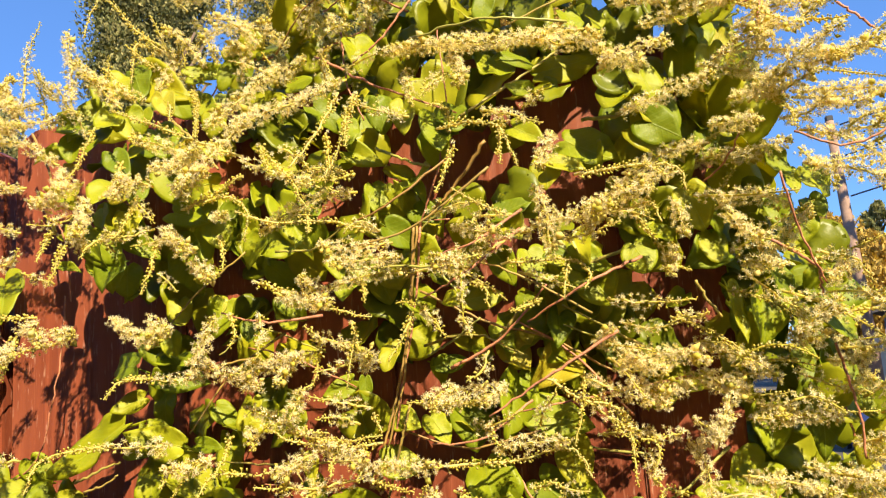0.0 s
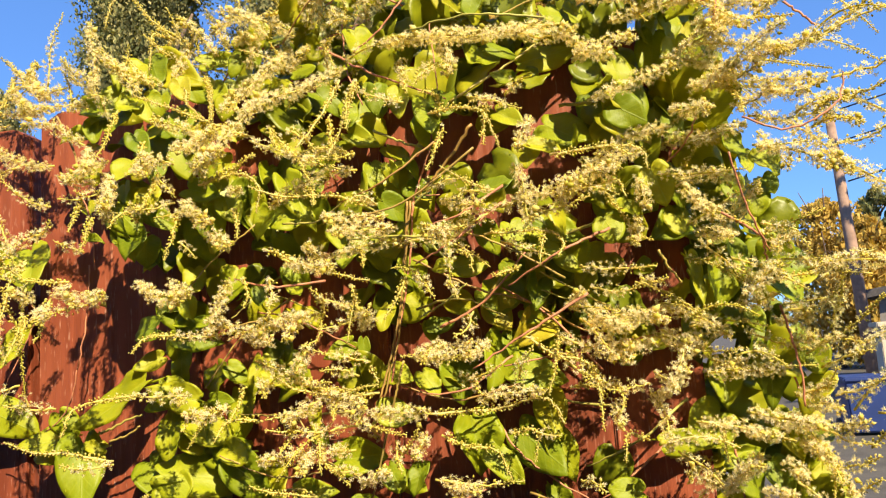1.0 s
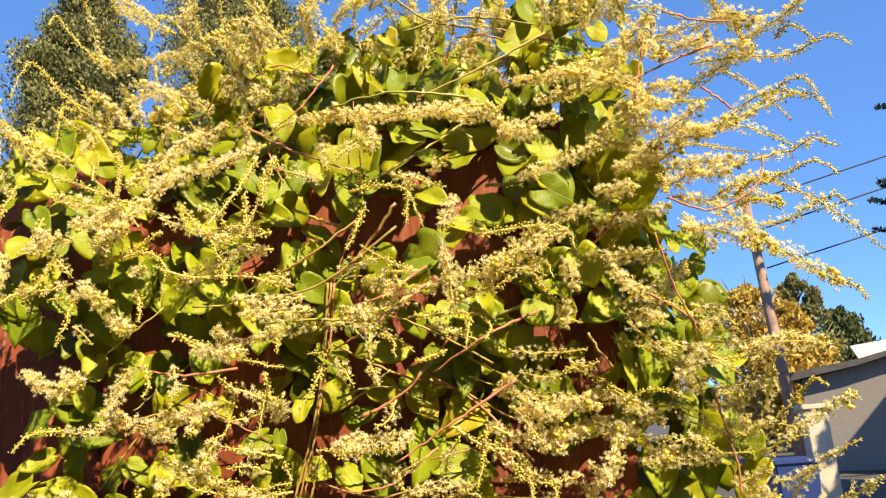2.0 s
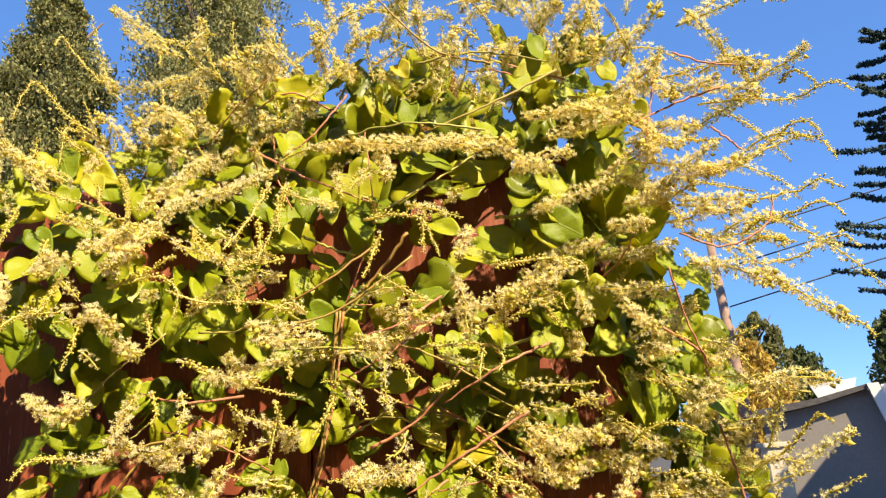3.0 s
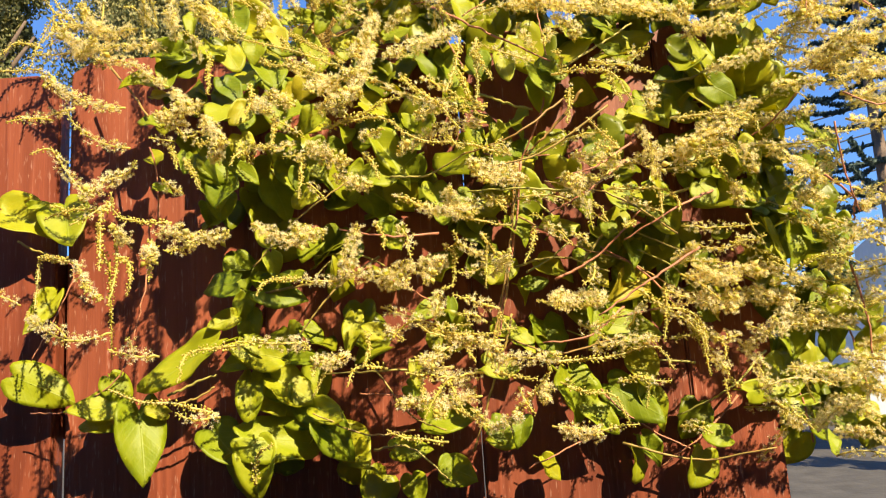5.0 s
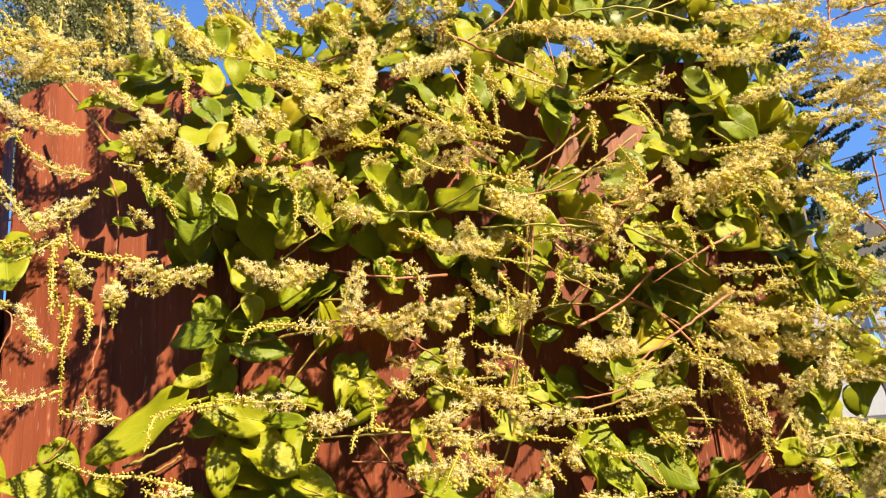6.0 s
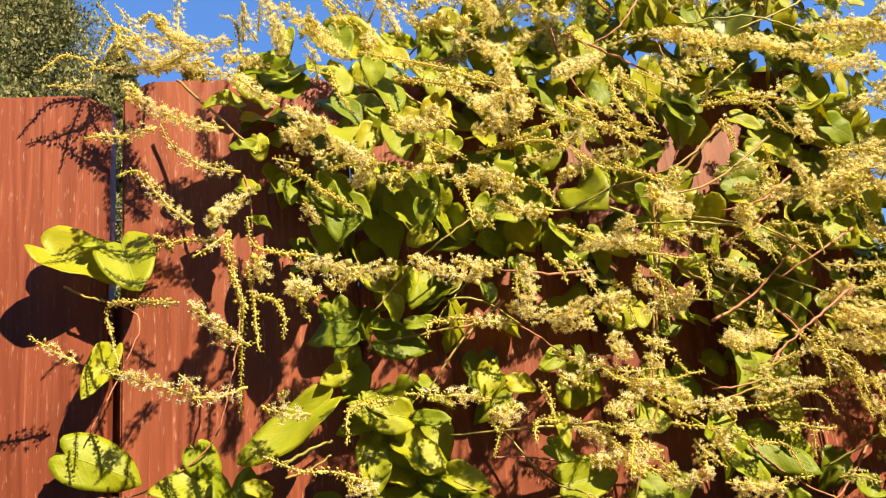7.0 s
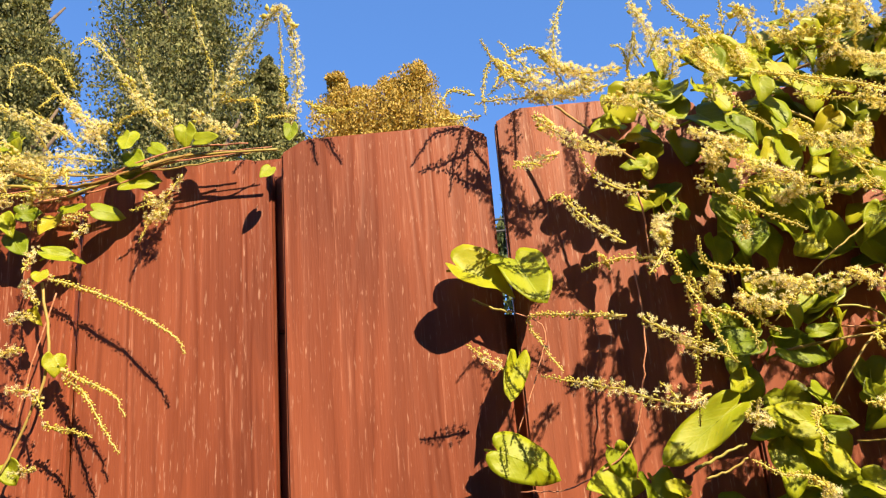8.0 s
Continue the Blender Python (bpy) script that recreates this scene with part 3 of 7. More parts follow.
leaf(vine, -0.364, 0.437, 1.817, 0.033, 167, -11, 10, 0.55)
leaf(vine, -0.346, 0.441, 1.805, 0.029, -78, -1, 28, 0.85, True)
leaf(vine, -0.362, 0.437, 1.800, 0.021, -90, 18, 31, 0.70)
leaf(vine, -0.388, 0.449, 1.801, 0.024, -160, 30, 29, 0.60)
leaf(vine, -0.370, 0.446, 1.789, 0.015, 0, -10, 20, 0.50, True)
leaf(vine, -0.377, 0.440, 1.768, 0.016, 165, 8, 26, 0.70, True)
leaf(vine, -0.367, 0.444, 1.768, 0.018, -80, -3, 11, 0.70)
leaf(vine, -0.326, 0.440, 1.840, 0.024, -34, 22, 29, 0.80)
leaf(vine, -0.315, 0.444, 1.840, 0.029, -65, -6, 10, 0.80)
leaf(vine, -0.374, 0.449, 1.743, 0.019, -34, -9, 22, 0.60)
leaf(vine, -0.347, 0.446, 1.842, 0.022, -90, -4, 25, 0.50)
leaf(vine, -0.316, 0.438, 1.809, 0.028, -63, 17, 19, 0.70)
leaf(vine, -0.312, 0.461, 1.801, 0.038, -63, -5, 31, 0.80)
leaf(vine, -0.351, 0.442, 1.736, 0.021, -99, 33, 23, 0.60)
leaf(vine, -0.319, 0.446, 1.734, 0.025, -63, 18, 8, 0.80)
leaf(vine, -0.367, 0.443, 1.718, 0.014, 0, 34, 25, 0.50)
leaf(vine, -0.330, 0.452, 1.708, 0.022, -90, 27, 16, 0.90)
leaf(vine, -0.309, 0.445, 1.726, 0.019, -34, 18, 8, 0.70)
leaf(vine, -0.296, 0.459, 1.800, 0.026, -83, 13, 32, 0.70)
leaf(vine, -0.271, 0.460, 1.849, 0.030, 20, 24, 8, 0.50)
leaf(vine, -0.241, 0.458, 1.845, 0.020, -75, 11, 22, 0.60)
leaf(vine, -0.239, 0.459, 1.820, 0.023, -85, 11, 22, 0.80)
leaf(vine, -0.250, 0.431, 1.780, 0.015, -34, 19, 22, 0.60, True)
leaf(vine, -0.279, 0.461, 1.725, 0.029, -63, 6, 14, 0.80)
leaf(vine, -0.265, 0.458, 1.732, 0.027, -72, 28, 16, 0.70)
leaf(vine, -0.291, 0.466, 1.712, 0.031, -64, 21, 14, 0.80)
leaf(vine, -0.272, 0.450, 1.707, 0.019, -151, -2, 18, 0.80)
leaf(vine, -0.285, 0.456, 1.747, 0.030, -24, 5, 31, 0.70)
leaf(vine, -0.232, 0.444, 1.717, 0.022, -121, 0, 13, 0.70)
leaf(vine, -0.302, 0.471, 1.684, 0.023, -82, 22, 19, 0.70)
leaf(vine, -0.331, 0.449, 1.650, 0.030, 172, -7, 26, 0.70)
leaf(vine, -0.330, 0.454, 1.625, 0.022, -152, 25, 8, 0.60)
leaf(vine, -0.321, 0.474, 1.636, 0.022, -93, 10, 10, 0.70)
leaf(vine, -0.289, 0.451, 1.641, 0.033, -16, -1, 12, 0.65)
leaf(vine, -0.298, 0.451, 1.652, 0.017, -4, -4, 28, 0.50)
leaf(vine, -0.318, 0.475, 1.620, 0.026, -90, -4, 13, 0.70)
leaf(vine, -0.357, 0.454, 1.597, 0.062, -146, -15, 14, 0.36)
leaf(vine, -0.319, 0.452, 1.597, 0.024, -155, 33, 30, 0.60)
leaf(vine, -0.306, 0.453, 1.604, 0.027, -34, 30, 33, 0.50)
leaf(vine, -0.311, 0.450, 1.574, 0.034, -90, 6, 19, 0.55)
leaf(vine, -0.296, 0.457, 1.579, 0.034, -72, 12, 26, 0.70)
leaf(vine, -0.270, 0.476, 1.585, 0.035, -83, 1, 27, 0.60)
leaf(vine, -0.276, 0.459, 1.596, 0.024, -15, -14, 29, 0.45)
leaf(vine, -0.297, 0.456, 1.594, 0.018, -3, -3, 20, 0.50)
leaf(vine, -0.298, 0.453, 1.567, 0.020, 174, 33, 20, 0.70)
leaf(vine, -0.273, 0.459, 1.561, 0.034, 166, -1, 31, 0.55)
leaf(vine, -0.259, 0.449, 1.559, 0.027, -34, -5, 24, 0.60)
leaf(vine, -0.241, 0.446, 1.612, 0.027, -103, 12, 23, 0.50)
leaf(vine, -0.223, 0.438, 1.610, 0.020, -3, 18, 17, 0.60)
leaf(vine, -0.199, 0.447, 1.581, 0.020, -87, 6, 15, 0.45)
leaf(vine, -0.199, 0.456, 1.568, 0.021, -43, -9, 18, 0.60)
leaf(vine, -0.278, 0.445, 1.652, 0.018, 7, -4, 19, 0.50)
leaf(vine, -0.214, 0.447, 1.680, 0.019, -93, -6, 28, 0.60)
leaf(vine, -0.210, 0.445, 1.670, 0.018, -66, 33, 27, 0.70)
leaf(vine, -0.235, 0.442, 1.666, 0.014, -94, 21, 22, 0.80)
leaf(vine, -0.293, 0.447, 1.662, 0.018, -80, 24, 15, 0.70)
leaf(vine, -0.377, 0.455, 1.567, 0.017, 176, 29, 17, 0.60)
leaf(vine, -0.470, 0.469, 1.721, 0.014, 21, 26, 10, 0.50)
leaf(vine, -0.102, 0.421, 1.770, 0.035, -88, 22, 29, 0.55)
leaf(vine, -0.028, 0.472, 1.818, 0.041, 19, 24, 14, 0.50)
leaf(vine, 0.020, 0.453, 1.788, 0.038, -71, 31, 19, 0.50)
leaf(vine, -0.064, 0.431, 1.722, 0.024, 18, -10, 28, 0.60)
leaf(vine, -0.024, 0.447, 1.691, 0.025, -24, -2, 19, 0.70)
leaf(vine, -0.041, 0.444, 1.687, 0.022, -68, 4, 16, 0.70)
leaf(vine, 0.036, 0.444, 1.713, 0.028, -71, 4, 11, 0.70)
leaf(vine, -0.037, 0.470, 1.549, 0.032, -68, 12, 17, 0.60)
leaf(vine, -0.044, 0.467, 1.576, 0.031, -78, -7, 14, 0.70)
leaf(vine, -0.479, 0.472, 1.710, 0.046, -21, 10, 30, 0.70)
leaf(vine, -0.450, 0.473, 1.704, 0.047, -75, 7, 23, 0.68)
leaf(vine, -0.467, 0.472, 1.641, 0.042, -112, 18, 25, 0.35)
leaf(vine, -0.463, 0.467, 1.588, 0.047, -24, 8, 15, 0.60)
leaf(vine2, -0.726, 0.467, 1.832, 0.021, -90, 4, 27, 0.70)
leaf(vine2, -0.722, 0.472, 1.818, 0.020, -62, 7, 19, 0.70)
leaf(vine2, -0.719, 0.475, 1.802, 0.028, 6, 12, 8, 0.55, True)
leaf(vine2, -0.741, 0.476, 1.782, 0.023, 5, 31, 14, 0.60)
leaf(vine2, -0.686, 0.474, 1.835, 0.018, -87, 0, 8, 0.80)
leaf(vine2, -0.668, 0.467, 1.828, 0.020, -6, -12, 16, 0.60)
leaf(vine2, -0.766, 0.473, 1.786, 0.019, 16, -3, 34, 0.60)
leaf(vine2, -0.773, 0.476, 1.753, 0.026, 5, 20, 27, 0.50)
leaf(vine2, -0.785, 0.469, 1.737, 0.013, -86, 21, 32, 0.80, True)
leaf(vine2, -0.786, 0.477, 1.777, 0.021, -96, 2, 26, 0.70, True)
leaf(vine2, -0.785, 0.468, 1.709, 0.012, -59, -10, 10, 0.70, True)
leaf(vine2, -0.774, 0.474, 1.676, 0.015, -86, 33, 16, 0.90, True)
leaf(vine2, -0.797, 0.473, 1.607, 0.017, -57, 0, 8, 0.80, True)
leaf(vine2, -0.626, 0.468, 1.798, 0.013, -122, 16, 18, 0.70)
leaf(vine2, -0.608, 0.469, 1.827, 0.018, -93, 6, 17, 0.50)
leaf(vine2, -0.707, 0.475, 1.827, 0.015, -34, -6, 20, 0.70)
leaf(vine2, -0.812, 0.470, 1.777, 0.019, -58, 14, 15, 0.70)
leaf(vine2, -0.798, 0.472, 1.785, 0.018, 3, 21, 7, 0.70)
leaf(vine2, -0.808, 0.477, 1.764, 0.024, -59, 18, 18, 0.60)
leaf(vine, -0.385, 0.451, 1.549, 0.055, -87, 28, 24, 0.55)
leaf(vine, -0.417, 0.453, 1.572, 0.038, -153, 25, 34, 0.60)
leaf(vine, -0.405, 0.459, 1.582, 0.026, -59, 20, 10, 0.70)
leaf(vine, -0.418, 0.456, 1.560, 0.024, -173, 10, 30, 0.50)
leaf(vine, -0.308, 0.451, 1.528, 0.038, -90, 3, 23, 0.70)
leaf(vine, -0.274, 0.461, 1.560, 0.039, -11, -10, 10, 0.65)
leaf(vine, -0.295, 0.457, 1.543, 0.056, 3, 22, 27, 0.55)
leaf(vine, -0.257, 0.461, 1.541, 0.038, -38, 34, 16, 0.70)
leaf(vine, -0.335, 0.473, 1.539, 0.041, -56, 17, 31, 0.70)
leaf(vine, -0.248, 0.477, 1.532, 0.038, -59, -7, 21, 0.70)
leaf(vine, -0.285, 0.457, 1.576, 0.036, -30, 33, 18, 0.70)
leaf(vine, -0.306, 0.448, 1.601, 0.037, 169, 3, 13, 0.55)
raceme(vine, [(-0.288, 0.463, 1.898), (-0.311, 0.459, 1.923), (-0.324, 0.454, 1.941), (-0.329, 0.448, 1.948), (-0.328, 0.440, 1.936)], "bud")
raceme(vine, [(-0.299, 0.465, 1.910), (-0.302, 0.455, 1.933), (-0.303, 0.448, 1.948), (-0.304, 0.445, 1.961)], "open")
raceme(vine, [(-0.235, 0.460, 1.909), (-0.262, 0.453, 1.900), (-0.284, 0.446, 1.900), (-0.292, 0.441, 1.908)], "full")
raceme(vine, [(-0.203, 0.449, 1.895), (-0.222, 0.451, 1.911), (-0.237, 0.448, 1.930), (-0.246, 0.439, 1.930)], "bud")
raceme(vine, [(-0.244, 0.459, 1.940), (-0.251, 0.450, 1.931), (-0.247, 0.441, 1.909)], "bud")
raceme(vine, [(-0.238, 0.458, 1.924), (-0.255, 0.448, 1.930), (-0.276, 0.438, 1.942)], "full")
raceme(vine, [(-0.302, 0.462, 1.865), (-0.328, 0.458, 1.890), (-0.343, 0.452, 1.910), (-0.348, 0.444, 1.909), (-0.351, 0.434, 1.876)], "bud")
raceme(vine, [(-0.307, 0.462, 1.868), (-0.320, 0.451, 1.874), (-0.317, 0.442, 1.859), (-0.313, 0.434, 1.838)], "bud")
raceme(vine, [(-0.285, 0.466, 1.894), (-0.267, 0.454, 1.868), (-0.255, 0.442, 1.848)], "open")
raceme(vine, [(-0.268, 0.459, 1.839), (-0.301, 0.448, 1.850), (-0.320, 0.437, 1.868)], "open")
raceme(vine, [(-0.313, 0.424, 1.816), (-0.335, 0.424, 1.839), (-0.349, 0.424, 1.856)], "full")
raceme(vine, [(-0.306, 0.444, 1.826), (-0.325, 0.428, 1.835), (-0.333, 0.411, 1.838)], "full")
raceme(vine, [(-0.289, 0.471, 1.847), (-0.257, 0.421, 1.807), (-0.227, 0.371, 1.770)], "bud")
raceme(vine, [(-0.238, 0.385, 1.764), (-0.254, 0.377, 1.771), (-0.263, 0.369, 1.773)], "full")
raceme(vine, [(-0.226, 0.385, 1.752), (-0.241, 0.373, 1.756), (-0.250, 0.362, 1.752)], "full")
raceme(vine, [(-0.260, 0.381, 1.748), (-0.268, 0.372, 1.750), (-0.271, 0.362, 1.750)], "full")
raceme(vine, [(-0.203, 0.380, 1.758), (-0.233, 0.377, 1.771), (-0.268, 0.385, 1.789), (-0.305, 0.402, 1.807)], "bud")
raceme(vine, [(-0.205, 0.449, 1.895), (-0.212, 0.440, 1.914), (-0.209, 0.431, 1.930)], "bud")
raceme(vine, [(-0.190, 0.448, 1.879), (-0.192, 0.438, 1.905), (-0.189, 0.428, 1.929)], "open")
raceme(vine, [(-0.182, 0.448, 1.870), (-0.183, 0.437, 1.890), (-0.176, 0.425, 1.904)], "full")
raceme(vine, [(-0.165, 0.446, 1.879), (-0.162, 0.435, 1.898), (-0.151, 0.425, 1.916)], "open")
raceme(vine, [(-0.172, 0.442, 1.882), (-0.166, 0.434, 1.899), (-0.168, 0.426, 1.911)], "full")
raceme(vine, [(-0.161, 0.439, 1.850), (-0.159, 0.429, 1.861), (-0.160, 0.419, 1.869)], "bud")
raceme(vine, [(-0.170, 0.425, 1.813), (-0.170, 0.417, 1.825), (-0.159, 0.409, 1.828)], "open")
raceme(vine, [(-0.215, 0.456, 1.892), (-0.228, 0.448, 1.894), (-0.237, 0.440, 1.883)], "full")
raceme(vine, [(-0.205, 0.451, 1.853), (-0.213, 0.442, 1.858), (-0.216, 0.432, 1.867)], "full")
raceme(vine, [(-0.230, 0.460, 1.858), (-0.217, 0.447, 1.874), (-0.213, 0.434, 1.880)], "bud")
raceme(vine, [(-0.135, 0.439, 1.896), (-0.128, 0.432, 1.909), (-0.128, 0.425, 1.919)], "open")
raceme(vine, [(-0.127, 0.442, 1.884), (-0.129, 0.433, 1.900), (-0.131, 0.423, 1.908)], "full")
raceme(vine, [(-0.108, 0.432, 1.871), (-0.109, 0.425, 1.888), (-0.099, 0.418, 1.899)], "open")
raceme(vine, [(-0.115, 0.446, 1.906), (-0.098, 0.432, 1.907), (-0.087, 0.417, 1.899)], "full")
raceme(vine, [(-0.093, 0.435, 1.887), (-0.081, 0.421, 1.883), (-0.067, 0.406, 1.882)], "open")
raceme(vine, [(-0.092, 0.429, 1.871), (-0.095, 0.424, 1.890), (-0.089, 0.420, 1.907)], "bud")
raceme(vine, [(-0.052, 0.418, 1.843), (-0.045, 0.417, 1.865), (-0.040, 0.416, 1.883)], "open")
raceme(vine, [(-0.042, 0.430, 1.875), (-0.037, 0.423, 1.883), (-0.039, 0.416, 1.892)], "full")
raceme(vine, [(-0.036, 0.428, 1.857), (-0.030, 0.420, 1.868), (-0.028, 0.412, 1.883)], "open")
raceme(vine, [(-0.021, 0.432, 1.869), (-0.014, 0.424, 1.876), (-0.009, 0.416, 1.886)], "bud")
raceme(vine, [(-0.006, 0.433, 1.871), (-0.001, 0.425, 1.878), (0.002, 0.416, 1.884)], "full")
raceme(vine, [(-0.028, 0.427, 1.848), (-0.024, 0.422, 1.860), (-0.017, 0.417, 1.868)], "open")
raceme(vine, [(0.042, 0.437, 1.873), (0.038, 0.426, 1.876), (0.042, 0.416, 1.881)], "full")
raceme(vine, [(0.026, 0.435, 1.867), (0.029, 0.425, 1.877), (0.027, 0.414, 1.883)], "open")
raceme(vine, [(0.051, 0.434, 1.863), (0.053, 0.421, 1.869), (0.048, 0.408, 1.871)], "full")
raceme(vine, [(-0.028, 0.419, 1.817), (-0.055, 0.413, 1.814), (-0.075, 0.407, 1.813), (-0.102, 0.400, 1.814), (-0.121, 0.394, 1.810)], "full")
raceme(vine, [(0.001, 0.428, 1.832), (0.023, 0.418, 1.829), (0.052, 0.407, 1.821)], "full")
raceme(vine, [(-0.014, 0.421, 1.812), (-0.001, 0.401, 1.791), (0.014, 0.381, 1.777)], "full")
raceme(vine, [(-0.009, 0.411, 1.788), (0.006, 0.404, 1.793), (0.029, 0.397, 1.793)], "full")
raceme(vine, [(-0.035, 0.400, 1.755), (-0.039, 0.392, 1.744), (-0.042, 0.384, 1.732)], "full")
raceme(vine, [(-0.048, 0.401, 1.728), (-0.042, 0.396, 1.713), (-0.041, 0.392, 1.689)], "full")
raceme(vine, [(-0.073, 0.404, 1.773), (-0.055, 0.392, 1.764), (-0.038, 0.381, 1.754)], "open")
raceme(vine, [(-0.050, 0.405, 1.771), (-0.043, 0.397, 1.774), (-0.037, 0.389, 1.774)], "open")
raceme(vine, [(-0.098, 0.403, 1.766), (-0.075, 0.395, 1.764), (-0.061, 0.388, 1.756), (-0.053, 0.382, 1.734)], "bud")
raceme(vine, [(-0.026, 0.400, 1.730), (-0.007, 0.400, 1.731), (0.012, 0.400, 1.731), (0.026, 0.400, 1.727), (0.028, 0.399, 1.715)], "bud")
raceme(vine, [(-0.008, 0.406, 1.728), (-0.002, 0.401, 1.719), (0.004, 0.397, 1.714)], "open")
raceme(vine, [(-0.092, 0.418, 1.814), (-0.082, 0.403, 1.799), (-0.081, 0.388, 1.785)], "full")
raceme(vine, [(-0.116, 0.413, 1.808), (-0.112, 0.401, 1.792), (-0.107, 0.390, 1.776)], "open")
raceme(vine, [(-0.092, 0.415, 1.802), (-0.099, 0.401, 1.792), (-0.103, 0.388, 1.780)], "open")
raceme(vine, [(-0.091, 0.406, 1.769), (-0.092, 0.396, 1.776), (-0.099, 0.385, 1.774)], "bud")
raceme(vine, [(-0.158, 0.390, 1.768), (-0.152, 0.378, 1.745), (-0.145, 0.367, 1.734)], "bud")
raceme(vine, [(-0.148, 0.396, 1.784), (-0.143, 0.382, 1.768), (-0.139, 0.368, 1.752)], "bud")
raceme(vine, [(-0.195, 0.384, 1.765), (-0.187, 0.374, 1.753), (-0.181, 0.364, 1.744)], "bud")
raceme(vine, [(-0.207, 0.381, 1.757), (-0.169, 0.374, 1.739), (-0.143, 0.367, 1.728)], "open")
raceme(vine, [(-0.182, 0.381, 1.761), (-0.168, 0.375, 1.752), (-0.160, 0.370, 1.743)], "open")
raceme(vine, [(-0.142, 0.390, 1.743), (-0.151, 0.378, 1.738), (-0.159, 0.367, 1.736)], "bud")
raceme(vine, [(0.110, 0.421, 1.825), (0.135, 0.419, 1.825), (0.165, 0.417, 1.821), (0.176, 0.413, 1.824), (0.186, 0.408, 1.825), (0.192, 0.401, 1.814)], "open")
raceme(vine, [(0.106, 0.420, 1.779), (0.128, 0.418, 1.784), (0.154, 0.415, 1.793), (0.165, 0.410, 1.793), (0.171, 0.405, 1.786), (0.173, 0.399, 1.773)], "open")
raceme(vine, [(0.134, 0.424, 1.789), (0.146, 0.418, 1.794), (0.158, 0.412, 1.802), (0.167, 0.408, 1.801), (0.171, 0.404, 1.789)], "bud")
raceme(vine, [(0.088, 0.415, 1.776), (0.106, 0.407, 1.776), (0.126, 0.399, 1.780)], "full")
raceme(vine, [(0.130, 0.407, 1.756), (0.151, 0.403, 1.758), (0.161, 0.397, 1.761), (0.169, 0.389, 1.752)], "open")
raceme(vine, [(0.087, 0.416, 1.763), (0.105, 0.401, 1.757), (0.122, 0.387, 1.750)], "full")
raceme(vine, [(0.119, 0.409, 1.743), (0.142, 0.402, 1.744), (0.155, 0.396, 1.748), (0.164, 0.393, 1.744), (0.167, 0.391, 1.737)], "bud")
raceme(vine, [(0.119, 0.409, 1.738), (0.125, 0.396, 1.741), (0.130, 0.384, 1.736)], "bud")
raceme(vine, [(0.117, 0.408, 1.730), (0.127, 0.397, 1.731), (0.137, 0.386, 1.724)], "bud")
raceme(vine, [(0.127, 0.406, 1.718), (0.142, 0.398, 1.719), (0.155, 0.391, 1.725), (0.162, 0.387, 1.725), (0.168, 0.384, 1.718)], "open")
raceme(vine, [(0.085, 0.406, 1.740), (0.103, 0.398, 1.732), (0.117, 0.391, 1.716), (0.129, 0.387, 1.698)], "full")
raceme(vine, [(0.123, 0.407, 1.713), (0.143, 0.396, 1.695), (0.155, 0.385, 1.679)], "full")
raceme(vine, [(0.157, 0.404, 1.685), (0.167, 0.397, 1.679), (0.168, 0.390, 1.671)], "bud")
raceme(vine, [(0.085, 0.404, 1.723), (0.109, 0.394, 1.714), (0.118, 0.385, 1.702)], "full")
raceme(vine, [(0.112, 0.423, 1.838), (0.132, 0.414, 1.830), (0.144, 0.406, 1.822)], "full")
raceme(vine, [(0.089, 0.427, 1.836), (0.103, 0.414, 1.833), (0.120, 0.402, 1.833)], "full")
raceme(vine, [(0.139, 0.427, 1.836), (0.163, 0.413, 1.843), (0.172, 0.399, 1.846)], "full")
raceme(vine, [(0.160, 0.422, 1.834), (0.168, 0.415, 1.838), (0.176, 0.407, 1.823)], "bud")
raceme(vine, [(0.132, 0.428, 1.853), (0.138, 0.414, 1.850), (0.142, 0.400, 1.834)], "bud")
raceme(vine, [(0.132, 0.423, 1.850), (0.128, 0.414, 1.857), (0.124, 0.404, 1.859)], "bud")
raceme(vine, [(0.140, 0.421, 1.852), (0.139, 0.413, 1.836), (0.138, 0.404, 1.826)], "bud")
raceme(vine, [(0.090, 0.424, 1.846), (0.101, 0.413, 1.844), (0.112, 0.402, 1.841)], "open")
raceme(vine, [(0.058, 0.424, 1.840), (0.079, 0.415, 1.847), (0.089, 0.407, 1.856)], "full")
raceme(vine, [(0.075, 0.422, 1.810), (0.090, 0.412, 1.810), (0.103, 0.401, 1.803)], "full")
raceme(vine, [(0.094, 0.425, 1.805), (0.108, 0.414, 1.798), (0.114, 0.403, 1.794)], "bud")
raceme(vine, [(0.095, 0.424, 1.786), (0.104, 0.409, 1.779), (0.107, 0.393, 1.770)], "open")
raceme(vine, [(0.051, 0.421, 1.788), (0.068, 0.412, 1.792), (0.079, 0.402, 1.790)], "full")
raceme(vine, [(0.054, 0.410, 1.762), (0.069, 0.401, 1.763), (0.081, 0.392, 1.768)], "full")
raceme(vine, [(0.043, 0.408, 1.749), (0.057, 0.395, 1.745), (0.061, 0.381, 1.741)], "full")
raceme(vine, [(0.069, 0.407, 1.759), (0.081, 0.399, 1.761), (0.093, 0.392, 1.765)], "full")
raceme(vine, [(0.093, 0.407, 1.752), (0.106, 0.396, 1.748), (0.112, 0.385, 1.745)], "full")
raceme(vine, [(0.073, 0.410, 1.763), (0.079, 0.398, 1.751), (0.080, 0.386, 1.736)], "bud")
raceme(vine, [(0.071, 0.429, 1.829), (0.077, 0.415, 1.810), (0.070, 0.400, 1.790)], "full")
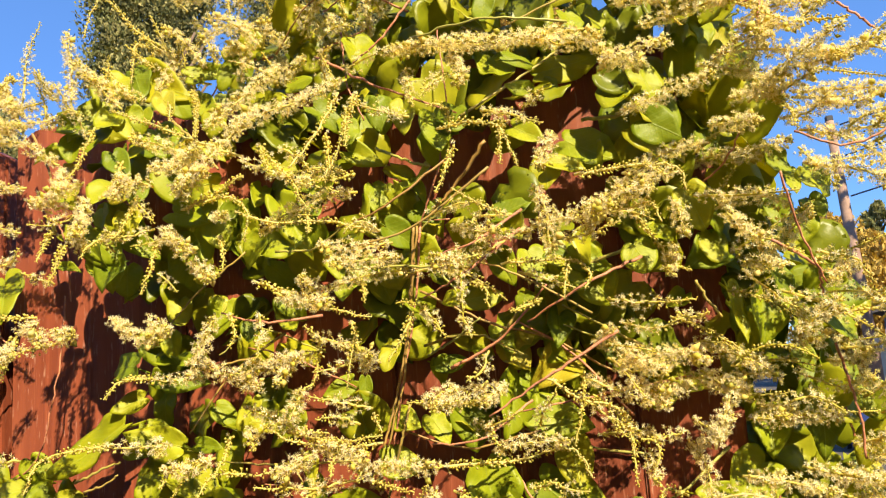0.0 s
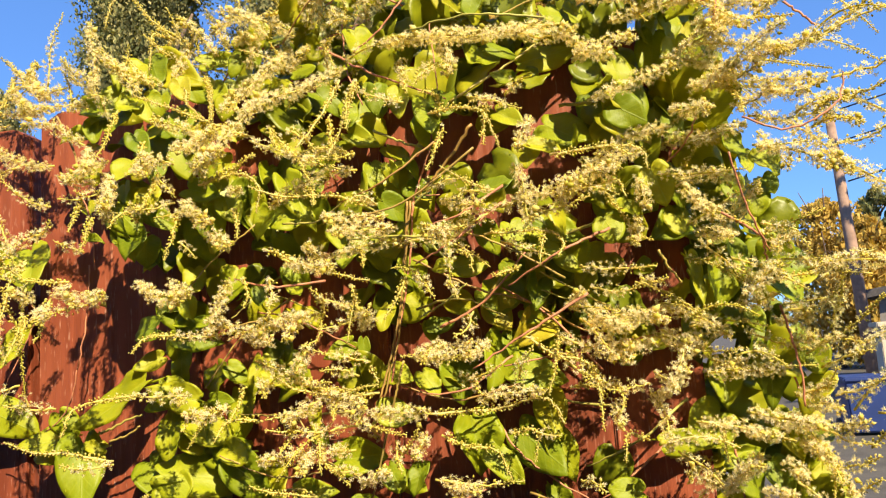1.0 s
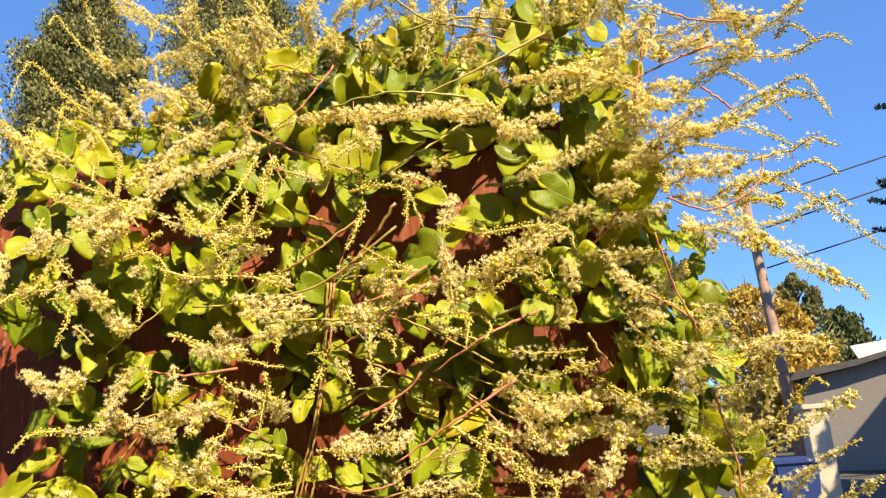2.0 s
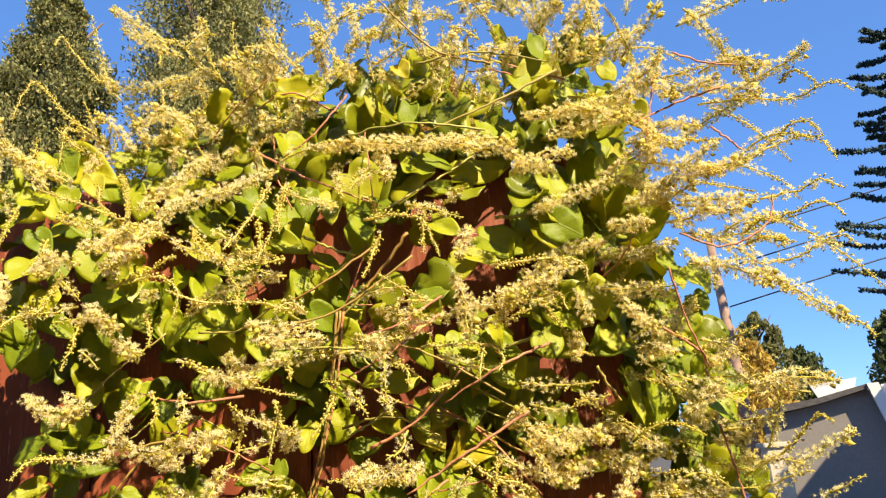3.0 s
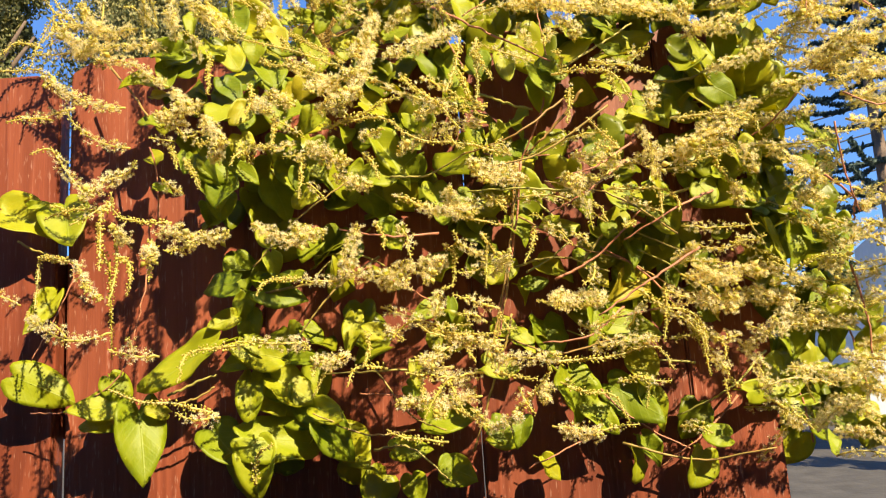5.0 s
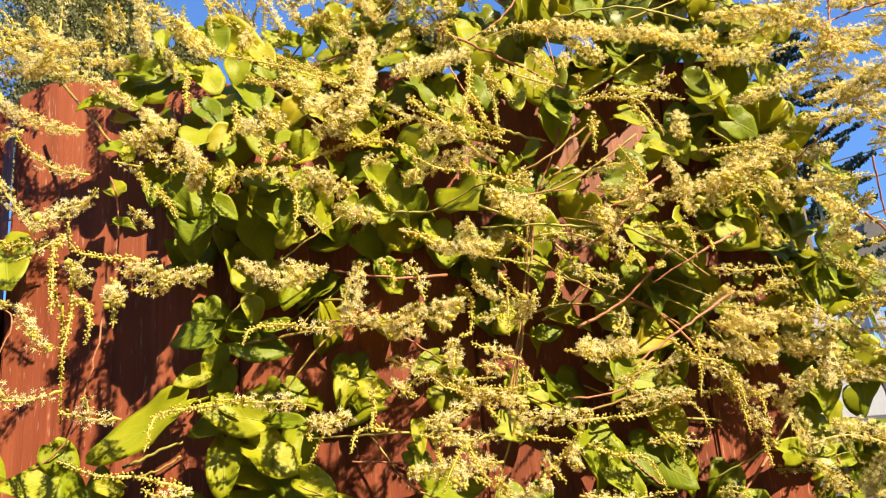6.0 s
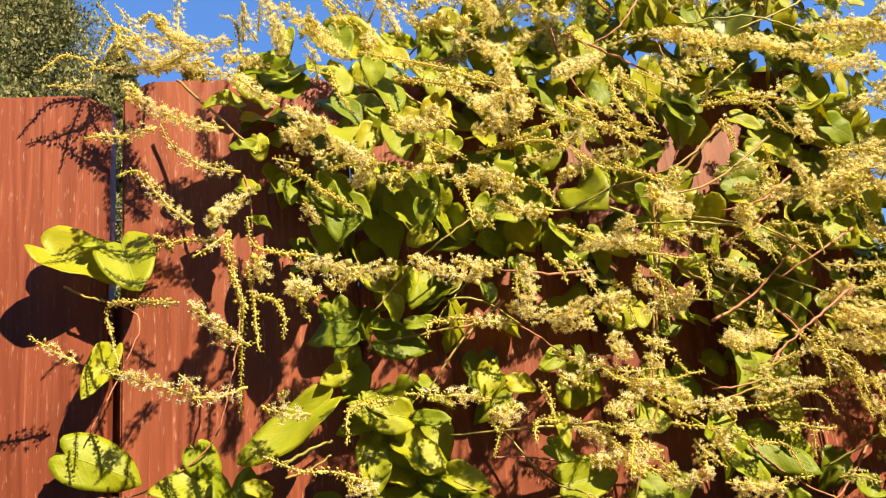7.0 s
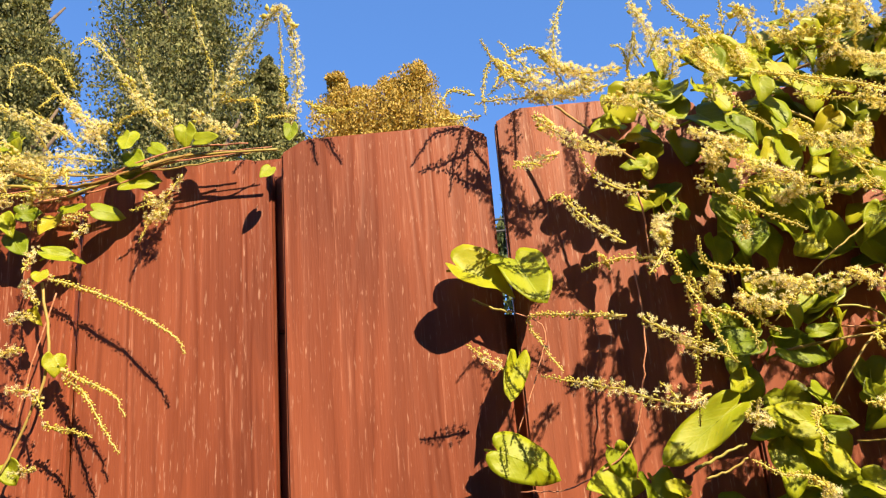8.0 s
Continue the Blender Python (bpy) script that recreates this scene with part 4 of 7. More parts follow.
raceme(vine, [(0.080, 0.423, 1.852), (0.070, 0.414, 1.833), (0.060, 0.405, 1.819)], "open")
raceme(vine, [(0.053, 0.426, 1.823), (0.063, 0.415, 1.827), (0.068, 0.404, 1.832)], "full")
raceme(vine, [(0.077, 0.405, 1.747), (0.088, 0.397, 1.746), (0.096, 0.389, 1.752)], "full")
raceme(vine, [(0.064, 0.426, 1.806), (0.076, 0.413, 1.802), (0.092, 0.401, 1.791)], "full")
raceme(vine, [(0.073, 0.427, 1.843), (0.084, 0.414, 1.838), (0.093, 0.401, 1.822)], "full")
raceme(vine, [(-0.125, 0.396, 1.704), (-0.143, 0.382, 1.701), (-0.157, 0.368, 1.702)], "full")
raceme(vine, [(-0.163, 0.397, 1.678), (-0.168, 0.384, 1.683), (-0.168, 0.372, 1.687)], "full")
raceme(vine, [(-0.173, 0.398, 1.648), (-0.182, 0.386, 1.644), (-0.185, 0.374, 1.633)], "full")
raceme(vine, [(-0.145, 0.395, 1.687), (-0.139, 0.386, 1.679), (-0.136, 0.377, 1.672)], "bud")
raceme(vine, [(-0.151, 0.398, 1.664), (-0.146, 0.390, 1.654), (-0.142, 0.383, 1.646)], "bud")
raceme(vine, [(-0.204, 0.389, 1.690), (-0.176, 0.387, 1.678), (-0.154, 0.383, 1.669), (-0.133, 0.379, 1.664)], "bud")
raceme(vine, [(-0.148, 0.398, 1.645), (-0.158, 0.390, 1.639), (-0.167, 0.382, 1.639)], "open")
raceme(vine, [(-0.152, 0.401, 1.652), (-0.163, 0.387, 1.655), (-0.168, 0.374, 1.662)], "open")
raceme(vine, [(-0.143, 0.402, 1.617), (-0.159, 0.392, 1.622), (-0.171, 0.382, 1.626)], "open")
raceme(vine, [(-0.151, 0.403, 1.609), (-0.160, 0.394, 1.614), (-0.169, 0.385, 1.614)], "open")
raceme(vine, [(-0.141, 0.410, 1.598), (-0.161, 0.396, 1.598), (-0.182, 0.387, 1.603), (-0.193, 0.383, 1.610)], "bud")
raceme(vine, [(-0.171, 0.388, 1.726), (-0.164, 0.375, 1.716), (-0.159, 0.363, 1.708)], "bud")
raceme(vine, [(-0.129, 0.389, 1.710), (-0.159, 0.381, 1.717), (-0.181, 0.371, 1.717), (-0.198, 0.360, 1.723)], "bud")
raceme(vine, [(-0.075, 0.403, 1.694), (-0.089, 0.391, 1.692), (-0.101, 0.380, 1.688)], "full")
raceme(vine, [(-0.055, 0.404, 1.706), (-0.073, 0.393, 1.694), (-0.083, 0.383, 1.690)], "open")
raceme(vine, [(-0.081, 0.400, 1.686), (-0.091, 0.388, 1.688), (-0.100, 0.376, 1.692)], "full")
raceme(vine, [(-0.060, 0.400, 1.713), (-0.074, 0.390, 1.712), (-0.078, 0.379, 1.707)], "open")
raceme(vine, [(-0.092, 0.395, 1.709), (-0.075, 0.389, 1.703), (-0.064, 0.383, 1.703)], "full")
raceme(vine, [(-0.104, 0.392, 1.716), (-0.089, 0.385, 1.718), (-0.071, 0.377, 1.717)], "open")
raceme(vine, [(-0.092, 0.403, 1.681), (-0.078, 0.397, 1.676), (-0.074, 0.390, 1.664)], "bud")
raceme(vine, [(-0.037, 0.410, 1.699), (-0.020, 0.403, 1.699), (-0.005, 0.396, 1.703)], "open")
raceme(vine, [(-0.036, 0.407, 1.708), (-0.016, 0.406, 1.709), (0.000, 0.405, 1.710), (0.010, 0.403, 1.712), (0.015, 0.401, 1.701)], "bud")
raceme(vine, [(0.023, 0.417, 1.714), (0.025, 0.412, 1.706), (0.025, 0.407, 1.695)], "full")
raceme(vine, [(-0.002, 0.409, 1.721), (0.005, 0.405, 1.715), (0.009, 0.400, 1.705)], "open")
raceme(vine, [(-0.000, 0.413, 1.712), (0.011, 0.420, 1.696), (0.019, 0.422, 1.682), (0.028, 0.419, 1.677)], "bud")
raceme(vine, [(-0.016, 0.436, 1.667), (0.004, 0.429, 1.663), (0.029, 0.422, 1.662)], "open")
raceme(vine, [(-0.025, 0.435, 1.645), (-0.018, 0.426, 1.647), (-0.014, 0.416, 1.650)], "full")
raceme(vine, [(-0.012, 0.438, 1.641), (0.000, 0.430, 1.630), (0.012, 0.422, 1.626)], "full")
raceme(vine, [(-0.011, 0.442, 1.621), (0.002, 0.434, 1.617), (0.010, 0.426, 1.608)], "full")
raceme(vine, [(-0.011, 0.438, 1.654), (0.005, 0.431, 1.649), (0.022, 0.424, 1.653)], "open")
raceme(vine, [(-0.019, 0.441, 1.635), (-0.007, 0.433, 1.627), (0.010, 0.425, 1.632)], "open")
raceme(vine, [(0.019, 0.437, 1.657), (0.028, 0.431, 1.653), (0.035, 0.426, 1.655)], "open")
raceme(vine, [(-0.052, 0.428, 1.626), (-0.034, 0.431, 1.614), (-0.017, 0.433, 1.609), (-0.011, 0.432, 1.600), (-0.010, 0.430, 1.583)], "bud")
raceme(vine, [(-0.038, 0.439, 1.617), (-0.022, 0.432, 1.604), (-0.013, 0.426, 1.594)], "open")
raceme(vine, [(0.005, 0.454, 1.591), (-0.007, 0.438, 1.596), (-0.021, 0.422, 1.604)], "open")
raceme(vine, [(-0.099, 0.417, 1.625), (-0.105, 0.405, 1.623), (-0.112, 0.393, 1.618)], "full")
raceme(vine, [(-0.083, 0.419, 1.627), (-0.097, 0.406, 1.619), (-0.109, 0.394, 1.616)], "full")
raceme(vine, [(-0.080, 0.412, 1.643), (-0.083, 0.406, 1.633), (-0.091, 0.401, 1.628)], "open")
raceme(vine, [(-0.082, 0.425, 1.618), (-0.097, 0.409, 1.616), (-0.121, 0.392, 1.619)], "bud")
raceme(vine, [(-0.075, 0.427, 1.625), (-0.079, 0.415, 1.621), (-0.083, 0.402, 1.616)], "full")
raceme(vine, [(-0.092, 0.424, 1.606), (-0.084, 0.417, 1.600), (-0.077, 0.410, 1.594)], "open")
raceme(vine, [(-0.050, 0.419, 1.669), (-0.058, 0.406, 1.665), (-0.064, 0.394, 1.662)], "bud")
raceme(vine, [(-0.094, 0.408, 1.663), (-0.088, 0.400, 1.657), (-0.085, 0.393, 1.650)], "open")
raceme(vine, [(-0.113, 0.400, 1.667), (-0.104, 0.393, 1.661), (-0.097, 0.386, 1.652)], "open")
raceme(vine, [(0.053, 0.425, 1.676), (0.067, 0.426, 1.662), (0.081, 0.426, 1.651)], "open")
raceme(vine, [(0.077, 0.438, 1.659), (0.085, 0.442, 1.645), (0.091, 0.445, 1.635)], "full")
raceme(vine, [(0.075, 0.422, 1.676), (0.062, 0.415, 1.677), (0.052, 0.408, 1.677)], "full")
raceme(vine, [(0.107, 0.418, 1.672), (0.096, 0.413, 1.670), (0.089, 0.407, 1.665)], "full")
raceme(vine, [(0.052, 0.417, 1.697), (0.065, 0.406, 1.687), (0.077, 0.396, 1.678)], "open")
raceme(vine, [(0.047, 0.417, 1.707), (0.054, 0.409, 1.695), (0.061, 0.400, 1.684)], "full")
raceme(vine, [(0.086, 0.413, 1.680), (0.102, 0.410, 1.675), (0.109, 0.408, 1.662)], "open")
raceme(vine, [(0.108, 0.434, 1.662), (0.115, 0.427, 1.656), (0.122, 0.420, 1.653)], "open")
raceme(vine, [(0.111, 0.436, 1.658), (0.119, 0.422, 1.659), (0.122, 0.409, 1.657)], "bud")
raceme(vine, [(0.096, 0.464, 1.626), (0.107, 0.455, 1.625), (0.115, 0.446, 1.630)], "full")
raceme(vine, [(0.103, 0.465, 1.632), (0.119, 0.447, 1.633), (0.128, 0.429, 1.644)], "open")
raceme(vine, [(0.113, 0.469, 1.605), (0.131, 0.457, 1.616), (0.138, 0.445, 1.623)], "open")
raceme(vine, [(0.143, 0.462, 1.623), (0.154, 0.451, 1.636), (0.158, 0.441, 1.631)], "bud")
raceme(vine, [(0.120, 0.467, 1.611), (0.130, 0.456, 1.613), (0.139, 0.446, 1.610)], "open")
raceme(vine, [(0.121, 0.471, 1.596), (0.135, 0.460, 1.603), (0.145, 0.449, 1.606)], "open")
raceme(vine, [(0.136, 0.471, 1.570), (0.151, 0.458, 1.590), (0.171, 0.445, 1.602)], "open")
raceme(vine, [(0.165, 0.467, 1.568), (0.172, 0.459, 1.574), (0.180, 0.450, 1.581)], "open")
raceme(vine, [(0.029, 0.449, 1.625), (0.041, 0.447, 1.617), (0.053, 0.446, 1.613)], "full")
raceme(vine, [(0.046, 0.459, 1.626), (0.069, 0.455, 1.628), (0.090, 0.451, 1.623)], "open")
raceme(vine, [(0.031, 0.457, 1.615), (0.056, 0.452, 1.610), (0.075, 0.448, 1.611)], "open")
raceme(vine, [(0.060, 0.466, 1.602), (0.069, 0.458, 1.604), (0.075, 0.450, 1.602)], "full")
raceme(vine, [(0.025, 0.452, 1.618), (0.014, 0.439, 1.616), (0.005, 0.426, 1.620)], "full")
raceme(vine, [(0.027, 0.444, 1.641), (0.040, 0.438, 1.639), (0.048, 0.433, 1.634)], "open")
raceme(vine, [(0.016, 0.441, 1.655), (0.034, 0.435, 1.646), (0.048, 0.429, 1.635)], "bud")
raceme(vine, [(0.080, 0.471, 1.621), (0.096, 0.459, 1.613), (0.112, 0.448, 1.608)], "open")
raceme(vine, [(0.104, 0.465, 1.615), (0.110, 0.458, 1.613), (0.115, 0.450, 1.618)], "full")
raceme(vine, [(0.128, 0.466, 1.620), (0.130, 0.445, 1.638), (0.128, 0.424, 1.652)], "open")
raceme(vine, [(0.105, 0.469, 1.580), (0.119, 0.457, 1.586), (0.124, 0.445, 1.598)], "open")
raceme(vine, [(0.093, 0.459, 1.634), (0.083, 0.450, 1.639), (0.075, 0.441, 1.637)], "full")
raceme(vine, [(0.024, 0.455, 1.583), (0.034, 0.448, 1.593), (0.041, 0.441, 1.602)], "full")
raceme(vine, [(0.022, 0.450, 1.600), (0.029, 0.443, 1.595), (0.035, 0.436, 1.589)], "open")
raceme(vine, [(-0.149, 0.408, 1.585), (-0.130, 0.404, 1.586), (-0.108, 0.401, 1.585)], "full")
raceme(vine, [(-0.114, 0.423, 1.583), (-0.072, 0.429, 1.584), (-0.048, 0.432, 1.589), (-0.037, 0.432, 1.583), (-0.033, 0.431, 1.573)], "bud")
raceme(vine, [(-0.176, 0.396, 1.603), (-0.161, 0.394, 1.599), (-0.143, 0.391, 1.592)], "full")
raceme(vine, [(-0.190, 0.396, 1.607), (-0.160, 0.392, 1.602), (-0.134, 0.389, 1.604)], "bud")
raceme(vine, [(-0.165, 0.405, 1.598), (-0.163, 0.393, 1.592), (-0.160, 0.381, 1.585)], "bud")
raceme(vine, [(-0.148, 0.406, 1.590), (-0.149, 0.398, 1.586), (-0.150, 0.391, 1.581)], "open")
raceme(vine, [(-0.179, 0.402, 1.582), (-0.173, 0.390, 1.567), (-0.167, 0.378, 1.556)], "bud")
raceme(vine, [(-0.184, 0.398, 1.566), (-0.182, 0.390, 1.561), (-0.182, 0.382, 1.556)], "full")
raceme(vine, [(-0.149, 0.409, 1.579), (-0.134, 0.406, 1.575), (-0.123, 0.403, 1.573)], "bud")
raceme(vine, [(-0.155, 0.411, 1.550), (-0.160, 0.396, 1.554), (-0.164, 0.381, 1.559)], "open")
raceme(vine, [(-0.179, 0.400, 1.562), (-0.167, 0.396, 1.555), (-0.155, 0.391, 1.547)], "bud")
raceme(vine, [(-0.107, 0.423, 1.570), (-0.091, 0.424, 1.563), (-0.074, 0.425, 1.559), (-0.066, 0.424, 1.542)], "bud")
raceme(vine, [(-0.114, 0.428, 1.543), (-0.086, 0.428, 1.539), (-0.059, 0.429, 1.541)], "open")
raceme(vine, [(-0.108, 0.432, 1.538), (-0.096, 0.425, 1.537), (-0.084, 0.418, 1.537)], "full")
raceme(vine, [(-0.116, 0.422, 1.571), (-0.118, 0.413, 1.565), (-0.119, 0.404, 1.560)], "full")
raceme(vine, [(-0.134, 0.416, 1.569), (-0.131, 0.408, 1.560), (-0.126, 0.400, 1.553)], "open")
raceme(vine, [(-0.155, 0.409, 1.544), (-0.144, 0.404, 1.549), (-0.134, 0.400, 1.553)], "full")
raceme(vine, [(-0.136, 0.419, 1.555), (-0.124, 0.410, 1.566), (-0.115, 0.401, 1.577)], "bud")
raceme(vine, [(0.019, 0.456, 1.589), (0.027, 0.446, 1.573), (0.027, 0.435, 1.554)], "full")
raceme(vine, [(0.016, 0.453, 1.559), (0.004, 0.444, 1.564), (0.001, 0.434, 1.549)], "bud")
raceme(vine, [(0.019, 0.452, 1.593), (0.005, 0.441, 1.591), (-0.006, 0.430, 1.592)], "open")
raceme(vine, [(-0.014, 0.447, 1.608), (-0.010, 0.439, 1.591), (-0.010, 0.431, 1.568)], "bud")
raceme(vine, [(0.032, 0.459, 1.551), (0.047, 0.453, 1.541), (0.057, 0.447, 1.529)], "open")
raceme(vine, [(0.056, 0.463, 1.531), (0.046, 0.451, 1.535), (0.036, 0.440, 1.542)], "full")
raceme(vine, [(-0.027, 0.452, 1.536), (-0.018, 0.443, 1.536), (-0.012, 0.435, 1.532)], "open")
raceme(vine, [(0.068, 0.467, 1.569), (0.059, 0.456, 1.562), (0.059, 0.444, 1.546)], "bud")
raceme(vine, [(0.076, 0.466, 1.558), (0.087, 0.458, 1.558), (0.098, 0.450, 1.556)], "open")
raceme(vine, [(0.106, 0.474, 1.553), (0.109, 0.461, 1.550), (0.115, 0.449, 1.548)], "full")
raceme(vine, [(0.094, 0.468, 1.541), (0.098, 0.459, 1.539), (0.101, 0.450, 1.534)], "full")
raceme(vine, [(0.113, 0.469, 1.567), (0.127, 0.460, 1.554), (0.142, 0.451, 1.552)], "open")
raceme(vine, [(0.127, 0.472, 1.579), (0.141, 0.461, 1.584), (0.149, 0.451, 1.589)], "open")
raceme(vine, [(0.093, 0.470, 1.560), (0.101, 0.460, 1.564), (0.108, 0.450, 1.566)], "full")
raceme(vine, [(0.124, 0.466, 1.560), (0.131, 0.457, 1.563), (0.137, 0.448, 1.566)], "full")
raceme(vine, [(0.124, 0.466, 1.537), (0.134, 0.458, 1.541), (0.141, 0.450, 1.547)], "open")
raceme(vine, [(0.114, 0.466, 1.554), (0.118, 0.457, 1.542), (0.119, 0.448, 1.532)], "open")
raceme(vine, [(0.079, 0.469, 1.524), (0.087, 0.458, 1.525), (0.094, 0.447, 1.524)], "full")
raceme(vine, [(0.129, 0.468, 1.522), (0.134, 0.458, 1.528), (0.140, 0.447, 1.534)], "open")
raceme(vine, [(0.104, 0.468, 1.580), (0.114, 0.458, 1.584), (0.123, 0.449, 1.589)], "open")
raceme(vine, [(0.110, 0.469, 1.573), (0.117, 0.459, 1.576), (0.124, 0.448, 1.573)], "full")
raceme(vine, [(-0.439, 0.466, 1.855), (-0.453, 0.459, 1.853), (-0.462, 0.452, 1.839)], "bud")
raceme(vine, [(-0.395, 0.429, 1.825), (-0.411, 0.437, 1.838), (-0.428, 0.445, 1.859)], "full")
raceme(vine, [(-0.424, 0.456, 1.846), (-0.441, 0.454, 1.857), (-0.455, 0.451, 1.874)], "open")
raceme(vine, [(-0.390, 0.423, 1.818), (-0.413, 0.434, 1.821), (-0.448, 0.445, 1.844)], "full")
raceme(vine, [(-0.442, 0.473, 1.861), (-0.455, 0.458, 1.856), (-0.448, 0.442, 1.831)], "bud")
raceme(vine, [(-0.364, 0.426, 1.830), (-0.370, 0.420, 1.838), (-0.370, 0.415, 1.850)], "open")
raceme(vine, [(-0.350, 0.423, 1.817), (-0.349, 0.416, 1.823), (-0.351, 0.408, 1.834)], "full")
raceme(vine, [(-0.361, 0.425, 1.814), (-0.372, 0.417, 1.814), (-0.382, 0.410, 1.810)], "full")
raceme(vine, [(-0.329, 0.410, 1.794), (-0.331, 0.404, 1.809), (-0.336, 0.398, 1.812)], "open")
raceme(vine, [(-0.338, 0.435, 1.837), (-0.332, 0.435, 1.851), (-0.332, 0.435, 1.861)], "bud")
raceme(vine, [(-0.312, 0.437, 1.824), (-0.325, 0.433, 1.842), (-0.332, 0.429, 1.850)], "bud")
raceme(vine, [(-0.311, 0.457, 1.854), (-0.308, 0.450, 1.860), (-0.302, 0.443, 1.861)], "bud")
raceme(vine, [(-0.352, 0.414, 1.781), (-0.364, 0.413, 1.789), (-0.379, 0.410, 1.799), (-0.399, 0.406, 1.799)], "full")
raceme(vine, [(-0.385, 0.423, 1.772), (-0.405, 0.418, 1.774), (-0.427, 0.416, 1.786), (-0.441, 0.419, 1.799)], "full")
raceme(vine, [(-0.375, 0.408, 1.738), (-0.395, 0.413, 1.744), (-0.410, 0.411, 1.754), (-0.417, 0.405, 1.767)], "open")
raceme(vine, [(-0.399, 0.399, 1.706), (-0.415, 0.409, 1.722), (-0.426, 0.413, 1.737), (-0.431, 0.411, 1.743), (-0.439, 0.404, 1.737)], "open")
raceme(vine, [(-0.375, 0.405, 1.720), (-0.381, 0.386, 1.710), (-0.386, 0.368, 1.695)], "full")
raceme(vine, [(-0.324, 0.403, 1.764), (-0.338, 0.395, 1.757), (-0.348, 0.387, 1.749)], "full")
raceme(vine, [(-0.334, 0.405, 1.750), (-0.344, 0.396, 1.749), (-0.348, 0.386, 1.752)], "full")
raceme(vine, [(-0.348, 0.412, 1.778), (-0.336, 0.397, 1.761), (-0.327, 0.382, 1.751)], "full")
raceme(vine, [(-0.334, 0.391, 1.700), (-0.338, 0.381, 1.703), (-0.339, 0.371, 1.705)], "open")
raceme(vine, [(-0.324, 0.400, 1.744), (-0.332, 0.391, 1.737), (-0.334, 0.382, 1.740)], "open")
raceme(vine, [(-0.336, 0.401, 1.725), (-0.324, 0.381, 1.711), (-0.313, 0.362, 1.695)], "bud")
raceme(vine, [(-0.350, 0.409, 1.739), (-0.340, 0.391, 1.728), (-0.331, 0.373, 1.711)], "bud")
raceme(vine, [(-0.322, 0.410, 1.801), (-0.318, 0.393, 1.777), (-0.313, 0.377, 1.759)], "bud")
raceme(vine, [(-0.325, 0.404, 1.754), (-0.311, 0.387, 1.736), (-0.302, 0.371, 1.724)], "full")
raceme(vine, [(-0.327, 0.399, 1.734), (-0.313, 0.382, 1.729), (-0.297, 0.366, 1.722)], "bud")
raceme(vine, [(-0.314, 0.391, 1.720), (-0.309, 0.381, 1.721), (-0.306, 0.371, 1.723)], "full")
raceme(vine, [(-0.337, 0.381, 1.680), (-0.353, 0.376, 1.681), (-0.366, 0.371, 1.685), (-0.368, 0.367, 1.698)], "bud")
raceme(vine, [(-0.379, 0.391, 1.697), (-0.379, 0.379, 1.687), (-0.374, 0.367, 1.664), (-0.368, 0.354, 1.649)], "bud")
raceme(vine, [(-0.370, 0.381, 1.678), (-0.366, 0.369, 1.647), (-0.363, 0.356, 1.629)], "bud")
raceme(vine, [(-0.368, 0.377, 1.661), (-0.356, 0.365, 1.654), (-0.352, 0.358, 1.645), (-0.352, 0.355, 1.634)], "bud")
raceme(vine, [(-0.348, 0.378, 1.670), (-0.344, 0.366, 1.651), (-0.340, 0.355, 1.642)], "bud")
raceme(vine, [(-0.406, 0.393, 1.663), (-0.447, 0.438, 1.675), (-0.455, 0.446, 1.670), (-0.441, 0.418, 1.638)], "bud")
raceme(vine, [(-0.400, 0.391, 1.662), (-0.384, 0.370, 1.646), (-0.373, 0.350, 1.637)], "open")
raceme(vine, [(-0.373, 0.376, 1.655), (-0.377, 0.371, 1.670), (-0.375, 0.367, 1.679)], "bud")
raceme(vine, [(-0.386, 0.375, 1.644), (-0.376, 0.364, 1.637), (-0.367, 0.354, 1.632)], "open")
raceme(vine, [(-0.372, 0.379, 1.616), (-0.392, 0.369, 1.612), (-0.422, 0.387, 1.625), (-0.453, 0.431, 1.637)], "open")
raceme(vine, [(-0.343, 0.377, 1.600), (-0.355, 0.367, 1.601), (-0.364, 0.357, 1.605)], "open")
raceme(vine, [(-0.300, 0.398, 1.605), (-0.320, 0.381, 1.603), (-0.325, 0.369, 1.598), (-0.327, 0.362, 1.584)], "bud")
raceme(vine, [(-0.314, 0.393, 1.565), (-0.332, 0.377, 1.572), (-0.347, 0.366, 1.575), (-0.364, 0.358, 1.583)], "bud")
raceme(vine, [(-0.322, 0.380, 1.664), (-0.327, 0.367, 1.661), (-0.331, 0.355, 1.658)], "open")
raceme(vine, [(-0.363, 0.378, 1.668), (-0.363, 0.370, 1.673), (-0.364, 0.362, 1.675)], "full")
raceme(vine, [(-0.351, 0.379, 1.665), (-0.344, 0.366, 1.659), (-0.337, 0.352, 1.654)], "full")
raceme(vine, [(-0.345, 0.377, 1.673), (-0.330, 0.370, 1.672), (-0.316, 0.362, 1.662)], "full")
raceme(vine, [(-0.324, 0.380, 1.672), (-0.312, 0.371, 1.667), (-0.297, 0.362, 1.667)], "full")
raceme(vine, [(-0.384, 0.391, 1.693), (-0.405, 0.395, 1.696), (-0.426, 0.400, 1.692)], "bud")
raceme(vine, [(-0.410, 0.400, 1.691), (-0.413, 0.396, 1.698), (-0.418, 0.391, 1.698)], "bud")
raceme(vine, [(-0.289, 0.381, 1.676), (-0.277, 0.379, 1.669), (-0.264, 0.375, 1.662), (-0.250, 0.370, 1.663)], "full")
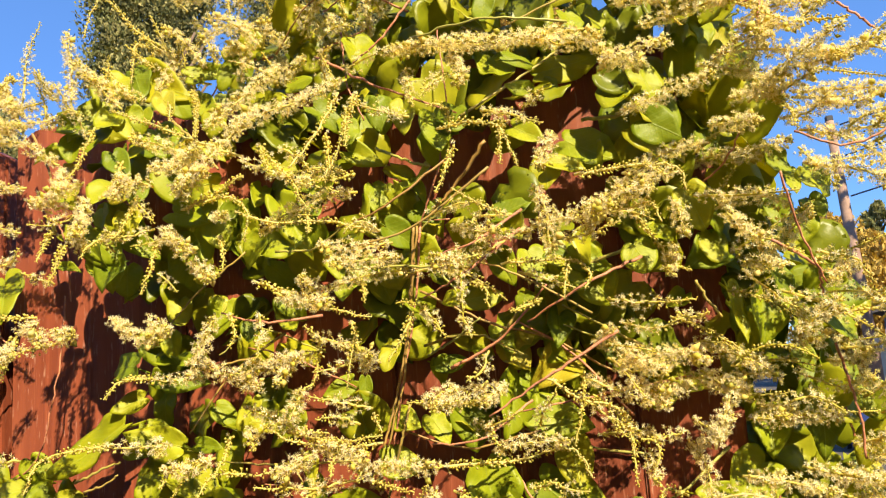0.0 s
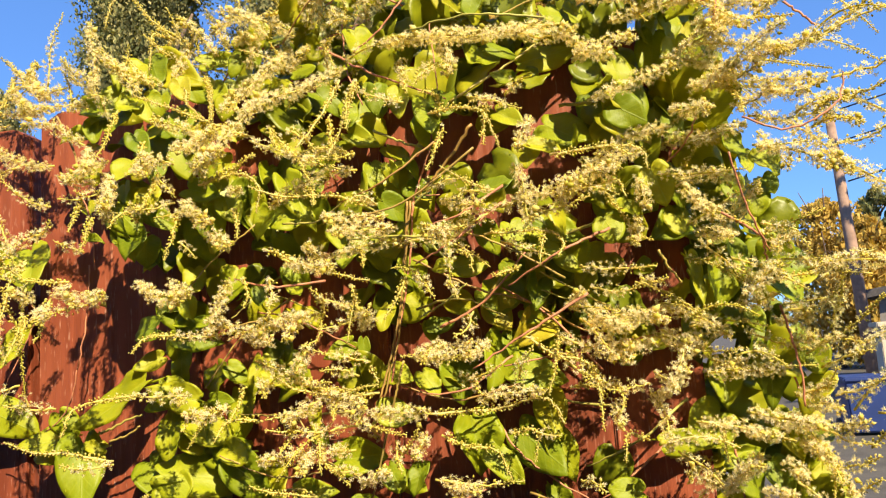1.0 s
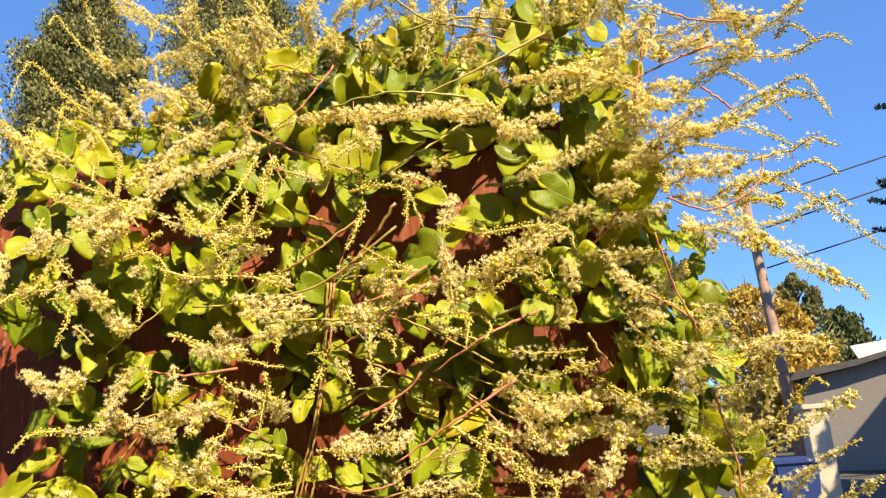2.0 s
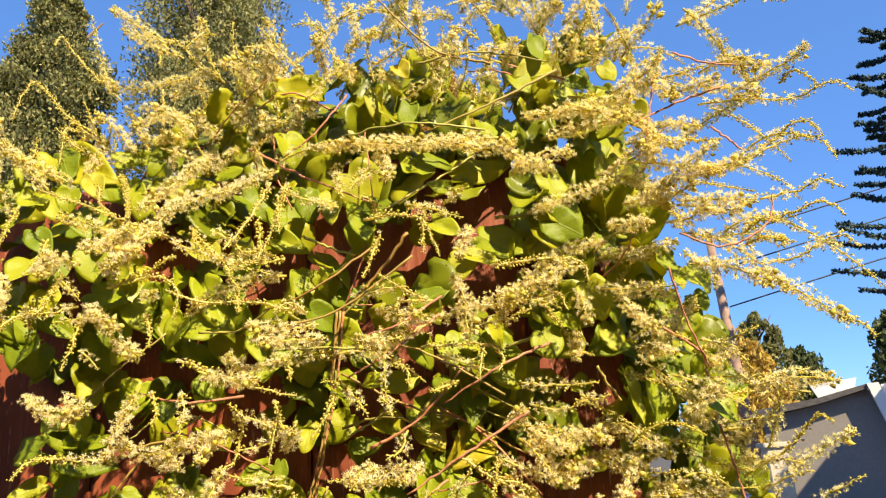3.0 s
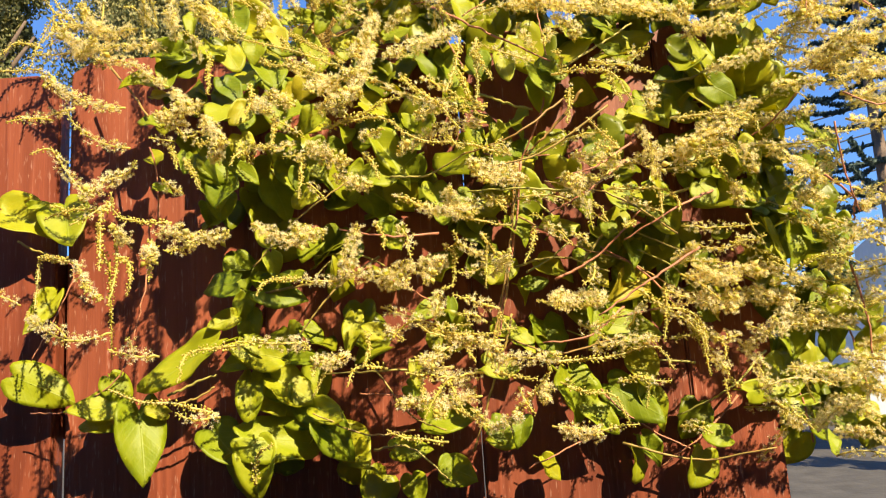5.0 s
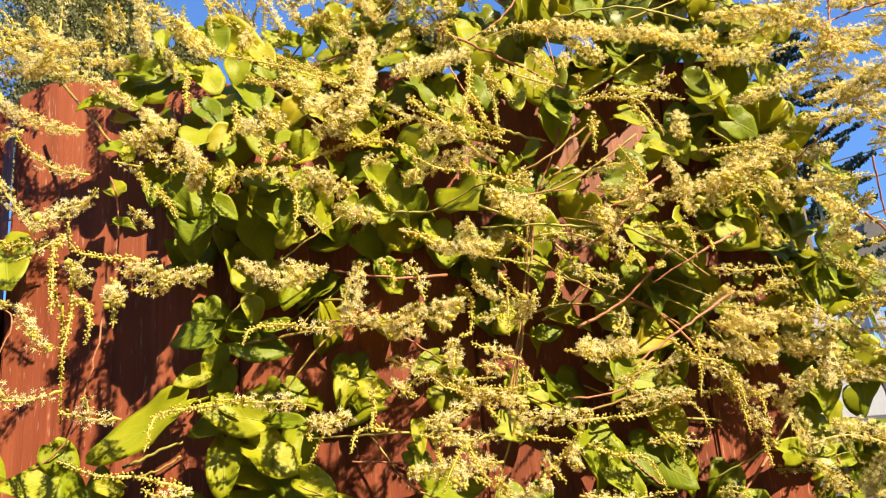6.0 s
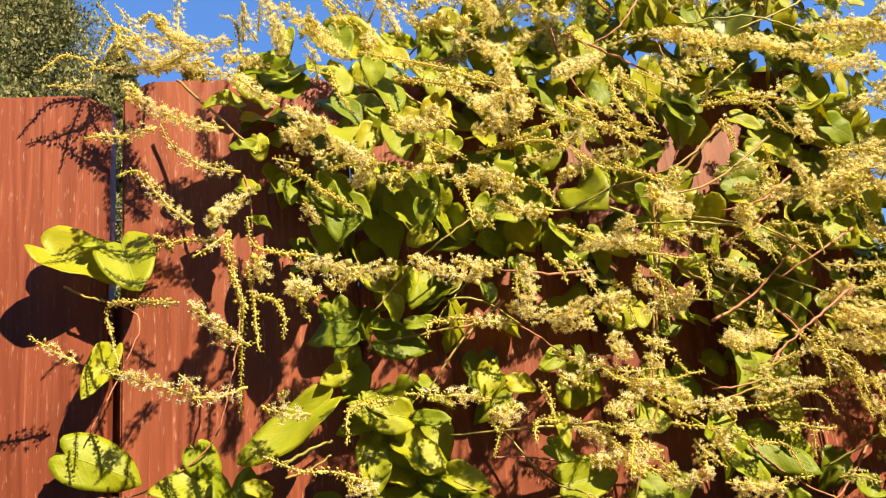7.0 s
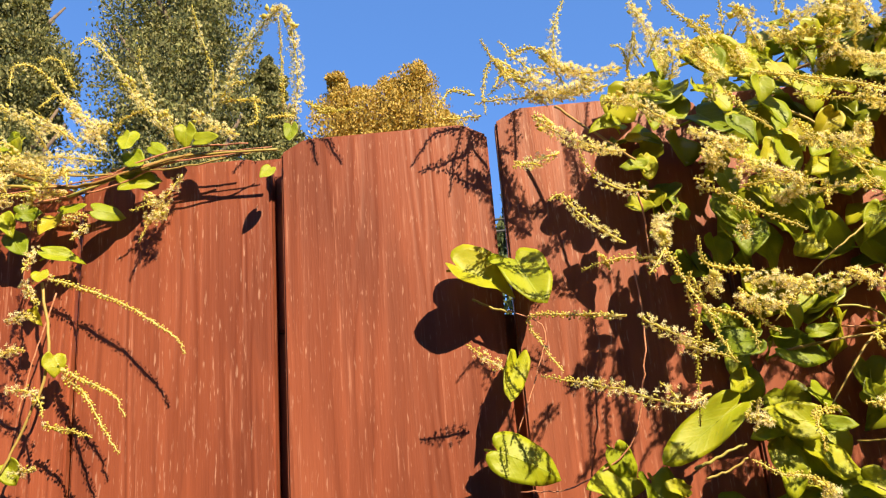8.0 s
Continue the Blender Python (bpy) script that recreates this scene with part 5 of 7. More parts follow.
raceme(vine, [(-0.266, 0.384, 1.673), (-0.255, 0.376, 1.667), (-0.243, 0.369, 1.665)], "full")
raceme(vine, [(-0.300, 0.393, 1.724), (-0.287, 0.378, 1.722), (-0.269, 0.363, 1.717)], "open")
raceme(vine, [(-0.288, 0.385, 1.714), (-0.292, 0.375, 1.720), (-0.297, 0.366, 1.709)], "bud")
raceme(vine, [(-0.258, 0.382, 1.718), (-0.256, 0.373, 1.702), (-0.256, 0.363, 1.685)], "bud")
raceme(vine, [(-0.275, 0.387, 1.746), (-0.272, 0.375, 1.731), (-0.272, 0.363, 1.717)], "bud")
raceme(vine, [(-0.291, 0.396, 1.771), (-0.289, 0.384, 1.755), (-0.288, 0.371, 1.742)], "bud")
raceme(vine, [(-0.290, 0.397, 1.759), (-0.280, 0.378, 1.749), (-0.271, 0.360, 1.739)], "full")
raceme(vine, [(-0.295, 0.452, 1.828), (-0.281, 0.429, 1.820), (-0.266, 0.407, 1.796)], "bud")
raceme(vine, [(-0.286, 0.400, 1.789), (-0.273, 0.383, 1.777), (-0.248, 0.366, 1.764)], "bud")
raceme(vine, [(-0.244, 0.381, 1.758), (-0.232, 0.370, 1.759), (-0.219, 0.360, 1.759)], "full")
raceme(vine, [(-0.248, 0.380, 1.745), (-0.233, 0.371, 1.744), (-0.216, 0.363, 1.748)], "full")
raceme(vine, [(-0.243, 0.381, 1.768), (-0.236, 0.372, 1.750), (-0.229, 0.362, 1.733)], "full")
raceme(vine, [(-0.216, 0.423, 1.805), (-0.218, 0.387, 1.771), (-0.227, 0.352, 1.737)], "full")
raceme(vine, [(-0.217, 0.471, 1.854), (-0.215, 0.423, 1.817), (-0.224, 0.375, 1.775)], "full")
raceme(vine, [(-0.216, 0.453, 1.826), (-0.216, 0.445, 1.838), (-0.219, 0.437, 1.845)], "bud")
raceme(vine, [(-0.249, 0.384, 1.718), (-0.239, 0.374, 1.710), (-0.227, 0.363, 1.705)], "full")
raceme(vine, [(-0.239, 0.383, 1.703), (-0.225, 0.374, 1.695), (-0.214, 0.365, 1.690)], "full")
raceme(vine, [(-0.252, 0.379, 1.722), (-0.244, 0.371, 1.716), (-0.236, 0.363, 1.712)], "full")
raceme(vine, [(-0.261, 0.383, 1.724), (-0.269, 0.373, 1.720), (-0.278, 0.363, 1.718)], "open")
raceme(vine, [(-0.245, 0.385, 1.734), (-0.228, 0.378, 1.735), (-0.208, 0.373, 1.734), (-0.195, 0.367, 1.724), (-0.194, 0.362, 1.707)], "bud")
raceme(vine, [(-0.233, 0.383, 1.736), (-0.215, 0.378, 1.741), (-0.201, 0.371, 1.744), (-0.195, 0.361, 1.741)], "bud")
raceme(vine, [(-0.220, 0.380, 1.715), (-0.213, 0.373, 1.706), (-0.209, 0.366, 1.694)], "bud")
raceme(vine, [(-0.222, 0.384, 1.726), (-0.214, 0.374, 1.725), (-0.205, 0.364, 1.724)], "open")
raceme(vine, [(-0.284, 0.459, 1.836), (-0.284, 0.453, 1.849), (-0.282, 0.446, 1.867)], "bud")
raceme(vine, [(-0.259, 0.464, 1.859), (-0.249, 0.454, 1.859), (-0.240, 0.444, 1.856)], "full")
raceme(vine, [(-0.266, 0.459, 1.865), (-0.261, 0.451, 1.856), (-0.254, 0.443, 1.845)], "open")
raceme(vine, [(-0.300, 0.464, 1.869), (-0.294, 0.450, 1.849), (-0.295, 0.435, 1.830)], "full")
raceme(vine, [(-0.239, 0.388, 1.648), (-0.223, 0.385, 1.641), (-0.206, 0.381, 1.640), (-0.195, 0.379, 1.647)], "full")
raceme(vine, [(-0.207, 0.394, 1.641), (-0.188, 0.387, 1.645), (-0.174, 0.379, 1.646)], "full")
raceme(vine, [(-0.214, 0.392, 1.635), (-0.206, 0.384, 1.635), (-0.196, 0.377, 1.632)], "full")
raceme(vine, [(-0.226, 0.386, 1.674), (-0.227, 0.378, 1.658), (-0.233, 0.370, 1.639)], "full")
raceme(vine, [(-0.229, 0.388, 1.669), (-0.234, 0.379, 1.652), (-0.229, 0.370, 1.645)], "bud")
raceme(vine, [(-0.215, 0.383, 1.673), (-0.209, 0.377, 1.662), (-0.209, 0.371, 1.654)], "bud")
raceme(vine, [(-0.202, 0.391, 1.671), (-0.196, 0.381, 1.662), (-0.194, 0.371, 1.647)], "open")
raceme(vine, [(-0.175, 0.398, 1.659), (-0.168, 0.394, 1.650), (-0.170, 0.387, 1.633), (-0.177, 0.379, 1.629)], "bud")
raceme(vine, [(-0.234, 0.395, 1.640), (-0.251, 0.383, 1.639), (-0.273, 0.371, 1.641)], "open")
raceme(vine, [(-0.268, 0.390, 1.642), (-0.281, 0.380, 1.640), (-0.284, 0.370, 1.631)], "bud")
raceme(vine, [(-0.262, 0.395, 1.603), (-0.280, 0.384, 1.604), (-0.298, 0.374, 1.606)], "open")
raceme(vine, [(-0.270, 0.400, 1.606), (-0.262, 0.388, 1.602), (-0.255, 0.375, 1.599)], "open")
raceme(vine, [(-0.215, 0.395, 1.622), (-0.201, 0.394, 1.616), (-0.179, 0.390, 1.608), (-0.160, 0.381, 1.607)], "open")
raceme(vine, [(-0.213, 0.397, 1.610), (-0.206, 0.387, 1.604), (-0.201, 0.378, 1.600)], "open")
raceme(vine, [(-0.235, 0.399, 1.595), (-0.246, 0.388, 1.591), (-0.254, 0.376, 1.593)], "full")
raceme(vine, [(-0.250, 0.396, 1.594), (-0.254, 0.385, 1.590), (-0.254, 0.375, 1.583)], "bud")
raceme(vine, [(-0.224, 0.397, 1.606), (-0.222, 0.387, 1.597), (-0.224, 0.377, 1.587)], "bud")
raceme(vine, [(-0.213, 0.399, 1.585), (-0.230, 0.388, 1.587), (-0.234, 0.378, 1.576)], "bud")
raceme(vine, [(-0.176, 0.401, 1.590), (-0.188, 0.388, 1.589), (-0.199, 0.374, 1.588)], "open")
raceme(vine, [(-0.162, 0.400, 1.598), (-0.178, 0.390, 1.594), (-0.192, 0.380, 1.586)], "full")
raceme(vine, [(-0.155, 0.408, 1.579), (-0.179, 0.393, 1.578), (-0.201, 0.377, 1.582)], "open")
raceme(vine, [(-0.157, 0.408, 1.565), (-0.184, 0.394, 1.565), (-0.208, 0.379, 1.564)], "full")
raceme(vine, [(-0.193, 0.402, 1.583), (-0.192, 0.388, 1.573), (-0.191, 0.375, 1.568)], "bud")
raceme(vine, [(-0.180, 0.397, 1.629), (-0.180, 0.388, 1.622), (-0.181, 0.379, 1.614)], "full")
raceme(vine, [(-0.063, 0.415, 1.819), (-0.097, 0.405, 1.816), (-0.124, 0.395, 1.812)], "full")
raceme(vine, [(-0.014, 0.424, 1.819), (-0.045, 0.408, 1.813), (-0.068, 0.392, 1.805)], "full")
raceme(vine, [(-0.046, 0.415, 1.815), (-0.023, 0.405, 1.804), (-0.004, 0.396, 1.802)], "full")
raceme(vine, [(-0.061, 0.403, 1.767), (-0.062, 0.390, 1.750), (-0.061, 0.377, 1.735)], "bud")
raceme(vine, [(-0.057, 0.404, 1.703), (-0.027, 0.400, 1.710), (-0.006, 0.396, 1.711)], "full")
raceme(vine, [(-0.120, 0.396, 1.697), (-0.135, 0.382, 1.694), (-0.151, 0.369, 1.692)], "full")
raceme(vine, [(-0.022, 0.407, 1.716), (-0.004, 0.401, 1.717), (0.013, 0.396, 1.718)], "full")
raceme(vine, [(-0.088, 0.398, 1.754), (-0.091, 0.387, 1.739), (-0.095, 0.377, 1.724)], "bud")
raceme(vine, [(-0.069, 0.407, 1.688), (-0.035, 0.413, 1.688), (-0.023, 0.413, 1.680), (-0.026, 0.404, 1.671)], "bud")
raceme(vine, [(0.022, 0.433, 1.693), (0.020, 0.425, 1.685), (0.017, 0.417, 1.676)], "full")
raceme(vine, [(0.014, 0.422, 1.814), (0.040, 0.414, 1.816), (0.065, 0.406, 1.814)], "full")
raceme(vine, [(-0.002, 0.402, 1.760), (0.028, 0.400, 1.768), (0.049, 0.398, 1.773)], "full")
raceme(vine, [(0.002, 0.407, 1.733), (0.011, 0.400, 1.729), (0.020, 0.393, 1.723)], "open")
raceme(vine, [(-0.034, 0.438, 1.626), (-0.014, 0.434, 1.617), (0.006, 0.430, 1.609)], "full")
raceme(vine, [(-0.015, 0.439, 1.632), (0.011, 0.433, 1.636), (0.034, 0.428, 1.630)], "full")
raceme(vine, [(-0.032, 0.434, 1.629), (-0.034, 0.428, 1.611), (-0.040, 0.421, 1.591)], "bud")
raceme(vine, [(-0.086, 0.431, 1.589), (-0.064, 0.427, 1.593), (-0.042, 0.423, 1.593)], "full")
raceme(vine, [(-0.029, 0.448, 1.593), (-0.006, 0.444, 1.595), (0.003, 0.438, 1.587), (0.000, 0.431, 1.577)], "bud")
raceme(vine, [(-0.058, 0.434, 1.601), (-0.055, 0.423, 1.609), (-0.046, 0.412, 1.620)], "open")
raceme(vine, [(-0.068, 0.441, 1.567), (-0.050, 0.436, 1.569), (-0.053, 0.431, 1.550)], "bud")
raceme(vine, [(-0.002, 0.448, 1.585), (-0.001, 0.439, 1.577), (0.000, 0.430, 1.570)], "full")
raceme(vine, [(-0.146, 0.402, 1.638), (-0.141, 0.391, 1.642), (-0.136, 0.379, 1.647)], "full")
raceme(vine, [(-0.117, 0.400, 1.666), (-0.120, 0.392, 1.655), (-0.127, 0.384, 1.641)], "bud")
raceme(vine, [(-0.190, 0.387, 1.682), (-0.173, 0.381, 1.676), (-0.152, 0.375, 1.673)], "full")
raceme(vine, [(-0.152, 0.411, 1.806), (-0.179, 0.386, 1.786), (-0.203, 0.360, 1.768)], "full")
raceme(vine, [(-0.155, 0.404, 1.796), (-0.161, 0.382, 1.766), (-0.167, 0.360, 1.742)], "bud")
raceme(vine, [(-0.145, 0.408, 1.796), (-0.146, 0.386, 1.765), (-0.149, 0.364, 1.736)], "bud")
raceme(vine, [(-0.189, 0.381, 1.757), (-0.174, 0.373, 1.742), (-0.160, 0.365, 1.721)], "bud")
raceme(vine2, [(-0.791, 0.492, 1.890), (-0.809, 0.483, 1.909), (-0.820, 0.476, 1.906), (-0.820, 0.472, 1.886)], "bud")
raceme(vine2, [(-0.780, 0.493, 1.892), (-0.792, 0.483, 1.914), (-0.798, 0.473, 1.907)], "bud")
raceme(vine2, [(-0.773, 0.493, 1.867), (-0.788, 0.483, 1.883), (-0.797, 0.473, 1.868)], "bud")
raceme(vine2, [(-0.755, 0.494, 1.851), (-0.773, 0.485, 1.868), (-0.783, 0.476, 1.876)], "full")
raceme(vine2, [(-0.779, 0.491, 1.850), (-0.804, 0.480, 1.861), (-0.826, 0.469, 1.870)], "full")
raceme(vine2, [(-0.752, 0.489, 1.835), (-0.766, 0.482, 1.856), (-0.772, 0.475, 1.865)], "full")
raceme(vine2, [(-0.752, 0.482, 1.825), (-0.783, 0.477, 1.829), (-0.823, 0.473, 1.831)], "full")
raceme(vine2, [(-0.762, 0.478, 1.818), (-0.791, 0.477, 1.816), (-0.816, 0.475, 1.822)], "full")
raceme(vine2, [(-0.699, 0.487, 1.838), (-0.723, 0.480, 1.869), (-0.736, 0.472, 1.890)], "full")
raceme(vine2, [(-0.745, 0.493, 1.902), (-0.759, 0.487, 1.923), (-0.764, 0.479, 1.926), (-0.769, 0.471, 1.916)], "open")
raceme(vine2, [(-0.717, 0.492, 1.870), (-0.725, 0.483, 1.895), (-0.723, 0.474, 1.911)], "open")
raceme(vine2, [(-0.750, 0.494, 1.851), (-0.737, 0.484, 1.859), (-0.713, 0.475, 1.861)], "bud")
raceme(vine2, [(-0.702, 0.489, 1.833), (-0.695, 0.481, 1.841), (-0.704, 0.473, 1.857)], "full")
raceme(vine2, [(-0.672, 0.490, 1.860), (-0.669, 0.481, 1.888), (-0.671, 0.472, 1.902)], "open")
raceme(vine2, [(-0.677, 0.490, 1.911), (-0.681, 0.481, 1.928), (-0.682, 0.472, 1.943)], "open")
raceme(vine2, [(-0.651, 0.489, 1.839), (-0.672, 0.482, 1.847), (-0.682, 0.475, 1.854)], "full")
raceme(vine2, [(-0.666, 0.490, 1.868), (-0.642, 0.482, 1.864), (-0.626, 0.473, 1.854)], "bud")
raceme(vine2, [(-0.669, 0.496, 1.871), (-0.655, 0.483, 1.878), (-0.641, 0.470, 1.872)], "open")
raceme(vine2, [(-0.614, 0.490, 1.833), (-0.605, 0.484, 1.873), (-0.606, 0.475, 1.911), (-0.611, 0.465, 1.929)], "full")
raceme(vine2, [(-0.661, 0.489, 1.884), (-0.647, 0.485, 1.905), (-0.627, 0.476, 1.924), (-0.612, 0.462, 1.927)], "full")
raceme(vine2, [(-0.618, 0.490, 1.856), (-0.615, 0.477, 1.894), (-0.614, 0.464, 1.921)], "bud")
raceme(vine2, [(-0.640, 0.489, 1.870), (-0.635, 0.479, 1.846), (-0.639, 0.469, 1.836)], "bud")
raceme(vine2, [(-0.601, 0.490, 1.862), (-0.588, 0.477, 1.849), (-0.573, 0.464, 1.839)], "bud")
raceme(vine2, [(-0.609, 0.486, 1.849), (-0.618, 0.478, 1.846), (-0.626, 0.470, 1.842)], "bud")
raceme(vine2, [(-0.592, 0.486, 1.850), (-0.573, 0.475, 1.844), (-0.555, 0.463, 1.839)], "bud")
raceme(vine, [(-0.446, 0.470, 1.864), (-0.460, 0.468, 1.868), (-0.468, 0.461, 1.843), (-0.469, 0.451, 1.819)], "bud")
raceme(vine, [(-0.454, 0.469, 1.861), (-0.462, 0.463, 1.874), (-0.467, 0.457, 1.880)], "bud")
raceme(vine, [(-0.427, 0.451, 1.822), (-0.450, 0.454, 1.850), (-0.456, 0.457, 1.862)], "bud")
raceme(vine, [(-0.446, 0.475, 1.875), (-0.432, 0.454, 1.868), (-0.419, 0.433, 1.843)], "bud")
raceme(vine, [(-0.417, 0.452, 1.845), (-0.414, 0.453, 1.881), (-0.404, 0.453, 1.907)], "open")
raceme(vine, [(-0.378, 0.426, 1.831), (-0.400, 0.429, 1.831), (-0.418, 0.432, 1.839)], "full")
raceme(vine, [(-0.414, 0.441, 1.830), (-0.420, 0.443, 1.845), (-0.425, 0.445, 1.863)], "open")
raceme(vine, [(-0.373, 0.429, 1.812), (-0.377, 0.423, 1.842), (-0.385, 0.418, 1.844)], "bud")
raceme(vine, [(-0.351, 0.424, 1.823), (-0.356, 0.429, 1.856), (-0.365, 0.434, 1.884)], "full")
raceme(vine, [(-0.373, 0.432, 1.834), (-0.372, 0.422, 1.841), (-0.371, 0.412, 1.849)], "open")
raceme(vine, [(-0.474, 0.475, 1.846), (-0.490, 0.469, 1.849), (-0.503, 0.462, 1.833)], "bud")
raceme(vine, [(-0.471, 0.472, 1.828), (-0.484, 0.468, 1.826), (-0.500, 0.465, 1.825)], "open")
raceme(vine, [(-0.418, 0.441, 1.824), (-0.452, 0.450, 1.828), (-0.475, 0.459, 1.832)], "open")
raceme(vine, [(-0.439, 0.461, 1.835), (-0.423, 0.436, 1.820), (-0.401, 0.411, 1.817)], "full")
raceme(vine, [(-0.298, 0.465, 1.867), (-0.312, 0.452, 1.876), (-0.310, 0.439, 1.871)], "bud")
raceme(vine, [(-0.292, 0.465, 1.853), (-0.298, 0.452, 1.868), (-0.302, 0.439, 1.887)], "open")
raceme(vine, [(-0.271, 0.459, 1.851), (-0.283, 0.448, 1.868), (-0.293, 0.438, 1.876)], "full")
raceme(vine2, [(-0.788, 0.477, 1.739), (-0.734, 0.472, 1.717), (-0.701, 0.468, 1.696), (-0.687, 0.465, 1.685), (-0.681, 0.464, 1.674)], "bud")
raceme(vine2, [(-0.774, 0.478, 1.675), (-0.745, 0.468, 1.660), (-0.726, 0.461, 1.651), (-0.716, 0.457, 1.636)], "bud")
raceme(vine2, [(-0.770, 0.478, 1.669), (-0.749, 0.469, 1.653), (-0.732, 0.462, 1.630), (-0.719, 0.458, 1.614)], "bud")
raceme(vine2, [(-0.778, 0.472, 1.636), (-0.753, 0.464, 1.630), (-0.737, 0.457, 1.625)], "bud")
raceme(vine2, [(-0.807, 0.475, 1.662), (-0.781, 0.466, 1.656), (-0.769, 0.456, 1.640)], "open")
raceme(vine2, [(-0.802, 0.478, 1.737), (-0.789, 0.467, 1.725), (-0.776, 0.456, 1.714)], "open")
raceme(vine2, [(-0.811, 0.476, 1.709), (-0.795, 0.466, 1.709), (-0.778, 0.456, 1.706)], "open")
raceme(vine2, [(-0.795, 0.477, 1.760), (-0.792, 0.466, 1.749), (-0.789, 0.455, 1.737)], "open")
raceme(vine2, [(-0.699, 0.478, 1.780), (-0.706, 0.476, 1.786), (-0.715, 0.472, 1.790)], "full")
raceme(vine2, [(-0.690, 0.478, 1.807), (-0.701, 0.474, 1.789), (-0.723, 0.468, 1.779)], "open")
raceme(vine2, [(-0.717, 0.478, 1.775), (-0.707, 0.474, 1.775), (-0.698, 0.471, 1.775)], "full")
raceme(vine2, [(-0.756, 0.478, 1.774), (-0.759, 0.470, 1.768), (-0.760, 0.461, 1.759)], "open")
raceme(vine2, [(-0.800, 0.478, 1.606), (-0.787, 0.468, 1.608), (-0.772, 0.457, 1.609)], "open")
raceme(vine2, [(-0.814, 0.474, 1.687), (-0.799, 0.466, 1.686), (-0.786, 0.459, 1.685)], "open")
raceme(vine2, [(-0.774, 0.478, 1.801), (-0.784, 0.475, 1.799), (-0.798, 0.470, 1.801)], "full")
raceme(vine, [(-0.474, 0.458, 1.646), (-0.484, 0.450, 1.653), (-0.495, 0.442, 1.661)], "open")
raceme(vine, [(-0.425, 0.433, 1.779), (-0.448, 0.426, 1.770), (-0.456, 0.419, 1.770)], "open")
raceme(vine, [(-0.294, 0.395, 1.523), (-0.289, 0.385, 1.540), (-0.278, 0.376, 1.547)], "bud")
raceme(vine, [(-0.313, 0.392, 1.563), (-0.322, 0.377, 1.563), (-0.328, 0.362, 1.568)], "open")
raceme(vine, [(-0.179, 0.398, 1.540), (-0.204, 0.388, 1.545), (-0.213, 0.379, 1.550)], "bud")
stem(vine, [(-0.123, 0.433, 1.719), (-0.127, 0.436, 1.685), (-0.133, 0.438, 1.651), (-0.141, 0.437, 1.619), (-0.149, 0.434, 1.593)], 0.0009, 0.0007, STEM, seed=1)
stem(vine, [(-0.119, 0.434, 1.719), (-0.125, 0.437, 1.678), (-0.136, 0.439, 1.631), (-0.144, 0.439, 1.593)], 0.0008, 0.0006, STEM_RED, seed=2)
stem(vine, [(-0.121, 0.434, 1.719), (-0.129, 0.437, 1.671), (-0.135, 0.437, 1.631), (-0.147, 0.436, 1.593)], 0.0007, 0.0006, STEM, seed=3)
stem(vine, [(-0.123, 0.439, 1.681), (-0.087, 0.448, 1.661), (-0.050, 0.454, 1.648), (-0.021, 0.459, 1.630), (0.011, 0.461, 1.616)], 0.0008, 0.0006, STEM, seed=4)
stem(vine, [(-0.121, 0.440, 1.643), (-0.104, 0.442, 1.652), (-0.089, 0.444, 1.663)], 0.0007, 0.0006, STEM, seed=5)
stem(vine, [(-0.081, 0.451, 1.650), (-0.069, 0.450, 1.663), (-0.060, 0.449, 1.673)], 0.0011, 0.0008, STEM, seed=6)
stem(vine, [(-0.088, 0.420, 1.777), (-0.060, 0.434, 1.797), (-0.031, 0.447, 1.818)], 0.0009, 0.0007, STEM, seed=7)
stem(vine, [(-0.096, 0.425, 1.772), (-0.098, 0.430, 1.809), (-0.101, 0.436, 1.839)], 0.0005, 0.0004, STEM_RED, seed=8)
stem(vine, [(-0.145, 0.438, 1.771), (-0.125, 0.432, 1.759), (-0.109, 0.427, 1.752)], 0.0010, 0.0007, STEM, seed=9)
stem(vine, [(-0.162, 0.451, 1.738), (-0.132, 0.440, 1.725), (-0.100, 0.429, 1.720)], 0.0006, 0.0004, STEM_RED, seed=10)
stem(vine, [(-0.168, 0.449, 1.855), (-0.164, 0.445, 1.819), (-0.153, 0.442, 1.791)], 0.0006, 0.0005, STEM_RED, seed=11)
stem(vine, [(-0.039, 0.450, 1.685), (-0.014, 0.447, 1.692), (0.007, 0.444, 1.698)], 0.0012, 0.0009, STEM, seed=12)
stem(vine, [(-0.021, 0.452, 1.775), (0.005, 0.454, 1.776), (0.031, 0.457, 1.785)], 0.0012, 0.0009, STEM, seed=13)
stem(vine, [(0.085, 0.413, 1.845), (0.078, 0.410, 1.819), (0.071, 0.407, 1.793)], 0.0007, 0.0005, STEM_RED, seed=14)
stem(vine, [(0.122, 0.412, 1.831), (0.095, 0.410, 1.823), (0.067, 0.408, 1.812)], 0.0008, 0.0006, STEM_RED, seed=15)
stem(vine, [(0.079, 0.391, 1.736), (0.101, 0.389, 1.726), (0.125, 0.389, 1.736), (0.132, 0.393, 1.754)], 0.0006, 0.0005, STEM_RED, seed=16)
stem(vine, [(0.111, 0.408, 1.804), (0.119, 0.407, 1.795), (0.126, 0.407, 1.787)], 0.0007, 0.0006, STEM_RED, seed=17)
stem(vine, [(0.097, 0.411, 1.857), (0.115, 0.411, 1.848), (0.134, 0.411, 1.844)], 0.0007, 0.0005, STEM_RED, seed=18)
stem(vine, [(0.070, 0.389, 1.717), (0.077, 0.400, 1.691), (0.089, 0.411, 1.664)], 0.0006, 0.0005, STEM_RED, seed=19)
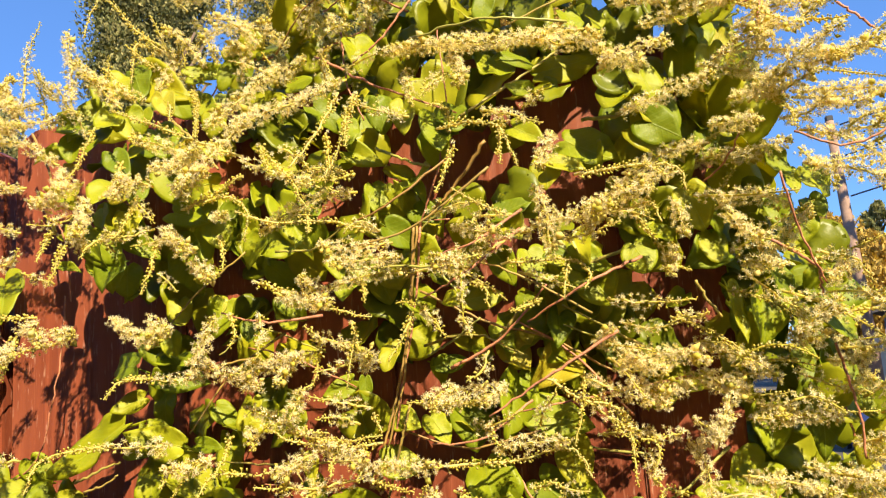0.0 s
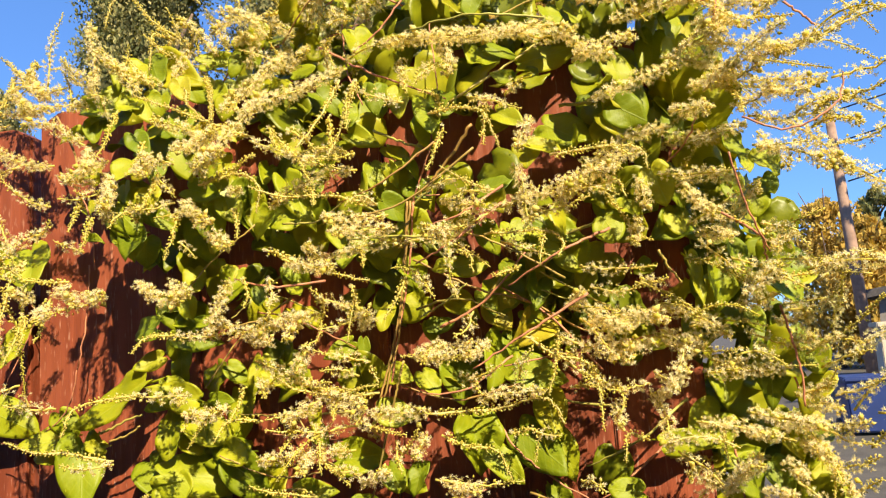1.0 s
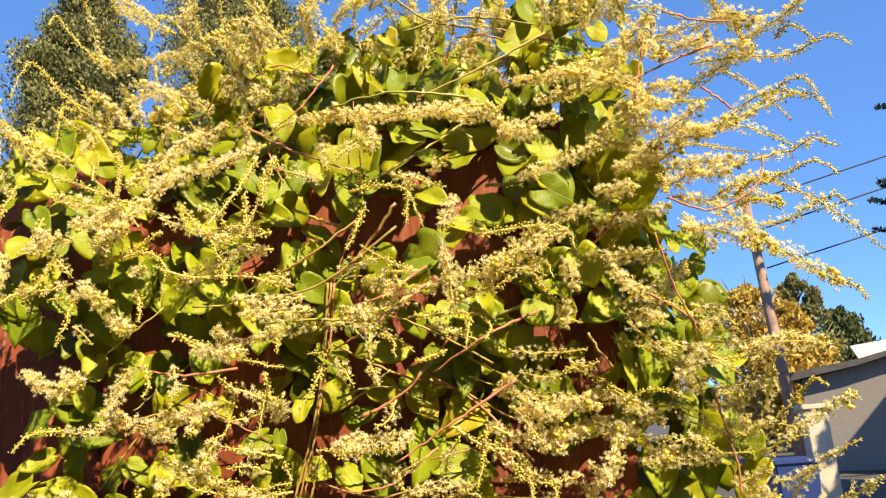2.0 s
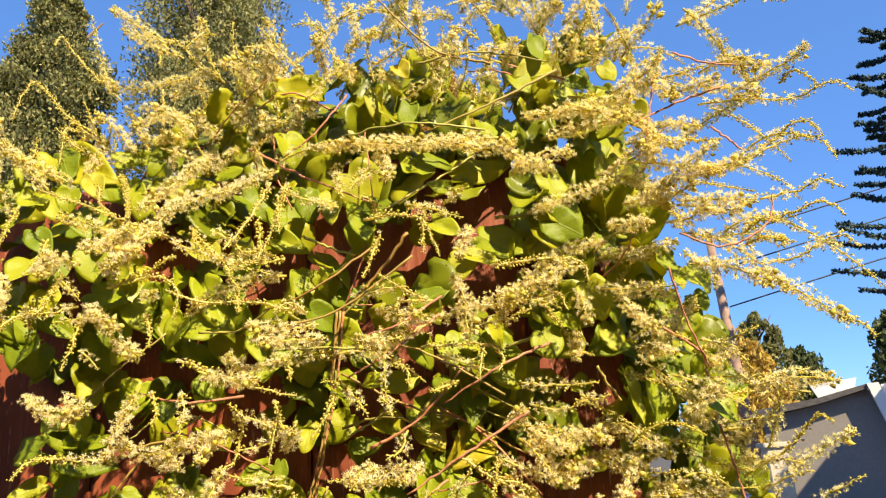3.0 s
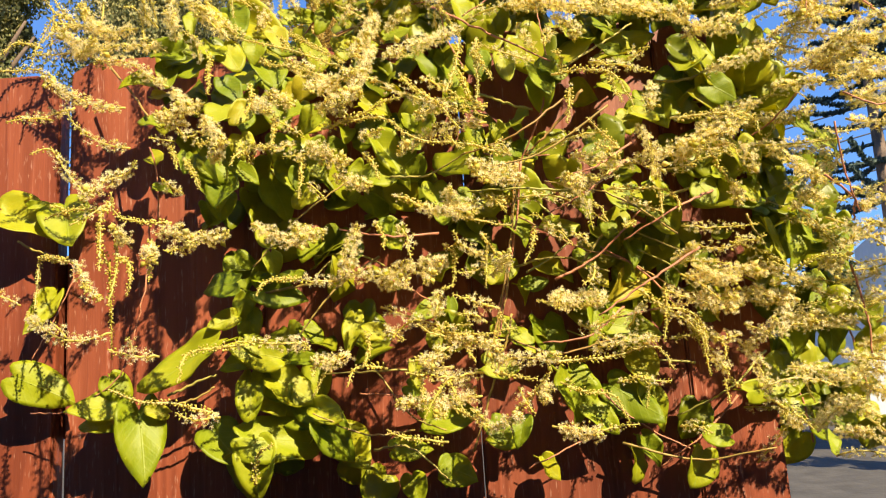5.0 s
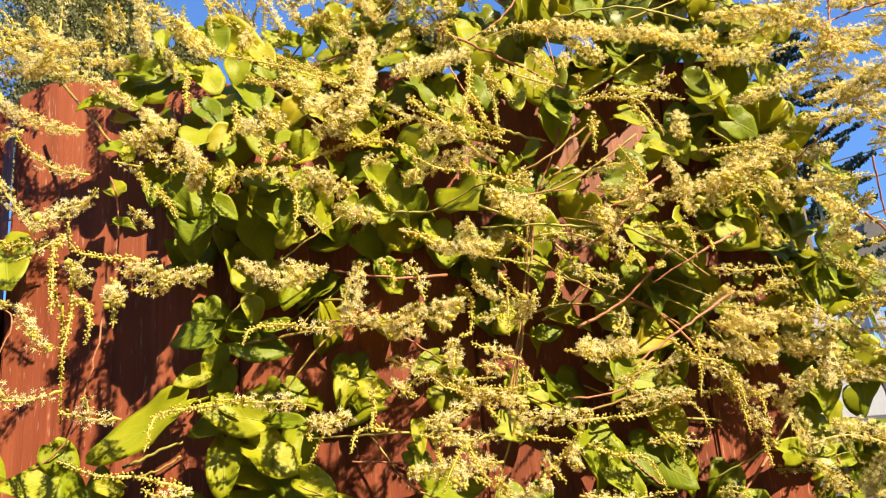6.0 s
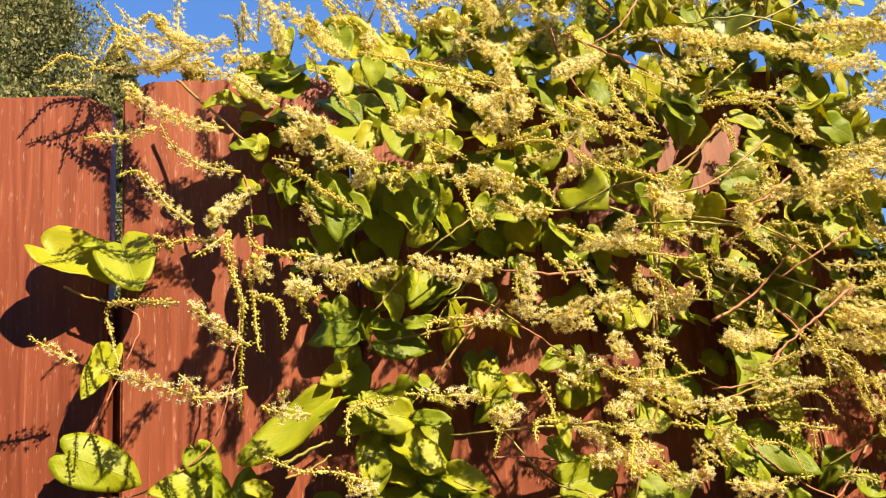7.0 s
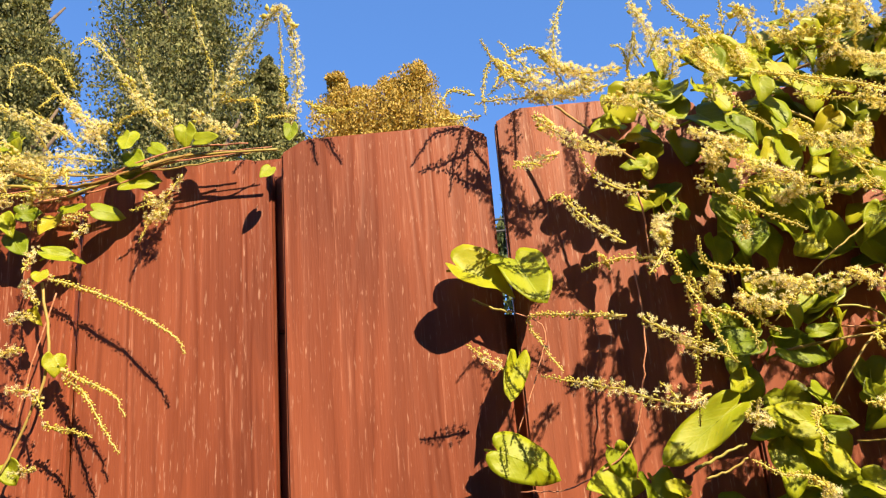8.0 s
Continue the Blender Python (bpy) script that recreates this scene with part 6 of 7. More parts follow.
stem(vine, [(0.064, 0.398, 1.686), (0.084, 0.408, 1.673), (0.088, 0.418, 1.660)], 0.0008, 0.0006, STEM_RED, seed=20)
stem(vine, [(0.098, 0.449, 1.635), (0.105, 0.452, 1.600), (0.106, 0.455, 1.575)], 0.0008, 0.0006, STEM_RED, seed=21)
stem(vine, [(0.032, 0.446, 1.674), (0.037, 0.449, 1.663), (0.044, 0.452, 1.653)], 0.0009, 0.0007, STEM, seed=22)
stem(vine, [(0.039, 0.455, 1.727), (0.052, 0.429, 1.734), (0.057, 0.403, 1.742)], 0.0006, 0.0005, STEM_RED, seed=23)
stem(vine, [(-0.157, 0.447, 1.722), (-0.119, 0.441, 1.699), (-0.097, 0.435, 1.675)], 0.0009, 0.0007, STEM, seed=24)
stem(vine, [(-0.092, 0.427, 1.731), (-0.108, 0.431, 1.724), (-0.121, 0.435, 1.715)], 0.0009, 0.0006, STEM, seed=25)
stem(vine, [(-0.075, 0.424, 1.762), (-0.095, 0.429, 1.740), (-0.116, 0.433, 1.722)], 0.0011, 0.0008, STEM, seed=26)
stem(vine, [(-0.095, 0.422, 1.775), (-0.103, 0.424, 1.751), (-0.114, 0.429, 1.728), (-0.123, 0.437, 1.713)], 0.0007, 0.0005, STEM_RED, seed=27)
stem(vine, [(-0.133, 0.439, 1.616), (-0.137, 0.436, 1.601), (-0.145, 0.442, 1.580), (-0.164, 0.454, 1.528)], 0.0009, 0.0007, STEM, seed=28)
stem(vine, [(-0.080, 0.469, 1.574), (-0.066, 0.466, 1.552), (-0.039, 0.465, 1.531), (-0.019, 0.464, 1.520)], 0.0007, 0.0005, STEM_RED, seed=29)
stem(vine, [(0.065, 0.483, 1.560), (0.069, 0.481, 1.536), (0.070, 0.480, 1.517)], 0.0008, 0.0006, STEM_RED, seed=30)
stem(vine, [(0.106, 0.481, 1.600), (0.112, 0.482, 1.565), (0.115, 0.482, 1.548)], 0.0007, 0.0005, STEM_RED, seed=31)
stem(vine, [(-0.383, 0.457, 1.702), (-0.383, 0.454, 1.664), (-0.390, 0.453, 1.626), (-0.402, 0.455, 1.593), (-0.438, 0.459, 1.572), (-0.470, 0.466, 1.571)], 0.0006, 0.0004, STEM_RED, seed=32)
stem(vine, [(-0.377, 0.443, 1.750), (-0.374, 0.447, 1.734), (-0.374, 0.452, 1.697)], 0.0007, 0.0005, STEM_RED, seed=33)
stem(vine, [(-0.419, 0.464, 1.826), (-0.394, 0.451, 1.795), (-0.376, 0.438, 1.771)], 0.0010, 0.0008, STEM, seed=34)
stem(vine, [(-0.367, 0.449, 1.577), (-0.349, 0.449, 1.584), (-0.334, 0.450, 1.589)], 0.0010, 0.0007, STEM, seed=35)
stem(vine, [(-0.361, 0.450, 1.571), (-0.346, 0.450, 1.575), (-0.335, 0.449, 1.581)], 0.0008, 0.0006, STEM, seed=36)
stem(vine, [(-0.289, 0.444, 1.811), (-0.262, 0.435, 1.786), (-0.246, 0.427, 1.768)], 0.0011, 0.0008, STEM, seed=37)
stem(vine, [(-0.300, 0.451, 1.642), (-0.269, 0.447, 1.646), (-0.230, 0.444, 1.649)], 0.0010, 0.0007, STEM, seed=38)
stem(vine2, [(-0.819, 0.469, 1.807), (-0.758, 0.471, 1.802), (-0.697, 0.471, 1.817), (-0.618, 0.470, 1.816)], 0.0012, 0.0009, STEM, seed=39)
stem(vine2, [(-0.819, 0.471, 1.801), (-0.753, 0.469, 1.805), (-0.684, 0.471, 1.818), (-0.623, 0.474, 1.820)], 0.0005, 0.0004, STEM_RED, seed=40)
stem(vine2, [(-0.819, 0.474, 1.817), (-0.739, 0.474, 1.810), (-0.706, 0.474, 1.815), (-0.679, 0.474, 1.819)], 0.0008, 0.0006, STEM, seed=41)
stem(vine, [(-0.466, 0.472, 1.686), (-0.444, 0.471, 1.672), (-0.452, 0.468, 1.643), (-0.468, 0.462, 1.607)], 0.0005, 0.0004, STEM_RED, seed=42)
stem(vine2, [(-0.786, 0.474, 1.734), (-0.778, 0.474, 1.679), (-0.792, 0.473, 1.635), (-0.803, 0.470, 1.607)], 0.0011, 0.0008, STEM, seed=43)
stem(vine, [(-0.489, 0.477, 1.696), (-0.477, 0.474, 1.689), (-0.464, 0.472, 1.684)], 0.0009, 0.0007, STEM, seed=44)
stem(vine2, [(-0.769, 0.469, 1.794), (-0.717, 0.472, 1.811), (-0.656, 0.474, 1.819)], 0.0010, 0.0008, STEM, seed=45)
stem(vine2, [(-0.793, 0.470, 1.792), (-0.738, 0.472, 1.800), (-0.697, 0.472, 1.814), (-0.639, 0.470, 1.816)], 0.0008, 0.0006, STEM_RED, seed=46)
stem(vine2, [(-0.822, 0.473, 1.822), (-0.769, 0.470, 1.802), (-0.720, 0.469, 1.810), (-0.676, 0.471, 1.821)], 0.0011, 0.0008, STEM, seed=47)
stem(vine2, [(-0.739, 0.473, 1.814), (-0.696, 0.471, 1.809), (-0.647, 0.472, 1.815), (-0.628, 0.475, 1.820)], 0.0007, 0.0005, STEM, seed=48)
stem(vine2, [(-0.758, 0.473, 1.796), (-0.729, 0.470, 1.812), (-0.684, 0.471, 1.824), (-0.640, 0.473, 1.824)], 0.0008, 0.0006, STEM_RED, seed=49)
stem(vine2, [(-0.776, 0.475, 1.726), (-0.788, 0.473, 1.679), (-0.796, 0.472, 1.643)], 0.0006, 0.0005, STEM_RED, seed=50)
# ---- filling growth ----
rng = np.random.default_rng(21)


def front(x, z):
    """How far the growth stands out towards the viewer at a place of the fence."""
    bulge = math.exp(-((x + 0.07) / 0.17) ** 2 - ((z - 1.76) / 0.14) ** 2)
    return FY - 0.025 - 0.085 * bulge


def inside(x, z):
    """How thick the growth is at a place of the fence, 0 to 1."""
    edge = np.interp(z, [1.45, 1.55, 1.65, 1.75, 1.83, 1.9, 1.97], [-0.33, -0.34, -0.33, -0.36, -0.38, -0.24, -0.12])
    right = np.interp(z, [1.45, 1.6, 1.75, 1.85, 1.97], [0.11, 0.12, 0.085, 0.07, 0.0])
    if x < edge or x > right or z > 1.93:
        return 0
    thick = 0.4 + 0.6 * np.clip((z - 1.57) / 0.08, 0, 1)
    if x < -0.27:
        thick = max(thick, 0.6)
    return thick


count = 0
while count < 75:
    x, z = rng.uniform(-0.4, 0.14), rng.uniform(1.5, 1.93)
    if rng.random() > inside(x, z):
        continue
    y = front(x, z) + rng.uniform(0.03, 0.065)
    leaf(vine, x, min(y, FY - 0.016) if z < 1.82 else y + 0.02, z, rng.uniform(0.016, 0.03), rng.uniform(-150, -30), rng.uniform(-40, 50), rng.uniform(-5, 50), rng.uniform(0.5, 0.9), rng.random() < 0.12)
    count += 1
for i in range(40):
    z = rng.uniform(1.5, 1.87)
    x = rng.uniform(0.03, 0.12 if z < 1.67 else 0.09)
    leaf(vine, x, rng.uniform(0.475, 0.55), z, rng.uniform(0.018, 0.034), rng.uniform(-140, -30), rng.uniform(-30, 50), rng.uniform(0, 45), rng.uniform(0.5, 0.9), rng.random() < 0.15)
for i in range(14):
    leaf(vine2, rng.uniform(-0.98, -0.8), rng.uniform(0.45, 0.5), rng.uniform(1.75, 1.85), rng.uniform(0.014, 0.026), rng.uniform(-150, -30), rng.uniform(-50, 50), rng.uniform(-10, 60), 0.7, rng.random() < 0.2)
# the fringe that stands off the boards
for i in range(24):
    leaf(vine, rng.uniform(-0.34, -0.24), rng.uniform(0.41, 0.44), rng.uniform(1.7, 1.815), rng.uniform(0.018, 0.028), rng.uniform(-150, -30), rng.uniform(-20, 40), rng.uniform(0, 40), rng.uniform(0.6, 0.9), rng.random() < 0.15)
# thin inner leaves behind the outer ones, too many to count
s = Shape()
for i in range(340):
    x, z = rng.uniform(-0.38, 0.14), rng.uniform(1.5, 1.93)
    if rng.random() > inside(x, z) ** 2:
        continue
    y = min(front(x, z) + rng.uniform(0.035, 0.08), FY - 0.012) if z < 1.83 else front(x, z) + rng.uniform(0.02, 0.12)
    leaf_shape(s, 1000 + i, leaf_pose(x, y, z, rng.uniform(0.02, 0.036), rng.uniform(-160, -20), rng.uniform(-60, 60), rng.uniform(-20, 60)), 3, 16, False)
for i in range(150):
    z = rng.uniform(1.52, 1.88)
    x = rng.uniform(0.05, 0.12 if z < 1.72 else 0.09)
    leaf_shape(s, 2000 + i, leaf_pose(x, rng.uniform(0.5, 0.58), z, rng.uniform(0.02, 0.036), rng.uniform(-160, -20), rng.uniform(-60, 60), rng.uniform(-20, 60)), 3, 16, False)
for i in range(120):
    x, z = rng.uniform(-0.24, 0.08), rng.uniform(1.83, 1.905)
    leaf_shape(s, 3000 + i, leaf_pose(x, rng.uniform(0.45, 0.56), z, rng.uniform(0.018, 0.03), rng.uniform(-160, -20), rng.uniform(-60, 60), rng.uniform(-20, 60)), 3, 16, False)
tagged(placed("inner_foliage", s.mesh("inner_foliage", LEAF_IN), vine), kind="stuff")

# short side shoots off the flower spikes and loose shoots between them, too many to count


def arc(a, d, length, sag):
    """A short line from a along d that bends down towards its tip."""
    u = np.linspace(0, 1, 9)[:, None]
    return np.asarray(a) + np.asarray(d) * length * u + np.array([0, 0, -1.0]) * sag * length * u * u


for who in (vine, vine2):
    green, white = Shape(), Shape()
    for owner, line in list(SHOOTS):
        if owner is not who:
            continue
        for k in range(int(rng.random() < 0.2)):
            a = line[int(rng.uniform(0, 0.55) * len(line))] + rng.normal(0, 0.002, 3)
            t = line[-1] - line[0]
            d = t / np.linalg.norm(t) * rng.uniform(-0.2, 0.8) + np.array([rng.uniform(-0.6, 0.6), rng.uniform(-0.5, 0.2), rng.uniform(-0.6, 0.6)])
            d /= np.linalg.norm(d)
            grow(arc(a, d, rng.uniform(0.012, 0.035), rng.uniform(-0.2, 0.9)), rng.choice(["open", "bud"], p=[0.6, 0.4]), rng, green, white, 0.85)
    if who is vine:
        for i in range(250):
            zone = rng.random()
            if zone < 0.06:  # the middle of the growth
                x, z = rng.uniform(-0.2, 0.06), rng.uniform(1.58, 1.86)
                y = front(x, z) - rng.uniform(-0.02, 0.012)
                d = (rng.choice((-1, 1)), rng.uniform(-0.3, 0.1), rng.uniform(-0.35, 0.45))
            elif zone < 0.36:  # past the fence's end
                x, z = rng.uniform(0.02, 0.15), rng.uniform(1.5, 1.9)
                y = rng.uniform(0.4, 0.52)
                d = (rng.uniform(0.2, 1), rng.uniform(-0.4, 0.2), rng.uniform(-0.4, 0.7))
            else:  # the crest
                x, z = rng.uniform(-0.24, 0.1), rng.uniform(1.86, 1.955)
                y = rng.uniform(0.42, 0.52)
                d = (rng.uniform(-0.7, 0.7), rng.uniform(-0.4, 0.2), rng.uniform(0.2, 1))
                if x < -0.14:
                    z -= 0.04
            d = np.array(d) / np.linalg.norm(d)
            grow(arc((x, y, z), d, rng.uniform(0.025, 0.065), rng.uniform(-0.1, 0.7)), rng.choice(["full", "open", "bud"], p=[0.45, 0.35, 0.2]), rng, green, white)
    else:
        for i in range(60):
            a = (rng.uniform(-0.97, -0.76), rng.uniform(0.45, 0.5), rng.uniform(1.775, 1.845))
            d = np.array((rng.uniform(-1, 0.2), rng.uniform(-0.4, 0.2), rng.uniform(-0.1, 0.9)))
            grow(arc(a, d / np.linalg.norm(d), rng.uniform(0.025, 0.06), rng.uniform(0, 0.8)), rng.choice(["full", "open", "bud"]), rng, green, white)
    tagged(placed("fine_growth", green.mesh("fine_growth", BUD), who), kind="stuff")
    tagged(placed("blossom_scatter", white.mesh("blossom_scatter", PETAL), who), kind="stuff")

# thin runners through the growth
for i in range(46):
    x, z = rng.uniform(-0.32, 0.06), rng.uniform(1.52, 1.88)
    a = rng.uniform(-0.9, 0.9) + (math.pi if x > -0.06 or rng.random() < 0.5 else 0)
    ln = rng.uniform(0.05, 0.1)
    y = front(x, z) + rng.uniform(-0.01, 0.04)
    dx, dz = math.cos(a) * ln, math.sin(a) * ln * 0.8
    stem(vine, [(x, y, z), (x + dx * 0.5, y - rng.uniform(0, 0.015), z + dz * 0.5 + rng.uniform(-0.012, 0.012)), (x + dx, y + rng.uniform(-0.02, 0.01), z + dz)],
         rng.uniform(0.0006, 0.001), 0.0005, STEM_RED if rng.random() < 0.4 else STEM, seed=500 + i)
# ---- distance ----
def at(az, el, dist):
    """A far place by its bearing (degrees right of straight across the fence), height angle and distance."""
    return Vector((dist * math.sin(radians(az)), dist * math.cos(radians(az)), 1.62 + dist * math.tan(radians(el))))


WIRE = plain("black_cable", (0.03, 0.03, 0.035), 0.6)
BARK = plain("grey_brown_bark", (0.16, 0.11, 0.08), 0.9, 6, 0.35, 0.6, 0.02)
CONIFER = foliage_material("dark_conifer_foliage", (0.06, 0.075, 0.028), (0.18, 0.185, 0.065), (0.34, 0.3, 0.13), 0.9, 0.25, island=True, clump=1.3, contrast=0.5)
AUTUMN = foliage_material("autumn_foliage", (0.34, 0.22, 0.035), (0.5, 0.33, 0.06), (0.58, 0.42, 0.1), 0.7, 0.25, island=True)
BUSH = foliage_material("dark_bush_foliage", (0.03, 0.04, 0.015), (0.06, 0.08, 0.02), (0.12, 0.14, 0.04), 0.7, 0.15, island=True)
SPRUCE = foliage_material("blue_green_needles", (0.012, 0.03, 0.03), (0.025, 0.05, 0.045), (0.045, 0.075, 0.06), 0.7, 0.1, island=True)


def leafy(shape, rg, centre, radius, count, size):
    """Small bent leaf tufts spread through a lump."""
    d = rg.normal(size=(count, 3))
    d /= np.linalg.norm(d, axis=1)[:, None]
    p = centre + d * radius * rg.uniform(0.3, 1.05, (count, 1)) ** 0.6
    a = rg.normal(size=(count, 3))
    a[:, 2] += 1.4
    a /= np.linalg.norm(a, axis=1)[:, None]
    b = np.cross(a, rg.normal(size=(count, 3)))
    b /= np.linalg.norm(b, axis=1)[:, None] + 1e-9
    q = size * rg.uniform(0.6, 1.4, (count, 1))
    v = np.stack([p - a * q, p - b * q * 0.5 + d * q * 0.3, p + a * q + d * q * 0.3, p + b * q * 0.5 - d * q * 0.1], 1).reshape(-1, 3)
    shape.add(v, [(i, i + 1, i + 2, i + 3) for i in range(0, 4 * count, 4)])


def tree(base, height, profile, material, seed, label, lumps=60, tufts=60, size=0.12, name="tree", category="tree", group="", puff=1.0):
    """profile: (height share, radius) from low to high."""
    rg = np.random.default_rng(seed)
    t = tagged(new(name), label, category, group)
    t.location = base
    s = Shape()
    tube(s, [(0, 0, 0), (0.05, 0, height * 0.4), (0, 0.05, height * 0.9)], [height * 0.02, height * 0.014, height * 0.004], 8)
    for k in range(8):
        h = height * rg.uniform(0.25, 0.85)
        r = np.interp(h / height, [p[0] for p in profile], [p[1] for p in profile]) * 0.8
        th = rg.uniform(0, 6.3)
        tube(s, [(0, 0, h), (r * 0.5 * math.cos(th), r * 0.5 * math.sin(th), h + r * 0.5), (r * math.cos(th), r * math.sin(th), h + r * 1.2)], [height * 0.008, height * 0.005, height * 0.002], 6)
    placed("trunk", s.mesh("trunk", BARK), t)
    c = Shape()
    for k in range(lumps):
        u = rg.uniform(profile[0][0], profile[-1][0])
        r = np.interp(u, [p[0] for p in profile], [p[1] for p in profile])
        th, q = rg.uniform(0, 6.3), r * rg.uniform(0.2, 0.85)
        leafy(c, rg, np.array([q * math.cos(th), q * math.sin(th), u * height]), max(0.15, r * rg.uniform(0.22, 0.42) * puff), tufts, size)
    placed("crown", c.mesh("crown", material), t)
    return t


D = 26.0
for az, wide, top, seed in ((-46.5, 2.4, 11.0, 1), (-34.7, 2.5, 18.8, 2), (-22.8, 3.4, 22.5, 3), (-16.0, 1.4, 16.6, 4)):
    p = at(az, 0, D)
    tree((p.x, p.y, 0), top, [(0.45, wide), (0.8, wide * 0.85), (0.95, wide * 0.4), (1.0, 0.1)], CONIFER, 50 + seed, "tall dark green conifer beyond the fence", 280, 400, 0.066, "conifer_tree", "tree", "row of conifers")
for az, wide, top, seed in ((-10.5, 1.0, 15.9, 1), (-8.3, 1.2, 15.2, 2), (-6.0, 1.0, 15.7, 3), (-3.7, 1.2, 16.2, 4), (-1.6, 1.0, 14.2, 5)):
    p = at(az, 0, D)
    tree((p.x, p.y, 0), top, [(0.7, wide), (0.85, wide * 0.9), (0.95, wide * 0.7), (1.0, 0.3)], AUTUMN, 70 + seed, "thin tree with yellow autumn leaves beyond the fence", 60, 230, 0.06, "autumn_tree", "tree", "row of autumn trees", 2.2)
for az, dist, wide, top, m, seed in ((14.4, 30, 2.1, 6.0, AUTUMN, 1), (17.6, 32, 1.4, 6.4, CONIFER, 2), (20.0, 36, 1.7, 5.3, BUSH, 3), (26.2, 30, 1.3, 5.7, BUSH, 4), (16.7, 29, 1.5, 5.0, AUTUMN, 5)):
    p = at(az, 0, dist)
    tree((p.x, p.y, 0), top, [(0.1, wide), (0.6, wide), (0.9, wide * 0.6), (1.0, 0.2)], m, 80 + seed, "yellowing garden tree across the street" if m is AUTUMN else "dark garden tree across the street", 110, 80, 0.1, "garden_tree", "tree")

p = at(3.4, 0, 27)
tree((p.x, p.y, 0), 11.2, [(0.1, 1.6), (0.6, 1.6), (0.9, 0.9), (1.0, 0.1)], BUSH, 97, "dark tree glimpsed through the gap between fence boards", 160, 90, 0.12, "garden_tree", "tree")

# two wires strung behind the fence
for z in (1.797, 1.786):
    w = tagged(new("fence_wire"), "thin dark wire strung behind the fence boards", "wire")
    s = Shape()
    tube(s, [(-3.0, 0.62, z), (-1.2, 0.62, z - 0.003), (0.05, 0.62, z)], [0.0012] * 3, 5)
    placed("strand", s.mesh("strand", WIRE), w)

# utility pole and its wires
WOOD = plain("weathered_pole_wood", (0.3, 0.19, 0.14), 0.85, 5, 0.3, 0.5, 0.01)
pole = tagged(new("utility_pole"), "weathered brown wooden utility pole beside the street", "utility pole")
pole.location = (18 * math.sin(radians(16.15)), 18 * math.cos(radians(16.15)), 0)
s = Shape()
tube(s, [(0, 0, 0), (-0.1, 0, 3.2), (-0.2, 0, 6.3)], [0.135, 0.12, 0.09], 12)
placed("shaft", s.mesh("shaft", WOOD), pole)
part("pole_cap", box_bm(-0.27, -0.13, -0.07, 0.07, 6.3, 6.42, 0.01), WIRE, pole)
for z, az, el in ((6.2, 60, 18), (5.5, 58, 17), (4.6, 58, 15.5)):
    c = tagged(new("power_cable"), "thin black overhead cable strung from the pole", "cable")
    a, b = Vector((pole.location.x, pole.location.y, z)), at(az, el, 30)
    s = Shape()
    mid = (a + b) / 2 - Vector((0, 0, 0.35))
    line = curve_through([a, mid, b], 10)
    tube(s, line, np.full(len(line), 0.018), 5)
    placed("strand", s.mesh("strand", WIRE), c)

# spreading conifer with long level branches
def layered_conifer(base, height, reach, seed):
    rg = np.random.default_rng(seed)
    t = tagged(new("layered_conifer"), "dark conifer with long level drooping branches", "tree")
    t.location = base
    s = Shape()
    tube(s, [(0, 0, 0), (0, 0, height)], [0.2, 0.04], 8)
    placed("trunk", s.mesh("trunk", BARK), t)
    c = Shape()
    z = 4.3
    while z < height - 0.3:
        r = reach * (1 - 0.75 * (z / height) ** 1.4)
        for k in range(6):
            th = rg.uniform(0, 6.3)
            ln = r * rg.uniform(0.75, 1.1)
            tipv = np.array([math.cos(th) * ln, math.sin(th) * ln, rg.uniform(-0.05, 0.1) * ln])
            line = curve_through([(0, 0, z), np.array([0, 0, z]) + tipv * 0.55 + (0, 0, -0.06 * ln), np.array([0, 0, z + 0.05 * ln]) + tipv], 10)
            tube(c, line, np.linspace(0.04, 0.015, len(line)), 5)
            for p in line[3:]:
                leafy(c, rg, p, 0.045, 16, 0.045)
        z += rg.uniform(0.3, 0.5)
    placed("crown", c.mesh("crown", SPRUCE), t)
    return t


p = at(30.2, 0, 16)
layered_conifer((p.x, p.y, 0), 9.5, 2.6, 3)

# house across the street
STUCCO = plain("grey_stucco", (0.24, 0.21, 0.19), 0.9, 14, 0.08, 0.5, 0.004)
TRIM = plain("white_painted_trim", (0.75, 0.73, 0.7), 0.6, 6, 0.05, 0.1)
ROOF = plain("dark_shingle_roof", (0.09, 0.08, 0.08), 0.9, 10, 0.3, 0.6, 0.01)
house = tagged(new("house"), "low grey stucco house with white gable trim across the street", "house")
HD = 20.0
def on_house(az, el, back=0.0):
    return at(az, el, (HD + back) / math.cos(radians(az - 20)))
def slab(pts, depth, material, name, parent, label=""):
    """A flat outline pushed back along the view across the street."""
    bm = bmesh.new()
    vs = [bm.verts.new(p) for p in pts]
    got = bmesh.ops.extrude_face_region(bm, geom=[bm.faces.new(vs)])
    push = Vector((math.sin(radians(20)), math.cos(radians(20)), 0)) * depth
    bmesh.ops.translate(bm, vec=push, verts=[g for g in got["geom"] if isinstance(g, bmesh.types.BMVert)])
    bmesh.ops.recalc_face_normals(bm, faces=bm.faces[:])
    return part(name, bm, material, parent, label)
slab([on_house(16.6, -5.2), on_house(25.3, -5.2), on_house(25.0, -1.5), on_house(23.9, 2.8), on_house(20.6, 2.05), on_house(17.0, 1.45)], 5.0, STUCCO, "wall", house)
